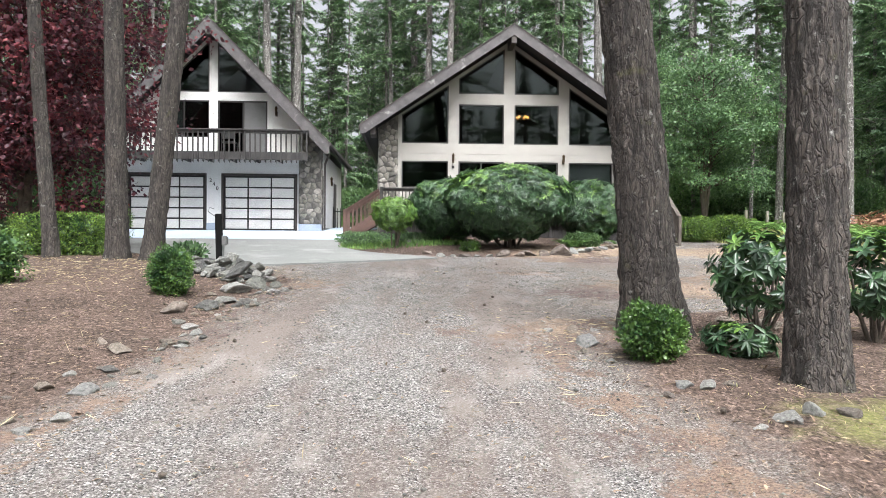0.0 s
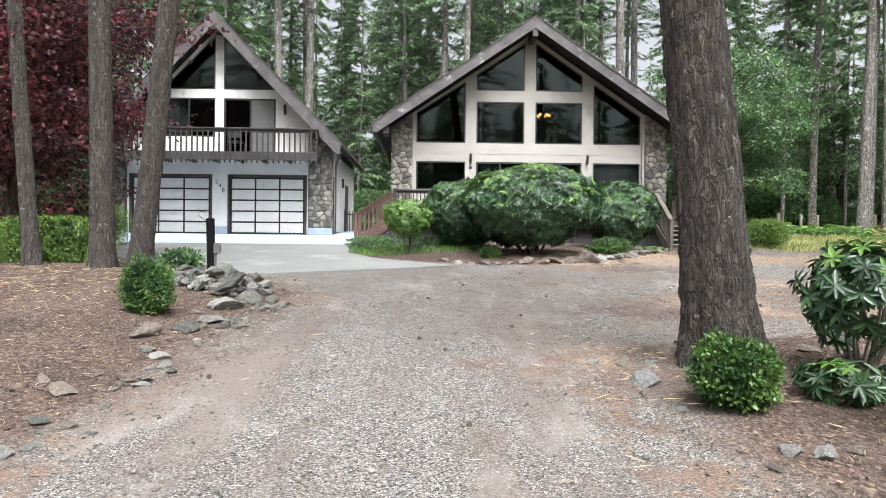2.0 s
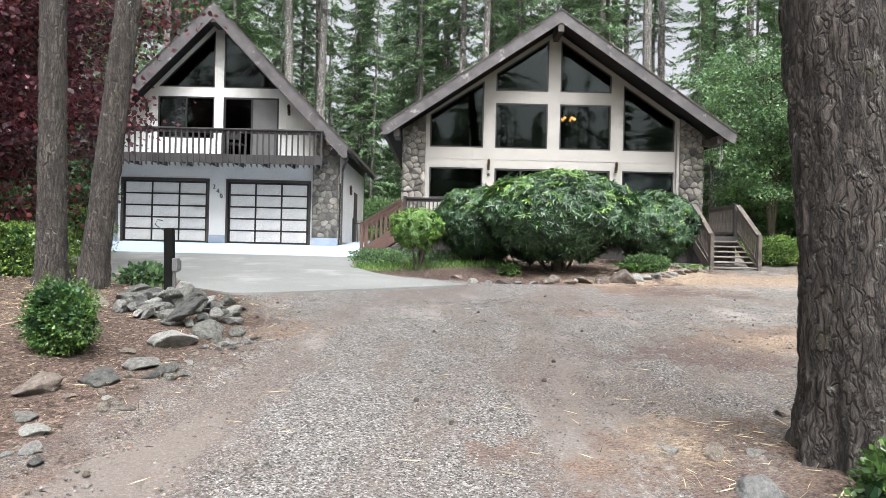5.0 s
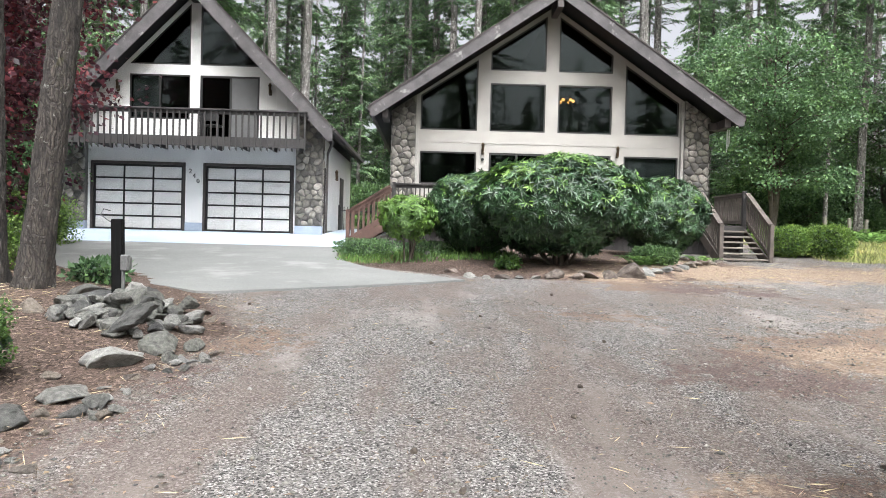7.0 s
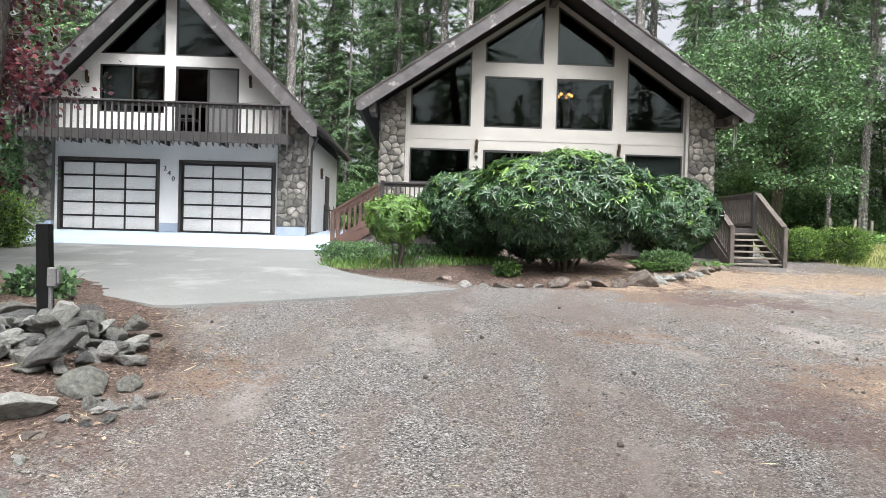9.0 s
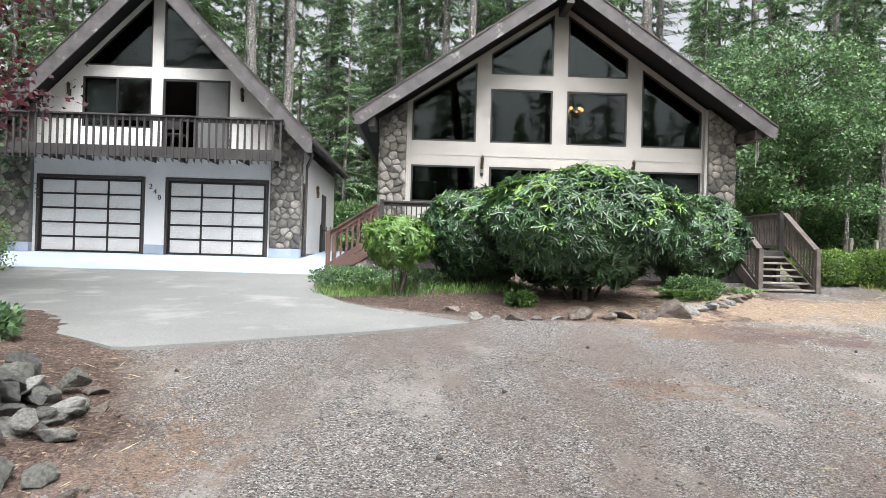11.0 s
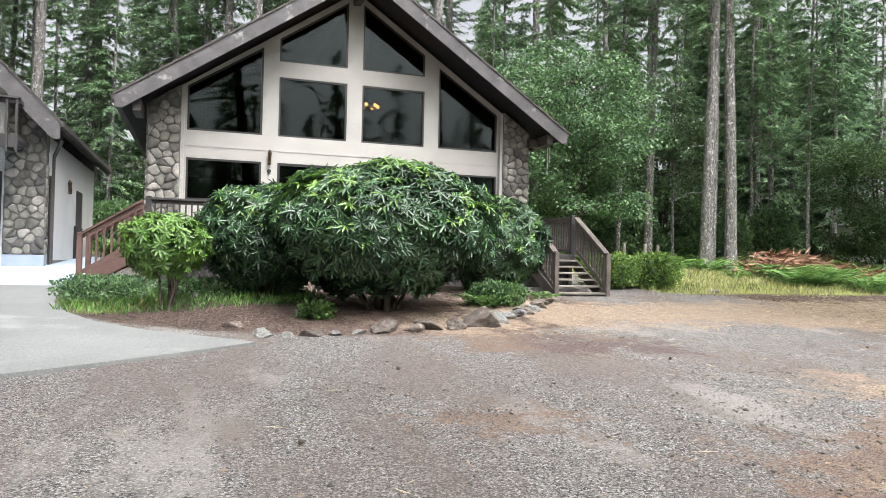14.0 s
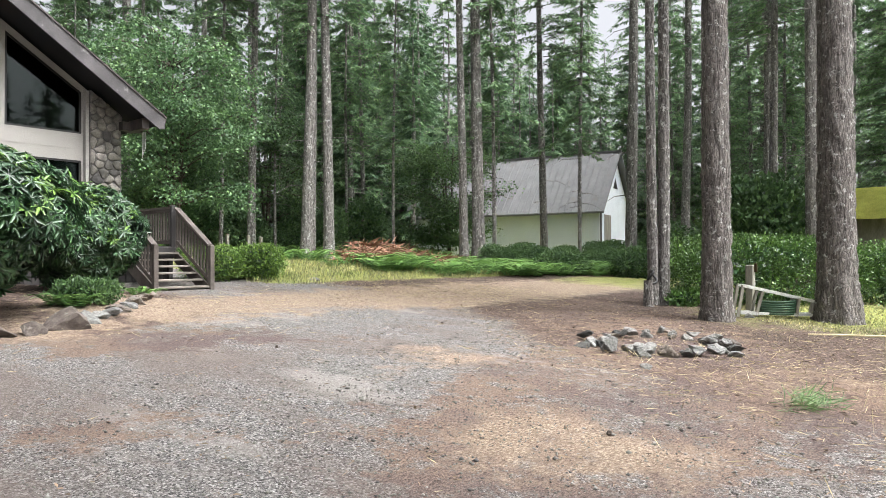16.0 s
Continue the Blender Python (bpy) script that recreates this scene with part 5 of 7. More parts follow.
near_tree("fir_tree", 13.3, 14.4, 0.26, 27, (0.0, 0.0, 0.0), 36, M_BARK_MID, "straight grey-brown fir trunk by the lane", 40, "lane trees", flare=0.35)
near_tree("fir_tree", 15.1, 12.85, 0.335, 28, (0.0, 0.0, 0.0), 37, M_BARK_MID, "broad grey fir trunk with flaking bark on mossy ground", 44, "lane trees", flare=0.6)
near_tree("fir_tree", 15.55, 16.35, 0.14, 24, (0.012, 0.0, 0.03), 38, M_BARK_PALE, "slim pale twin trunk beside a stump", 26, "lane trees", flare=0.4)
near_tree("fir_tree", 15.36, 16.5, 0.12, 24, (-0.01, 0.0, -0.04), 39, M_BARK_PALE, "slim pale twin trunk beside a stump", 26, "lane trees", flare=0.4)
near_tree("fir_tree", -8.9, 14.2, 0.17, 24, (0.0, 0.0, 0.02), 40, M_BARK, "dark fir trunk at the edge of the woods", 30, "drive trees", flare=0.4)


def broadleaf(name, label, category, x, y, h, r, cz, limbs, leaves, leaf, mat, seed, trunks=1, squash=1.0, bark=None, low=0.35):
    """A broad tree: stems, forking limbs, and leaf clumps along their ends."""
    rng = np.random.default_rng(seed)
    t = thing(name, label, category, at=(x, y, gz(x, y) - 0.05))
    wood, tips = [], []
    for k in range(trunks):
        a = rng.uniform(0, math.tau)
        top = np.array([math.cos(a) * 0.5 * (trunks > 1), math.sin(a) * 0.5 * (trunks > 1), h * 0.8])
        zz = np.linspace(0, 1, 9)[:, None]
        path = top * zz + np.array([0.12, 0.1, 0]) * np.sin(zz * 5 + k)
        wood.append(tube(path, np.linspace(0.035 * h / trunks ** 0.5 * 0.4 + 0.03, 0.02, 9), 8))
        for _ in range(limbs // trunks):
            u = rng.uniform(low, 1.0)
            b = path[min(8, int(u * 8))]
            az, el = rng.uniform(0, math.tau), rng.uniform(0.05, 0.75)
            reach = r * rng.uniform(0.55, 1.05) * math.sqrt(max(0.12, 1 - ((b[2] - cz) / (h - cz + 0.5)) ** 2 * 0.8))
            e = b + np.array([math.cos(az) * reach, math.sin(az) * reach, reach * el * 0.6 * squash])
            mid = (b + e) / 2 + np.array([0, 0, 0.12 * reach])
            wood.append(tube(np.array([b, mid, e]), [0.035, 0.022, 0.006], 5))
            for w in (0.45, 0.65, 0.85, 1.0):
                tips.append(b + (e - b) * w + np.array([0, 0, 0.25 * reach * w * (1 - w)]) + rng.normal(0, 0.18, 3))
    tips = np.array(tips)
    per = leaves // len(tips)
    c = np.repeat(tips, per, 0)
    off = rng.normal(size=c.shape) * np.array([0.33, 0.33, 0.15]) * (r / 3.2) ** 0.5
    p = c + off
    d = unit(unit(off) + rng.normal(0, 0.6, p.shape) + np.array([0, 0, -0.35]))
    s = side_of(d, rng)
    ln = leaf * rng.uniform(0.7, 1.3, len(p))
    mesh_np("trunk", *merge(wood), bark or M_STEM, t, smooth=True)
    mesh_np("crown", *diamonds(p, d, s, ln, ln * 0.36, 0.1), mat, t)
    return t


broadleaf("alder_tree", "light green leafy alder behind the house corner", "tree", 14.4, 35.0, 10.2, 3.1, 5.4, 105, 34000, 0.12, M_ALDER, 51, 3, low=0.25)
broadleaf("alder_tree", "light green leafy alder among the firs", "tree", 17.4, 39.5, 8.6, 2.8, 4.5, 80, 28000, 0.13, M_ALDER, 52, 2, low=0.12)
broadleaf("maple_tree", "Japanese maple with dark burgundy leaves beside the garage", "tree", -8.7, 18.3, 9.4, 3.6, 5.4, 150, 38000, 0.11, M_MAPLE, 53, 3, bark=M_STEM, low=0.22)
broadleaf("maple_tree", "burgundy maple with purple shaded leaves at the fence", "tree", -14.0, 22.5, 9.0, 3.8, 4.6, 70, 22000, 0.1, M_MAPLE, 54, 2, low=0.15)
broadleaf("leafy_tree", "bright green tree behind the hedges", "tree", -12.8, 29.0, 5.5, 2.6, 2.6, 60, 24000, 0.1, M_ALDER, 55, 3, low=0.1)
broadleaf("leafy_tree", "bright green tree at the edge of the woods", "tree", -17.0, 27.0, 9.5, 3.4, 5, 70, 24000, 0.12, M_ALDER, 56, 2, low=0.15)
broadleaf("leafy_tree", "green vine maple in the shade of the firs", "tree", 30.0, 34.5, 7.5, 3.0, 3.6, 60, 24000, 0.12, M_UNDER, 57, 3, low=0.1)
broadleaf("leafy_tree", "green vine maple in the shade of the firs", "tree", 22.5, 40.5, 9.0, 3.4, 4.2, 60, 24000, 0.12, M_UNDER, 58, 3, low=0.1)


def shell(rng, n, rx, ry, rz, power=2.0, bump=0.12, low=-0.8):
    """Points and outward normals on an uneven, rounded-box shell."""
    d = unit(rng.normal(size=(n * 2, 3)))
    d = d[d[:, 2] > low][:n]
    k = (np.abs(d) ** power).sum(1) ** (-1 / power)
    ph = rng.uniform(0, 6, 6)
    w = 1 + bump * (np.sin(d[:, 0] * 5 + ph[0]) * np.sin(d[:, 1] * 4 + ph[1]) + 0.6 * np.sin(d[:, 2] * 9 + ph[2] + d[:, 0] * 6) + 0.5 * np.sin(d[:, 1] * 11 + ph[3] + d[:, 0] * 8))
    p = d * (k * w)[:, None] * np.array([rx, ry, rz])
    nrm = unit(d / np.array([rx, ry, rz]))
    return p, nrm


def whorl_bush(name, label, x, y, rx, ry, rz, zc, whorls, leaf, seed, mat, fresh_mat, stems=9, fresh=0.35, lift=0.0, power=2.3, broad=0.135, stem_h=None):
    """A rhododendron: crooked stems and whorls of long leaves on a domed shell, fresher on top."""
    rng = np.random.default_rng(seed)
    t = thing(name, label, "shrub", at=(x, y, gz(x, y) - 0.03))
    p, n = shell(rng, whorls, rx, ry, rz, power, 0.065, -0.84)
    depth = rng.uniform(0.74, 1.05, len(p)) ** 0.7
    p = p * depth[:, None]
    p[:, :2] *= (1 - 0.42 * np.clip(-p[:, 2:] / rz, 0, 1) ** 1.2)
    p = p + np.array([0, 0, zc])
    k = 8
    ang = (np.arange(k) / k * math.tau)[None, :, None] + rng.uniform(0, 6, (len(p), 1, 1))
    n = unit(n + rng.normal(0, 0.25, n.shape) + np.array([0, 0, 0.25]))
    a = side_of(n, rng)
    b = np.cross(n, a)
    rad = np.cos(ang) * a[:, None] + np.sin(ang) * b[:, None]
    d = unit(rad + n[:, None] * rng.uniform(-0.1, 0.75, (len(p), k, 1)) + np.array([0, 0, -0.25]))
    s = unit(np.cross(d, n[:, None] + 0 * d))
    P = np.repeat(p[:, None], k, 1)
    ln = leaf * rng.uniform(0.7, 1.2, (len(p), k))
    new_growth = rng.uniform(size=len(p)) < np.clip((n[:, 2] - 0.35) * 1.6, 0, 1) * fresh * 2
    for sel, mt, nm in ((~new_growth, mat, "leaves"), (new_growth, fresh_mat, "fresh_leaves")):
        if sel.sum() > 3:
            q = lambda z: z[sel].reshape(-1, 3)
            l2 = ln[sel].ravel()
            mesh_np(nm, *blades(q(P), q(d), q(s), l2, l2 * broad, 0.22, 0.35), mt, t)
    wood = []
    for _ in range(stems):
        az = rng.uniform(0, math.tau)
        e = np.array([math.cos(az) * rx * rng.uniform(0.2, 0.7), math.sin(az) * ry * rng.uniform(0.2, 0.7), zc + rz * rng.uniform(-0.1, 0.4)])
        b0 = np.array([math.cos(az) * 0.12 * rx, math.sin(az) * 0.12 * ry, 0])
        mid = b0 * 0.4 + e * 0.45 + np.array([rng.normal(0, 0.08 * rx), rng.normal(0, 0.08 * ry), 0])
        r0 = 0.035 * (rz / 1.0) ** 0.5 * rng.uniform(0.6, 1.2)
        wood.append(tube(np.array([b0, mid, e]), [r0, r0 * 0.7, r0 * 0.25], 6))
    mesh_np("wood", *merge(wood), M_STEM, t, smooth=True)
    return t


whorl_bush("rhododendron_bush", "large domed rhododendron with glossy dark leaves and fresh tips", 3.02, 20.2, 1.6, 1.35, 0.94, 1.19, 5800, 0.145, 61, M_RHODO, M_RHODO_NEW, 16, 0.22, power=2.6, broad=0.12)
whorl_bush("rhododendron_bush", "dark green rhododendron tucked beside the larger bush", 1.5, 21.9, 1.1, 1.0, 0.86, 0.98, 2700, 0.14, 62, M_RHODO, M_RHODO_NEW, 9, 0.16, broad=0.12)
whorl_bush("rhododendron_bush", "rounded rhododendron beside the deck stairs", 5.92, 22.9, 1.05, 0.95, 0.92, 0.96, 2600, 0.14, 63, M_RHODO, M_RHODO_NEW, 9, 0.18, broad=0.12)
whorl_bush("azalea_bush", "small bright green rhododendron on bare crooked stems", -0.02, 20.75, 0.58, 0.55, 0.46, 0.93, 330, 0.125, 64, M_RHODO_NEW, M_RHODO_NEW, 9, 0.6, broad=0.15)
whorl_bush("rhododendron_bush", "leggy young rhododendron with large drooping leaves", 3.95, 8.3, 0.46, 0.42, 0.44, 0.68, 120, 0.125, 65, M_RHODO, M_RHODO_NEW, 7, 0.28, broad=0.17)
whorl_bush("rhododendron_bush", "leggy young rhododendron with large drooping leaves", 5.1, 8.2, 0.46, 0.42, 0.44, 0.68, 120, 0.125, 66, M_RHODO, M_RHODO_NEW, 7, 0.28, broad=0.17)
whorl_bush("low_shrub", "low dark evergreen sprout between trunks", 3.5, 7.75, 0.32, 0.28, 0.16, 0.14, 60, 0.12, 67, M_RHODO, M_RHODO_NEW, 4, 0.2)


def clipped(name, label, x, y, rx, ry, h, count, leaf, seed, power=3.5, mat=None, rz=0, group="", turn=0.0, gap=0.0):
    """A clipped evergreen: small leaves on a rounded block over twigs and shade-dark filler leaves."""
    rng = np.random.default_rng(seed)
    t = thing(name, label, "hedge" if "hedge" in name else "shrub", group, at=(x, y, gz(x, y)))
    t.rotation_euler[2] = radians(turn)
    p, n = shell(rng, count, rx, ry, h / 2, power, 0.13 if h < 0.8 else 0.06, -1.1)
    p = p * rng.uniform(0.66, 1.12, len(p))[:, None]
    p[:, 2] += h / 2 + gap
    d = unit(n + rng.normal(0, 0.7, n.shape) + np.array([0, 0, 0.3]))
    s = side_of(d, rng)
    ln = leaf * rng.uniform(0.7, 1.35, len(p))
    mesh_np("leaves", *diamonds(p, d, s, ln, ln * 0.33, 0.12), mat or M_BOX, t)
    # filler shell in the dark rhododendron colour paints the shade inside the plant
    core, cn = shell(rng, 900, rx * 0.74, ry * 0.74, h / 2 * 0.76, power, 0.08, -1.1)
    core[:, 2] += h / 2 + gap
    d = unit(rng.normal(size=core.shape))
    mesh_np("shade_core_leaves", *diamonds(core, d, side_of(d, rng), 0.17 * min(1, h), 0.07 * min(1, h)), M_RHODO, t)
    wood = []
    for _ in range(max(6, int(rx * 9))):
        bx, by = rng.uniform(-0.6, 0.6) * rx, rng.uniform(-0.4, 0.4) * ry
        wood.append(tube(np.array([[bx * 0.6, by * 0.6, -0.05], [bx, by, h * 0.4], [bx * 1.3, by * 1.3, h * 0.75]]), [0.014, 0.01, 0.004], 4))
    mesh_np("wood", *merge(wood), M_STEM, t)
    return t


clipped("boxwood_shrub", "clipped round boxwood on needle mulch", -2.7, 10.75, 0.245, 0.245, 0.58, 7000, 0.028, 71, 2.8)
clipped("boxwood_shrub", "clipped boxwood beside a grey rock and fir trunk", 2.63, 7.62, 0.27, 0.27, 0.46, 4800, 0.036, 72, 2.5)
clipped("boxwood_shrub", "clipped boxwood at the edge of the woods", -5.2, 10.9, 0.42, 0.42, 0.72, 5000, 0.04, 73)
clipped("hedge", "clipped bright green boxwood hedge beside the fir trunks", -6.95, 16.9, 0.95, 0.55, 0.85, 16000, 0.042, 74, 6, M_HEDGE)
clipped("hedge", "clipped green hedge before the burgundy maple", -9.2, 23.2, 0.95, 0.6, 1.2, 11000, 0.05, 75, 6, M_HEDGE)
clipped("hedge", "pair of clipped green hedge mounds beside the deck stairs", 10.05, 25.3, 0.66, 0.6, 0.78, 9000, 0.045, 76, 2.6, M_HEDGE)
clipped("hedge", "rounded clipped hedge mound beside the deck stairs", 11.2, 25.1, 0.6, 0.58, 0.86, 8500, 0.045, 77, 2.5, M_HEDGE)
clipped("hedge", "tall dark green hedge along the lane behind fir trunks", 18.2, 14.9, 2.6, 0.8, 1.5, 24000, 0.06, 78, 5, turn=-28)
clipped("hedge", "tall dark green hedge along the lane", 22.8, 12.4, 2.4, 0.8, 1.5, 15000, 0.065, 79, 5, turn=-28)
clipped("low_shrub", "low spreading juniper by the rock edging", 5.2, 20.95, 0.46, 0.38, 0.36, 3200, 0.05, 80, 2.2, M_UNDER)
clipped("low_shrub", "low green ground cover along the concrete", -1.0, 22.4, 0.7, 1.0, 0.36, 4200, 0.045, 81, 2.0, M_ALDER)
clipped("low_shrub", "low green ground cover under the bush", 0.55, 22.2, 0.8, 0.7, 0.26, 2600, 0.05, 82, 2.2, M_ALDER)
clipped("low_shrub", "small green seedling in the bed", 1.95, 19.7, 0.22, 0.2, 0.2, 600, 0.06, 83, 2.2, M_BOX)
clipped("low_shrub", "yellow-green weed by the stone pile", -4.0, 15.6, 0.35, 0.3, 0.3, 500, 0.09, 84, 2.2, M_ALDER)
clipped("low_shrub", "green weed at the foot of the twin trunks", 15.9, 16.0, 0.5, 0.35, 0.32, 700, 0.1, 85, 2.2, M_FERN)
clipped("leafy_shrub", "loose green shrub by the fence", -8.6, 18.4, 0.55, 0.5, 0.8, 2600, 0.08, 86, 2.3, M_UNDER)
clipped("leafy_shrub", "loose green shrub by the fence", -10.8, 19.6, 0.8, 0.6, 1.1, 3000, 0.09, 87, 2.3, M_UNDER)


def fern_proto(label, seed, fronds=11, length=0.7, mat=None):
    rng = np.random.default_rng(seed)
    t = thing("fern", label, "fern", "ferns")
    ch = []
    for i in range(fronds):
        a = i / fronds * math.tau + rng.uniform(-0.2, 0.2)
        out = np.array([math.cos(a), math.sin(a), 0])
        u = np.linspace(0.12, 1, 15)[:, None]
        L = length * rng.uniform(0.75, 1.15)
        p = out * L * u * 0.85 + np.array([0, 0, 1]) * L * (1.15 * u - 0.85 * u * u)
        lat = np.array([-math.sin(a), math.cos(a), 0])
        ln = (0.22 * L * (1 - u[:, 0]) ** 0.6 + 0.02)
        for sg in (-1, 1):
            d = unit(lat * sg + out * 0.45 + np.array([0, 0, -0.15]) + 0 * p)
            s = unit(out + np.array([0, 0, 0.3]) + 0 * p)
            ch.append(diamonds(p, d, s, ln, ln * 0.16 + 0.006))
    mesh_np("fronds", *merge(ch), mat or M_FERN, t)
    return t


ferns = [fern_proto("arching green sword fern under the trees", 91), fern_proto("bright green bracken on the forest edge", 92, 8, 1.0)]
fr = random.Random(5)
spots_f = [(4.85, 20.55, 0.8), (4.7, 20.8, 0.7), (6.5, 21.9, 0.7), (6.9, 22.4, 0.6)]
for _ in range(250):
    u = fr.uniform(0, 1)
    x = 17 + 16 * u + fr.uniform(-1, 1)
    spots_f.append((x, 26.2 - 5.4 * u + fr.uniform(-1.4, 2.6), fr.uniform(0.7, 1.3)))
for _ in range(70):
    spots_f.append((fr.uniform(12, 32), fr.uniform(31.5, 37), fr.uniform(0.8, 1.5)))
for _ in range(60):
    spots_f.append((fr.uniform(-13, 14), fr.uniform(39.5, 44), fr.uniform(0.9, 1.6)))
for _ in range(16):
    spots_f.append((fr.uniform(-2.6, -0.9), fr.uniform(34, 39), fr.uniform(0.9, 1.4)))
for x, y, s in spots_f:
    copy_thing(ferns[0 if s < 1 else 1], Matrix.Translation((x, y, gz(x, y) - 0.03)) @ Matrix.Rotation(fr.uniform(0, 6.28), 4, "Z") @ Matrix.Diagonal((s, s, s, 1)))
for o in ferns:
    for c in list(o.children):
        bpy.data.objects.remove(c)
    bpy.data.objects.remove(o)

# undergrowth shrubs, grown once and copied along the wood's edge
sh = clipped("undergrowth_bush", "loose green undergrowth bush in the woods", 0, 0, 1.2, 1.1, 1.7, 4600, 0.11, 95, 2.2, M_UNDER, group="undergrowth")
sh2 = clipped("undergrowth_bush", "loose green undergrowth bush in the woods", 0, 0, 1.0, 1.0, 2.6, 5200, 0.12, 96, 2.2, M_UNDER, group="undergrowth")
for k in range(130):
    zone = k % 5
    if zone == 0:
        x, y = fr.uniform(-24, 14), fr.uniform(42, 54)
    elif zone == 1:
        x, y = fr.uniform(16, 36), fr.uniform(36, 50)
    elif zone == 2:
        x, y = fr.uniform(-30, -12.5), fr.uniform(20, 42)
    elif zone == 3:
        x, y = fr.uniform(24, 60), fr.uniform(4, 24)
    else:
        x, y = fr.uniform(-28, 44), fr.uniform(48, 64)
    if 33 < x < 50 and 26 < y < 44 or (28 < x < 36 and 11 < y < 18):
        continue
    s = fr.uniform(0.7, 1.35)
    copy_thing(fr.choice((sh, sh2)), Matrix.Translation((x, y, gz(x, y) - 0.1)) @ Matrix.Rotation(fr.uniform(0, 6.28), 4, "Z") @ Matrix.Diagonal((s, s, s * fr.uniform(0.8, 1.2), 1)))
for i, (x, y, s) in enumerate([(25.8, 21.8, 0.75), (28.2, 20.6, 0.7), (23.4, 23.6, 0.6), (31, 21.5, 0.7), (24.9, 27.2, 0.5), (26.2, 26.4, 0.55), (27.4, 25.6, 0.5), (28.3, 26.4, 0.6), (26.8, 27.6, 0.6), (29.2, 25.0, 0.55), (25.6, 28.4, 0.55), (26.4, 18.2, 0.7), (29.5, 16.6, 0.75), (33.6, 24.4, 0.72), (35.4, 26.0, 0.8), (32.2, 26.6, 0.6), (34.6, 28.2, 0.7), (30.2, 24.6, 0.55), (36.4, 23.4, 0.8), (28.4, 24.6, 0.5), (37.2, 28.6, 0.75), (33.8, 21.6, 0.7)]):
    copy_thing((sh, sh2)[0], Matrix.Translation((x, y, gz(x, y) - 0.1)) @ Matrix.Rotation(i, 4, "Z") @ Matrix.Diagonal((s * 1.3, s, s, 1)))
for o in (sh, sh2):
    for c in list(o.children):
        bpy.data.objects.remove(c)
    bpy.data.objects.remove(o)

# ---- rocks ----
def rock_mesh(seed, flat=0.6, sharp=0.35):
    rng = random.Random(seed)
    bm = bmesh.new()
    bmesh.ops.create_icosphere(bm, subdivisions=3, radius=1.0)
    planes = [(Vector((rng.gauss(0, 1), rng.gauss(0, 1), rng.gauss(0, 0.8))).normalized(), rng.uniform(0.45, 0.8)) for _ in range(12)]
    for v in bm.verts:
        p = v.co.copy()
        for n, d in planes:
            k = p.dot(n) - d
            if k > 0:
                p -= n * k * (0.62 + sharp)
        p *= 1 + 0.16 * noise.fractal(p * 2.1 + Vector((seed * 7.3, 0, 0)), 1.0, 2.0, 5)
        v.co = (p.x, p.y, p.z * flat)
    bmesh.ops.recalc_face_normals(bm, faces=bm.faces[:])
    me = bpy.data.meshes.new("rock")
    bm.to_mesh(me)
    bm.free()
    return me


M_ROCK_TAN = surface("tan_fieldstone", (0.09, 0.076, 0.066), (0.25, 0.215, 0.19), 4.5, 38, 0.9, 0.8, 0.03, per_object=0.35)
M_ROCK_PALE = surface("pale_lichen_rock", (0.14, 0.14, 0.14), (0.34, 0.34, 0.33), 5, 38, 0.9, 0.8, 0.03, per_object=0.25, stain=((0.2, 0.2, 0.19), 4.0, 0.58))
M_ROCK_RED = surface("reddish_mossy_boulder", (0.085, 0.068, 0.06), (0.24, 0.2, 0.178), 3, 38, 0.9, 0.8, 0.03, per_object=0.25, stain=((0.38, 0.38, 0.34), 4.0, 0.6))
ROCKS = {}
for mt, key in ((M_ROCK, "g"), (M_ROCK_TAN, "t"), (M_ROCK_PALE, "p"), (M_ROCK_RED, "r")):
    ROCKS[key] = [rock_mesh(s + len(key) * 3, fl) for s, fl in ((1, 0.6), (2, 0.5), (3, 0.7), (4, 0.42))]
    for me in ROCKS[key]:
        me.materials.append(mt)
rk = random.Random(8)
LABELS = {"g": "grey weathered fieldstone edging the drive", "t": "tan rounded fieldstone in the needle litter", "p": "pale grey rock spotted with lichen", "r": "reddish boulder with pale lichen edging the bed"}


def rock(x, y, s, key="g", group="drive edging stones", tilt=12, sx=1.0, lift=0.0, turn=None, label=""):
    me = rk.choice(ROCKS[key])
    s *= 0.92
    ob = new("rock", me)
    z = gz(x, y) + s * 0.12 + lift
    ob.matrix_basis = pose(x, y, z, rk.uniform(-tilt, tilt), rk.uniform(-tilt, tilt), rk.uniform(0, 360) if turn is None else turn) @ Matrix.Diagonal((s * sx * rk.uniform(0.85, 1.25), s * rk.uniform(0.75, 1.0), s * rk.uniform(0.75, 1.05), 1))
    return tagged(ob, label or LABELS[key], "rock", group)


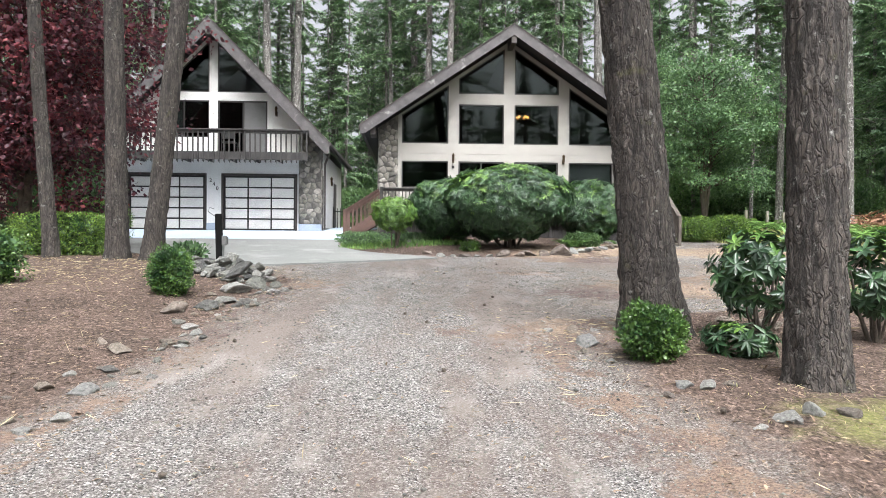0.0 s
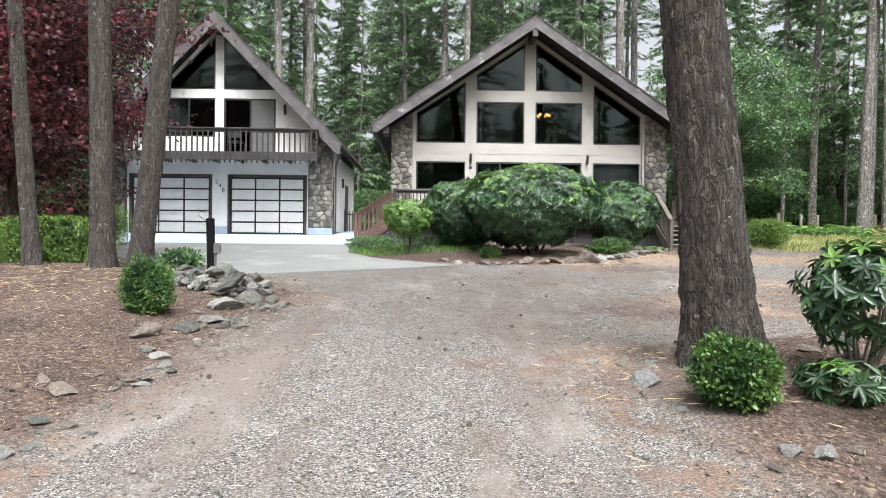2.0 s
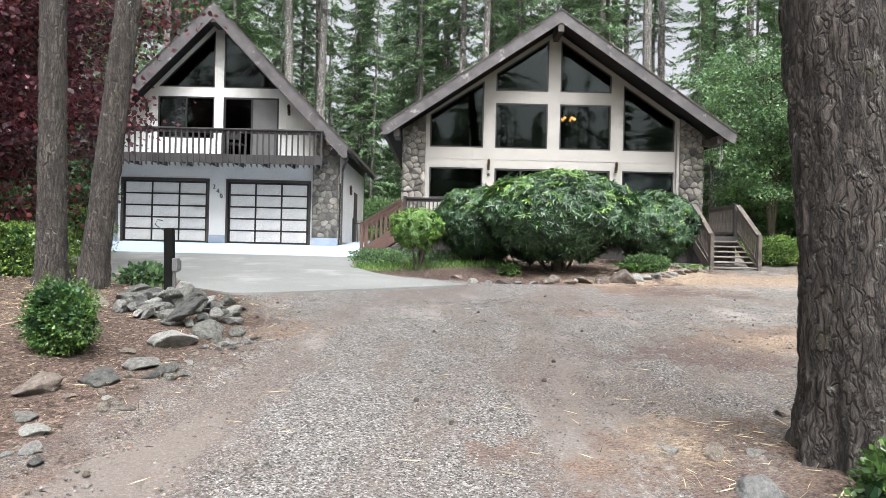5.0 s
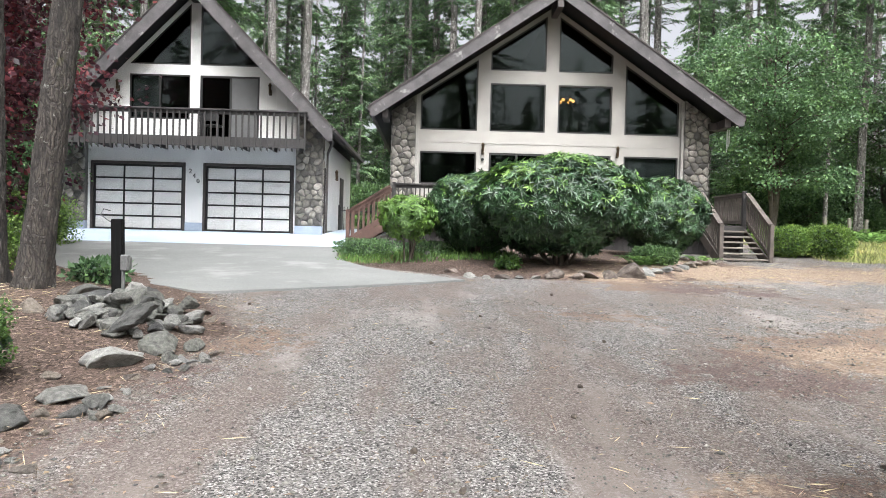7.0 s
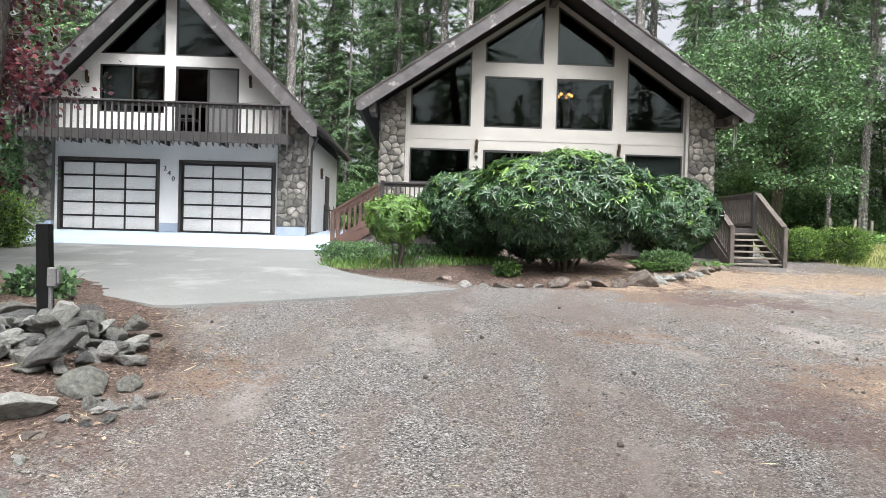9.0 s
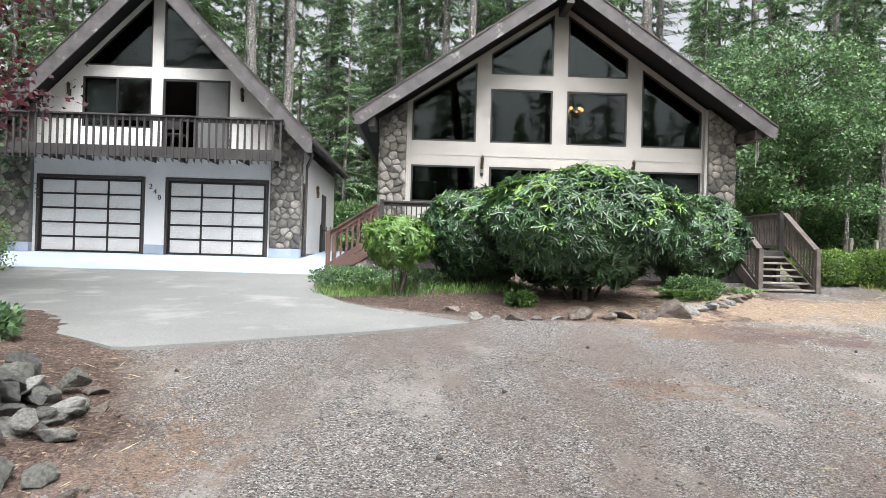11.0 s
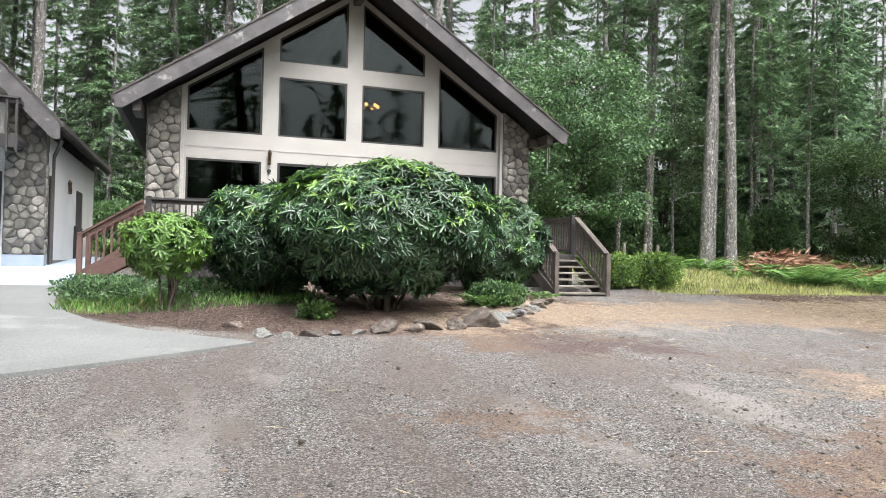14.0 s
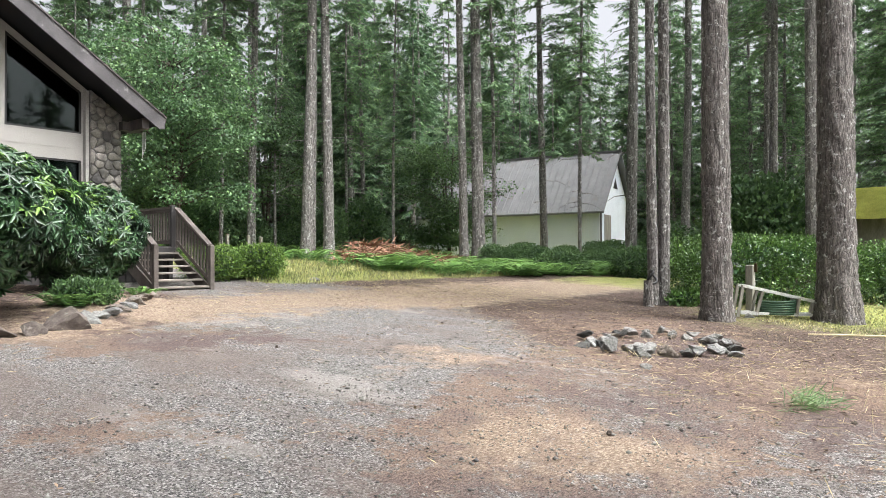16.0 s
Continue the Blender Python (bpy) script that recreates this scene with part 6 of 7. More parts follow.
# the line along the drive
for x, y, s, k in [(-1.96, 5.8, 0.09, "p"), (-1.84, 6.05, 0.1, "p"), (-2.15, 6.0, 0.08, "t"), (-1.98, 6.7, 0.14, "p"), (-2.3, 6.75, 0.1, "t"), (-1.8, 7.2, 0.09, "t"), (-2.05, 7.3, 0.11, "g"), (-2.2, 7.9, 0.14, "t"), (-2.45, 8.1, 0.1, "t"),
                   (-1.95, 8.35, 0.1, "t"), (-1.75, 8.7, 0.1, "p"), (-1.9, 9.0, 0.13, "p"), (-2.1, 9.25, 0.12, "g"), (-2.35, 9.75, 0.24, "r"), (-2.05, 10.15, 0.26, "g"), (-1.75, 10.35, 0.12, "g"), (-1.72, 10.6, 0.15, "g"), (-1.5, 10.45, 0.1, "g"), (-1.95, 10.7, 0.2, "g"),
                   (-2.25, 11.05, 0.12, "t"), (-1.75, 11.2, 0.1, "t"), (-2.0, 11.6, 0.27, "p"), (-1.65, 11.75, 0.13, "g"), (-1.6, 12.2, 0.14, "g"), (-1.85, 12.1, 0.26, "g")]:
    rock(x, y, s, k)
# the heap round the black post
for x, y, s, k, l in [(-2.9, 13.5, 0.24, "g", 0.02), (-2.5, 13.35, 0.22, "g", 0.0), (-2.1, 13.3, 0.16, "g", 0), (-1.85, 13.6, 0.2, "g", 0), (-1.6, 13.9, 0.17, "g", 0), (-1.4, 14.2, 0.13, "t", 0), (-3.3, 13.9, 0.28, "g", 0.03), (-3.0, 14.1, 0.3, "g", 0.08),
                      (-2.6, 13.9, 0.24, "g", 0.18), (-2.3, 13.8, 0.2, "g", 0.12), (-3.5, 14.6, 0.3, "g", 0.05), (-2.5, 14.5, 0.28, "g", 0.08), (-2.1, 14.3, 0.22, "g", 0.02), (-1.95, 14.6, 0.16, "g", 0.1), (-3.7, 13.6, 0.22, "t", 0), (-2.75, 14.85, 0.25, "g", 0.1), (-1.75, 14.7, 0.14, "t", 0)]:
    rock(-2.75 + (x + 2.75) * 0.66, y - 0.75, s * 0.9, k, "rock heap", 22, 1.15, l, label="grey stone heaped round the black post")
# smaller broken stones that fill the heap
for _ in range(56):
    a, d = rk.uniform(0, math.tau), math.sqrt(rk.uniform(0, 1))
    x, y = -2.5 + 0.72 * d * math.cos(a), 13.0 + 0.75 * d * math.sin(a)
    if math.hypot(x + 2.72, y - 13.25) > 0.2:
        rock(x, y, rk.uniform(0.07, 0.17), rk.choice("ggggp"), "rock heap", 40, 1.25, 0.3 * (1 - d) * rk.uniform(0.2, 1.0), label="grey stone heaped round the black post")
# small stones half sunk along the drive's side
for _ in range(64):
    y = rk.uniform(3.6, 12.2)
    rock(float(drive_edges(y)[0]) - 0.1 + rk.gauss(0, 0.16), y, rk.uniform(0.035, 0.085), rk.choice("gtpt"), "drive edging stones", 16, 1.15)
# right bank
rock(2.2, 8.35, 0.2, "p", sx=1.1, turn=70, label="large pale grey rock beside the boxwood")
for x, y, s, k in [(2.2, 8.9, 0.13, "t"), (1.95, 8.95, 0.08, "p"), (2.45, 8.95, 0.08, "p"), (2.6, 6.75, 0.1, "p"), (2.75, 6.65, 0.11, "p"), (2.95, 6.7, 0.09, "t"), (2.4, 6.55, 0.06, "t"), (3.17, 5.95, 0.13, "p"), (2.95, 5.85, 0.12, "p"), (3.42, 5.95, 0.12, "t"), (3.65, 5.8, 0.13, "t"), (3.85, 5.7, 0.11, "t"),
                   (2.1, 8.0, 0.06, "t"), (2.25, 7.6, 0.06, "p"), (4.35, 8.9, 0.2, "t"), (4.0, 9.2, 0.16, "t"), (4.9, 9.3, 0.15, "t"), (4.7, 8.8, 0.12, "p"), (5.4, 7.9, 0.1, "t"), (2.7, 5.75, 0.06, "p"), (3.0, 9.75, 0.1, "t"), (3.75, 10.0, 0.2, "g")]:
    rock(x, y, s, k, "bank edging stones")
# edging of the planted bed
rock(0.85, 19.4, 0.2, "r", "bed edging stones", label="round reddish brown boulder in the bed")
for x, y, s, k in [(1.15, 18.75, 0.22, "p"), (1.45, 18.6, 0.16, "p"), (1.75, 18.65, 0.2, "t"), (2.05, 18.7, 0.14, "p"), (2.35, 18.75, 0.16, "p"), (2.72, 18.85, 0.3, "r"), (3.1, 18.9, 0.2, "r"), (3.4, 19.0, 0.24, "r"), (3.75, 19.05, 0.2, "r"), (4.2, 19.3, 0.38, "r"), (4.6, 19.55, 0.24, "p"), (4.85, 19.8, 0.22, "p"),
                   (5.1, 20.0, 0.2, "p"), (5.35, 20.3, 0.24, "r"), (5.65, 20.6, 0.2, "p"), (5.95, 20.95, 0.24, "t"), (6.25, 21.4, 0.22, "t"), (6.5, 21.8, 0.26, "r"), (6.8, 22.2, 0.22, "t"), (7.0, 22.6, 0.24, "r"), (7.25, 23.0, 0.2, "t"), (0.4, 21.4, 0.2, "g"), (-0.5, 22.1, 0.22, "g"), (2.2, 20.4, 0.12, "t")]:
    rock(x, y, s, k, "bed edging stones")
# fire ring on the far bank
for i in range(46):
    a = i / 23 * math.tau + rk.uniform(-0.1, 0.1)
    x, y = 9.35 + 1.25 * math.cos(a) * rk.uniform(0.55, 1.05), 13.75 + 0.95 * math.sin(a) * rk.uniform(0.6, 1.05)
    rock(x, y, rk.uniform(0.09, 0.17), rk.choice("gptpg"), "fire ring stones", 20, 1.1, rk.uniform(0, 0.08), label="stone of a low ring on the needle mulch")
rock(7.65, 13.15, 0.11, "p", "fire ring stones", label="single pale stone beside the ring")
rock(12.5, 24.5, 0.2, "p", "lane stones", label="pale stone lying in the grass")
rock(14.3, 14.15, 0.14, "p", "lane stones", label="pale stone by the old post")
rock(16.3, 11.6, 0.26, "t", "lane stones")

# ---- black post with meter box ----
post = thing("utility_post", "short black timber post with a small grey outlet box and hook", "post")
px, py = -2.72, 13.25
zb = gz(px, py)
bm = soft_box(-0.055, 0.055, -0.055, 0.055, -0.2, 0.96, 0.012)
o = part("post", bm, M_BLACKPOST, post)
o.matrix_basis = pose(px, py, zb, 0, -1.5, 8)
part("conduit", soft_box(px + 0.06, px + 0.09, py - 0.1, py - 0.06, zb, zb + 0.5), M_GREYBOX, post)
b = part("outlet_box", soft_box(px + 0.056, px + 0.13, py - 0.12, py - 0.04, zb + 0.44, zb + 0.6, 0.01), M_GREYBOX, post, "grey weatherproof outlet box")
part("cover", soft_box(px + 0.132, px + 0.15, py - 0.11, py - 0.05, zb + 0.46, zb + 0.58, 0.008), M_GREYBOX, b)
hk = np.array([[px - 0.02, py, zb + 0.9], [px - 0.12, py, zb + 0.94], [px - 0.2, py, zb + 1.0], [px - 0.17, py, zb + 1.06], [px - 0.1, py, zb + 1.04]])
mesh_np("hook", *tube(hk, [0.006] * 5, 5), M_GREYBOX, post)
slabr = new("rock", ROCKS["g"][3])
slabr.matrix_basis = pose(-2.2, 12.35, gz(-2.2, 12.35) + 0.2, 8, -28, 20) @ Matrix.Diagonal((0.34, 0.13, 0.2, 1))
tagged(slabr, "long tilted slab of grey stone leaning on the heap", "rock", "rock heap")
slabr = new("rock", ROCKS["g"][3])
slabr.matrix_basis = pose(-2.4, 13.2, gz(-2.4, 13.2) + 0.18, 8, 48, 10) @ Matrix.Diagonal((0.28, 0.12, 0.24, 1))
tagged(slabr, "flat stone standing on edge in the heap", "rock", "rock heap")

# ---- outbuilding ----
barn = thing("outbuilding", "white outbuilding with a steep weathered grey metal roof among trees", "outbuilding", at=(39.3, 30.5, 0))
barn.rotation_euler[2] = radians(100)
BL, BW, BZ0, BE, BP = 13.5, 6.4, 1.9, 5.75, 9.3
# local x runs along the front to the far end, local -y is away from the lane
facades = bmesh.new()
box(facades, 0, BL, -0.15, 0, BZ0, BE)
part("wall", facades, M_WHITEWALL, barn)
bm = bmesh.new()
box(bm, 0, BL, -BW, -BW + 0.15, BZ0, BE)
part("wall", bm, M_WHITEWALL, barn)
for xx in (0.0, BL - 0.15):
    bm = bmesh.new()
    v = [bm.verts.new((xx + k, y, z)) for k in (0, 0.15) for y, z in ((-0.152, BZ0), (-0.152, BE), (-BW / 2, BP - 0.15), (-BW + 0.152, BE), (-BW + 0.152, BZ0))]
    bm.faces.new(v[:5])
    bm.faces.new(v[:4:-1])
    for i in range(5):
        bm.faces.new((v[i], v[(i + 1) % 5], v[5 + (i + 1) % 5], v[5 + i]))
    part("gable_wall", bm, M_WHITEWALL, barn)
for sgn in (0, 1):
    y_e, z_e = (0.45, BE - 0.5) if sgn == 0 else (-BW - 0.45, BE - 0.5)
    bm = bmesh.new()
    a = [(-0.4, y_e, z_e), (BL + 0.4, y_e, z_e), (BL + 0.4, -BW / 2, BP), (-0.4, -BW / 2, BP)]
    lo = [bm.verts.new(p) for p in a]
    hi = [bm.verts.new((p[0], p[1], p[2] + 0.12)) for p in a]
    bm.faces.new(lo)
    bm.faces.new(hi[::-1])
    for i in range(4):
        bm.faces.new((lo[i], lo[(i + 1) % 4], hi[(i + 1) % 4], hi[i]))
    roof = part("roof", bm, M_METALROOF, barn, "streaked grey ribbed metal roof")
    if sgn == 0:
        bm = bmesh.new()
        beam(bm, (0, y_e + 0.01, z_e + 0.135), (0, -BW / 2, BP + 0.135), 0.04, 0.035)
        rib = part("rib", bm, M_METALROOF, roof)
        for i in range(1, 30):
            shared("rib", rib.data, Matrix.Translation((-0.35 + i * 0.48, 0, 0)), roof)
        rib.location = (-0.35, 0, 0)
bm = bmesh.new()
beam(bm, (-0.42, -BW / 2, BP + 0.1), (BL + 0.42, -BW / 2, BP + 0.1), 0.3, 0.08)
part("ridge_cap", bm, M_METALROOF, barn)
part("door", soft_box(-0.03, 0.0 - 0.002, -2.2, -0.9, BZ0 + 0.2, BE - 0.5), M_OLDWOOD, barn, "grey plank door")
bm = bmesh.new()
box(bm, -0.06, -0.004, -0.25, -0.12, BZ0, BE - 0.3)
part("downpipe", bm, M_TRIM, barn)
bm = bmesh.new()
v = [bm.verts.new(p) for p in ((-0.02, -BW / 2 - 0.5, 7.0), (-0.02, -BW / 2 + 0.5, 7.0), (-0.02, -BW / 2, 7.7))]
bm.faces.new(v)
bmesh.ops.solidify(bm, geom=bm.faces[:], thickness=0.015)
part("gable_vent", bm, M_FRAME, barn)

shed = thing("shed", "small grey shed with a bright moss-covered roof", "shed")
part("wall", soft_box(30.6, 34.4, 12.6, 15.6, 1.2, 4.0), M_OLDWOOD, shed)
bm = bmesh.new()
v = [bm.verts.new(p) for p in ((29.9, 11.9, 3.95), (29.9, 16.3, 3.95), (32.5, 16.3, 5.3), (32.5, 11.9, 5.3))]
bm.faces.new(v)
v = [bm.verts.new(p) for p in ((35.1, 11.9, 3.95), (35.1, 16.3, 3.95), (32.5, 16.3, 5.3), (32.5, 11.9, 5.3))]
bm.faces.new(v)
bmesh.ops.solidify(bm, geom=bm.faces[:], thickness=0.14)
part("roof", bm, M_MOSSROOF, shed, "thick yellow-green moss on the roof")
part("shed_door", soft_box(30.56, 30.598, 13.2, 14.2, 1.3, 3.4), M_TRIM, shed)

# ---- lane edge: stump, old post, hose reel ----
stump = thing("stump", "grey-brown split stump with a dark coil beside twin trunks", "stump")
sv, sf = tube(np.array([[14.78, 16.35, gz(14.8, 16.3) - 0.1], [14.78, 16.35, gz(14.8, 16.3) + 0.3], [14.8, 16.37, gz(14.8, 16.3) + 0.55]]), [0.13, 0.1, 0.09], 10)
mesh_np("wood", sv, sf, M_BARK_MID, stump, smooth=False)
ring = [[14.86 + 0.13 * math.cos(a), 16.3 + 0.06 * math.sin(a * 2), gz(14.8, 16.3) + 0.62 + 0.14 * math.sin(a)] for a in np.linspace(0, math.tau * 2, 28)]
mesh_np("coil", *tube(ring, [0.028] * 28, 6), M_IRON, stump, smooth=True)
oldpost = thing("old_post", "weathered grey wooden post with a hose tap beside the hedge", "post")
zo = gz(15.95, 14.64)
part("post", soft_box(15.87, 16.03, 14.56, 14.72, zo - 0.2, zo + 0.95, 0.02), M_OLDWOOD, oldpost)
part("tap", soft_box(15.92, 15.98, 14.5, 14.555, zo + 0.8, zo + 0.98, 0.008), M_BRASS, oldpost)
reel = thing("hose_reel", "collapsed white-painted hose reel stand with a coiled green hose", "hose reel")
rx0, ry0 = 14.75, 13.75
zr = gz(rx0, ry0)
U = Vector((0.55, -0.83, 0)).normalized()
for k, (a, b) in enumerate((((-0.65, 0.62), (0.72, 0.3)), ((-0.65, 0.62), (-0.75, 0.02)), ((0.72, 0.3), (0.66, 0.02)), ((-0.3, 0.5), (-0.42, 0.04)), ((0.35, 0.38), (0.3, 0.03)), ((-0.7, 0.1), (0.68, 0.06)))):
    for off in (0.0, 0.34):
        bm = bmesh.new()
        base = Vector((rx0 + off * 0.83, ry0 + off * 0.55, zr))
        beam(bm, base + U * a[0] + Vector((0, 0, a[1])), base + U * b[0] + Vector((0, 0, b[1])), 0.06, 0.05)
        part("slat", bm, M_WHITEPAINT if k in (0, 5) else M_OLDWOOD, reel)
coil = [Vector((rx0 + 0.15, ry0 + 0.08, zr + 0.05 + 0.045 * (i / 18))) + U * (0.33 * math.cos(i * math.tau / 18)) + Vector((0.2 * math.sin(i * math.tau / 18), 0.15 * math.sin(i * math.tau / 18), 0)) for i in range(110)]
mesh_np("hose", *tube([tuple(c) for c in coil], [0.022] * 110, 6), M_HOSE, reel, smooth=True)
hose = thing("garden_hose", "pale garden hose trailing over the moss", "hose")
pts = [(12.4 + 0.35 * i, 12.7 - 0.42 * i + 0.12 * math.sin(i * 1.3)) for i in range(9)]
mesh_np("tube", *tube([(x, y, gz(x, y) + 0.02) for x, y in pts], [0.014] * 9, 6), M_STRAW, hose, smooth=True)

# brush heap of cut red-brown boughs
rng = np.random.default_rng(14)
n = 2600
u = rng.uniform(0, 1, n)
bx, by = 17.6 + 6.6 * u + rng.normal(0, 0.25, n), 28.6 + 0.9 * u + rng.normal(0, 0.55, n)
hump = np.exp(-((u - 0.22) / 0.2) ** 2) * 0.62 + 0.25
p = np.stack([bx, by, ground_z(bx, by) + rng.uniform(0, 1, n) * hump], 1)
d = unit(rng.normal(size=(n, 3)) * np.array([1, 1, 0.35]))
heap = thing("brush_heap", "heap of cut red-brown boughs on the grass edge", "brush heap", kind="stuff")
mesh_np("twigs", *diamonds(p, d, side_of(d, rng), rng.uniform(0.2, 0.8, n), rng.uniform(0.01, 0.04, n)), M_BRUSH, heap)

# dropped pine sprig
rng = np.random.default_rng(15)
n = 260
p = np.stack([6.9 + rng.normal(0, 0.16, n), 11.4 + rng.normal(0, 0.1, n), np.full(n, gz(6.9, 11.4)) + rng.uniform(0.0, 0.1, n)], 1)
d = unit(np.stack([rng.normal(0.4, 0.6, n), rng.normal(-0.3, 0.5, n), rng.uniform(-0.1, 0.5, n)], 1))
sprig = thing("pine_sprig", "fallen green pine sprig on dry straw", "sprig")
mesh_np("needles", *diamonds(p, d, side_of(d, rng), 0.16, 0.004), M_SPRIG, sprig)

# fence at the far edge beside the maple
fence = thing("board_fence", "pale pinkish board fence with a brown rail behind shrubs", "fence")
bm = soft_box(0, 0.19, 0, 0.025, 0, 1.5, 0.004)
first = part("board", bm, M_PINKFENCE, fence)
first.location = (-17.0, 24.2, 2.0)
for i in range(1, 24):
    shared("board", first.data, Matrix.Translation((-17.0 + i * 0.2, 24.2, 2.0 + 0.01 * (i % 3))), fence)
for z in (2.3, 3.45):
    part("rail", soft_box(-17.0, -12.2, 24.14, 24.197, z, z + 0.09), M_REDRAIL, fence)
# far wire-fence posts in the woods behind the grass
fpost = thing("fence_post", "weathered fence post at the forest edge", "post", "fence posts")
part("wood", soft_box(-0.06, 0.06, -0.06, 0.06, -0.2, 1.0, 0.02), M_OLDWOOD, fpost)
fpost.location = (17.0, 34.0, gz(17.0, 34.0))
for x, y in ((18.3, 35.0), (15.8, 33.6), (21.6, 36.0)):
    copy_thing(fpost, Matrix.Translation((x, y, gz(x, y))))
# garden hose end on the apron, and a door mat
mat = thing("door_mat", "dark door mat on the painted walk", "mat")
part("mat", soft_box(-2.85, -2.35, 28.6, 28.9, gz(-6, 28) + 0.042, gz(-6, 28) + 0.06), M_IRON, mat)
# wind chime under the eave and chairs on the balcony
chime = thing("wind_chime", "pale wind chime hanging under the eave corner", "wind chime")
for i in range(4):
    bm = bmesh.new()
    beam(bm, (9.12 + 0.03 * i, 27.0 + 0.02 * (i % 2), 5.75), (9.12 + 0.03 * i, 27.0 + 0.02 * (i % 2), 5.1 + 0.08 * i), 0.014, 0.014)
    part("tube", bm, M_BLIND, chime)
chair = thing("patio_chair", "dark metal patio chair on the balcony", "chair")
for a, b in (((-6.45, 27.5, 5.1), (-6.45, 27.5, 5.95)), ((-6.0, 27.5, 5.1), (-6.0, 27.5, 5.95)), ((-6.45, 27.95, 5.1), (-6.45, 27.95, 5.55)), ((-6.0, 27.95, 5.1), (-6.0, 27.95, 5.55))):
    bm = bmesh.new()
    beam(bm, a, b, 0.03, 0.03)
    part("leg", bm, M_IRON, chair)
part("seat", soft_box(-6.47, -5.98, 27.5, 27.97, 5.52, 5.56), M_IRON, chair)
part("backrest", soft_box(-6.47, -5.98, 27.48, 27.515, 5.65, 5.95), M_IRON, chair)

# ---- loose ground cover ----
def scatter_xy(n, rng, x0, x1, y0, y1, keep):
    x, y = rng.uniform(x0, x1, n), rng.uniform(y0, y1, n)
    k = keep(x, y)
    return x[k], y[k]


def octa(x, y, z, r, rng, flat=0.6):
    n = len(x)
    c = np.stack([x, y, z], 1)
    e = np.array([[1, 0, 0], [0, 1, 0], [-1, 0, 0], [0, -1, 0], [0, 0, 1], [0, 0, -1.0]])
    a = rng.uniform(0, math.tau, n)
    ca, sa = np.cos(a), np.sin(a)
    q = e[None] * (r[:, None, None] * rng.uniform(0.6, 1.3, (n, 6, 1)))
    v = np.stack([q[..., 0] * ca[:, None] - q[..., 1] * sa[:, None], q[..., 0] * sa[:, None] + q[..., 1] * ca[:, None], q[..., 2] * flat], -1) + c[:, None]
    t = np.array([[0, 1, 4], [1, 2, 4], [2, 3, 4], [3, 0, 4], [1, 0, 5], [2, 1, 5], [3, 2, 5], [0, 3, 5]])
    return v.reshape(-1, 3), (np.arange(n)[:, None, None] * 6 + t[None]).reshape(-1, 3)


def on_gravel(x, y):
    l, r = drive_edges(y)
    return (x > l - 0.2) & (x < r + 0.4) & ~((y > 15.6) & (x < 1.2))


def off_slab(x, y):
    l, r = drive_edges(y)
    thin = ((x > l + 0.5) & (x < r - 0.3) & (np.sin(x * 91.7 + y * 57.3) < 0.72))
    return ~thin & ~((y > 15.4) & (x < 1.2) & (x > -12) & (x + (y - 15.4) * 0.95 > -3.4)) & ~((np.hypot((x - 3) / 4.6, (y - 22.2) / 3.6) < 0.0))


rng = np.random.default_rng(3)
x, y = scatter_xy(60000, rng, -3, 9, 2.5, 16, on_gravel)
r = rng.gamma(2.2, 0.0022, len(x)) + 0.003
peb = thing("pebbles", "crushed grey gravel stones lying on the drive", "gravel", kind="stuff")
mesh_np("stones", *octa(x, y, ground_z(x, y) + r * 0.2, r, rng), M_PEBBLE, peb)
x, y = scatter_xy(120000, rng, -9, 14, 2.5, 24, off_slab)
n = len(x)
p = np.stack([x, y, ground_z(x, y) + 0.012], 1)
d = unit(np.stack([rng.normal(size=n), rng.normal(size=n), rng.normal(0, 0.12, n)], 1))
s = unit(np.cross(d, np.array([0, 0, 1.0]) + rng.normal(0, 0.2, (n, 3))))
lit = thing("needle_litter", "brown needles, bark flakes and cone scales on the ground", "litter", kind="stuff")
big = rng.uniform(size=n) < 0.3
mesh_np("flakes", *diamonds(p[big], d[big], s[big], rng.uniform(0.02, 0.065, big.sum()), rng.uniform(0.005, 0.014, big.sum()), 0.1), M_LITTER, lit)
mesh_np("needles", *diamonds(p[~big], d[~big], s[~big], rng.uniform(0.04, 0.12, (~big).sum()), 0.0025), M_LITTER, lit)
x, y = scatter_xy(44000, rng, -8, 16, 4, 24, off_slab)
w = 0.9 * bell(y - (20.4 + 0.05 * x), 2.4) * (x > 3) + bell(np.hypot(x - 8.5, y - 12.0), 2.4) + 0.7 * bell(np.hypot((x + 5.2) / 1.4, y - 12.5), 1.8) + 0.7 * bell(np.hypot(x - 2.0, y - 9.2), 0.9) + 0.08
k = rng.uniform(size=len(x)) < w
x, y = x[k], y[k]
n = len(x)
p = np.stack([x, y, ground_z(x, y) + 0.014], 1)
d = unit(np.stack([rng.normal(size=n), rng.normal(size=n), rng.normal(0.1, 0.15, n)], 1))
straw = thing("dry_straw", "pale dry straw and twigs strewn on the ground", "straw", kind="stuff")
mesh_np("stalks", *diamonds(p, d, side_of(d, rng), rng.uniform(0.06, 0.2, n), 0.003), M_STRAW, straw)
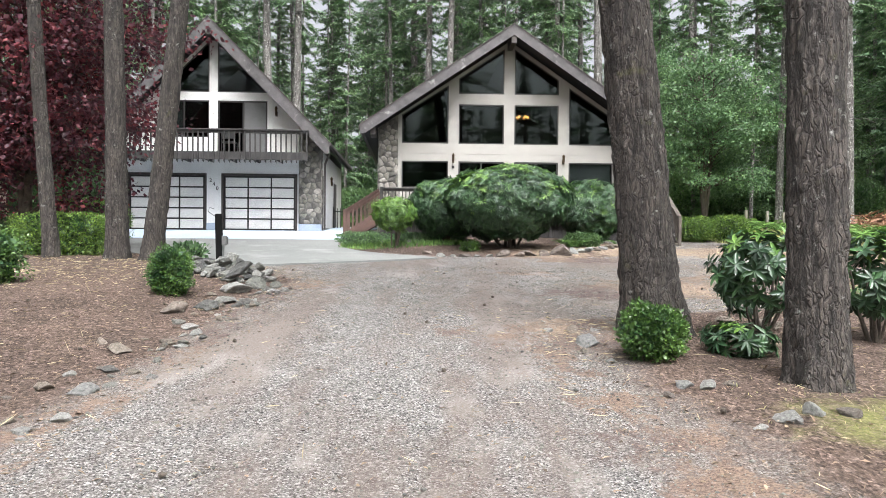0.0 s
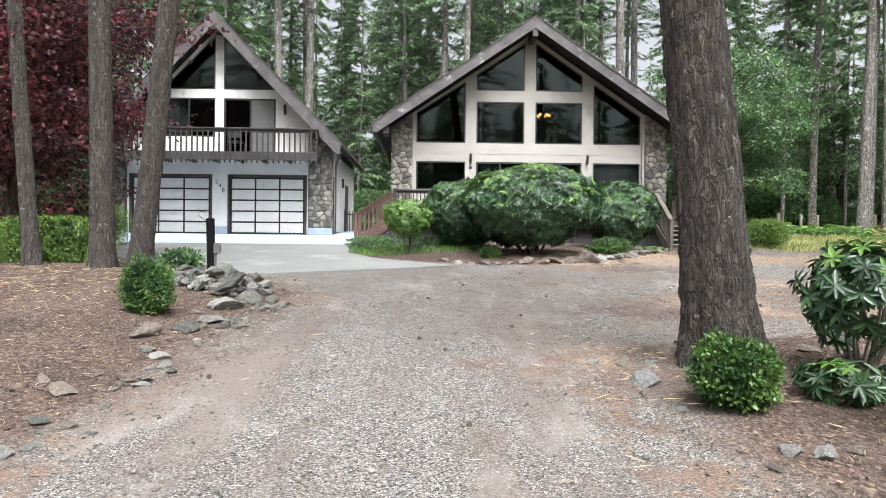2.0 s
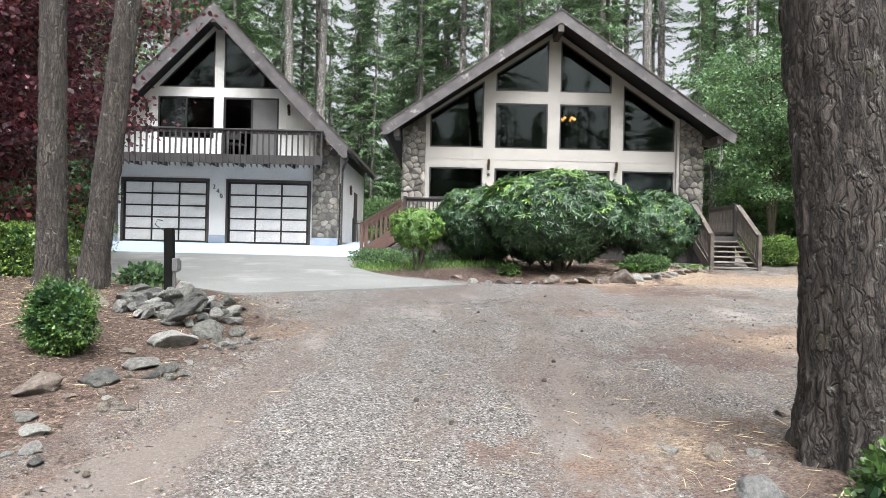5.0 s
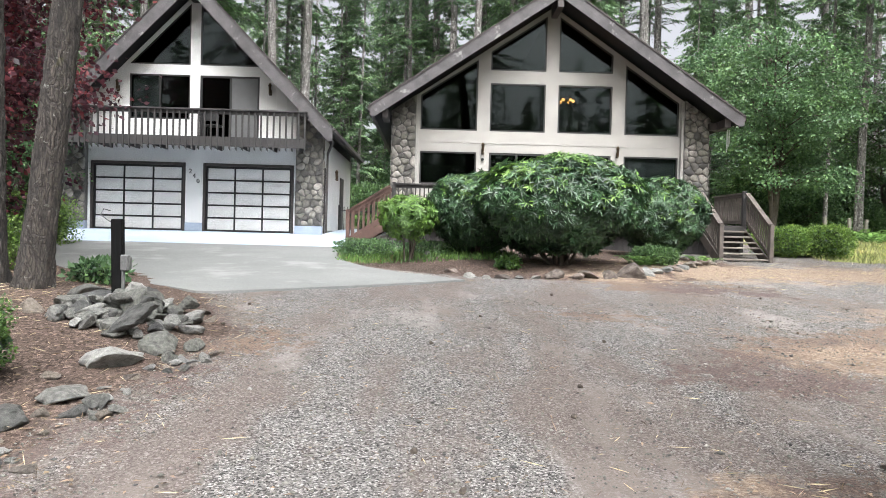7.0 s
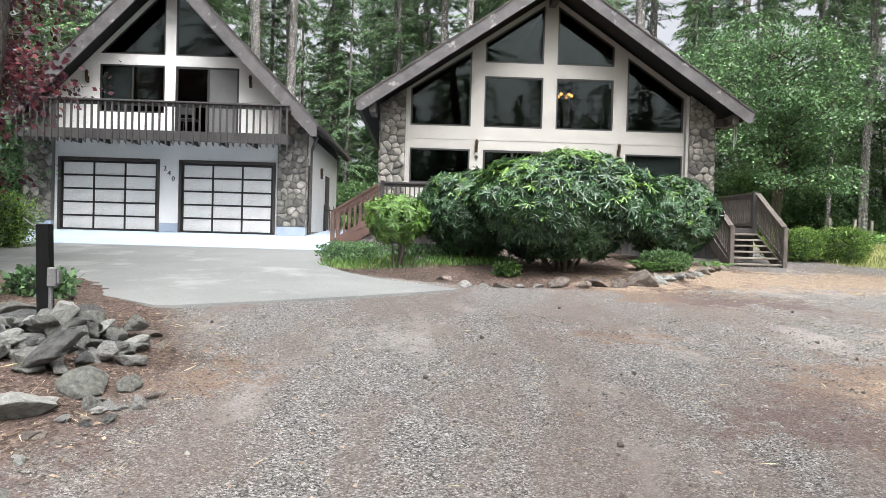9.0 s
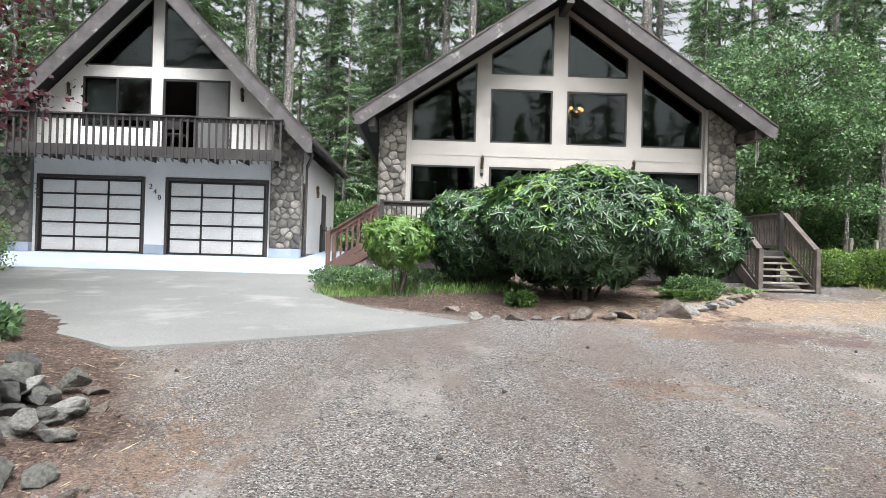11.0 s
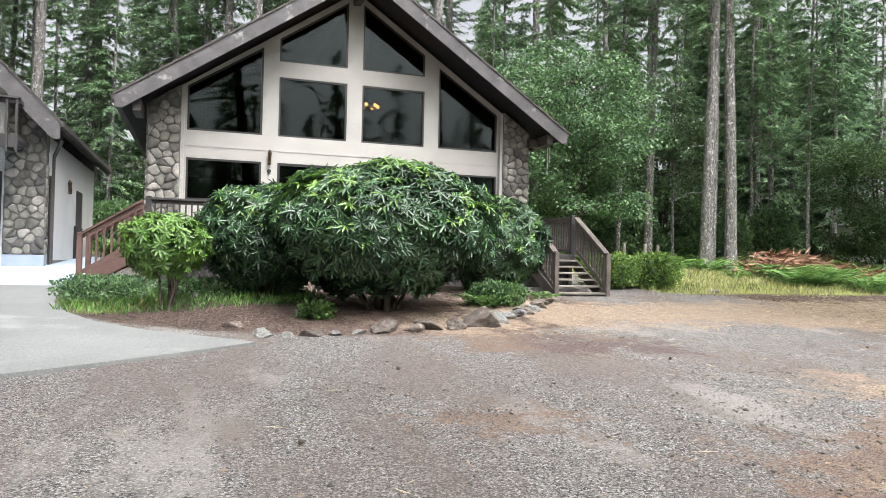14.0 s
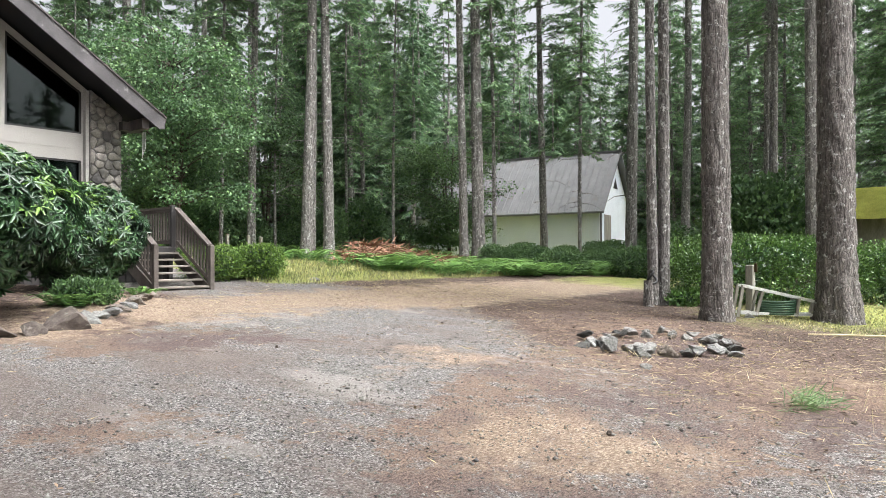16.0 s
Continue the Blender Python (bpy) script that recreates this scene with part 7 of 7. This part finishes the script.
# pine cones
cone = bmesh.new()
bmesh.ops.create_icosphere(cone, subdivisions=2, radius=0.021)
for v in cone.verts:
    v.co *= 1 + 0.25 * math.sin(v.co.z * 400) * math.cos(math.atan2(v.co.y, v.co.x) * 6)
    v.co.z *= 0.75
first = tagged(part("pine_cone", cone, M_STEM), "dark fallen fir cone on the gravel", "pine cone", "fir cones")
cr = random.Random(12)
first.location = (1.4, 10.5, gz(1.4, 10.5) + 0.015)
for _ in range(26):
    x, y = cr.uniform(-4, 9), cr.uniform(5, 17)
    if x < 1 and y > 15.3:
        continue
    copy_thing(first, pose(x, y, gz(x, y) + 0.015, cr.uniform(0, 90), 0, cr.uniform(0, 360)))


def tufts(name, label, mat, n, keep, x0, x1, y0, y1, h, seed, width=0.006):
    rng = np.random.default_rng(seed)
    x, y = scatter_xy(n, rng, x0, x1, y0, y1, keep)
    n = len(x)
    p = np.stack([x, y, ground_z(x, y) - 0.01], 1)
    d = unit(np.stack([rng.normal(0, 0.45, n), rng.normal(0, 0.45, n), np.ones(n)], 1))
    g = thing(name, label, "grass", kind="stuff")
    mesh_np("grass", *diamonds(p, d, side_of(d, rng), h * rng.uniform(0.4, 1.3, n), width), mat, g)


tufts("grass", "sunny green and straw-coloured meadow grass beyond the lane", M_GRASS, 32000, lambda x, y: (x > 10.8 + 0.6 * np.sin(y)) & (y > 23.9 + 0.3 * np.sin(x * 2)), 10.5, 34, 23.4, 36, 0.19, 17, 0.01)
tufts("grass", "low weeds and grass in the planted bed", M_FERN, 5000, lambda x, y: (np.hypot((x - 0.2) / 2.2, (y - 21.8) / 1.3) < 1) & (x > -1.55), -2, 3, 20.3, 23.4, 0.16, 18, 0.01)
tufts("moss_tufts", "yellow-green moss tufts round the lane trees", M_GRASS, 9000, lambda x, y: np.hypot((x - 16.5) / 3.4, (y - 12.6) / 1.9) < 1, 12, 21, 10, 15.2, 0.06, 19, 0.01)
tufts("moss_tufts", "moss tufts at the foot of the trunks", M_GRASS, 2600, lambda x, y: (np.hypot(x - 3.5, y - 6.1) < 0.8) | (np.hypot(x - 3.3, y - 8.75) < 0.35) | (np.hypot(x + 2.9, y - 4.6) < 0.7), -4, 5, 3.5, 9.6, 0.04, 20, 0.006)
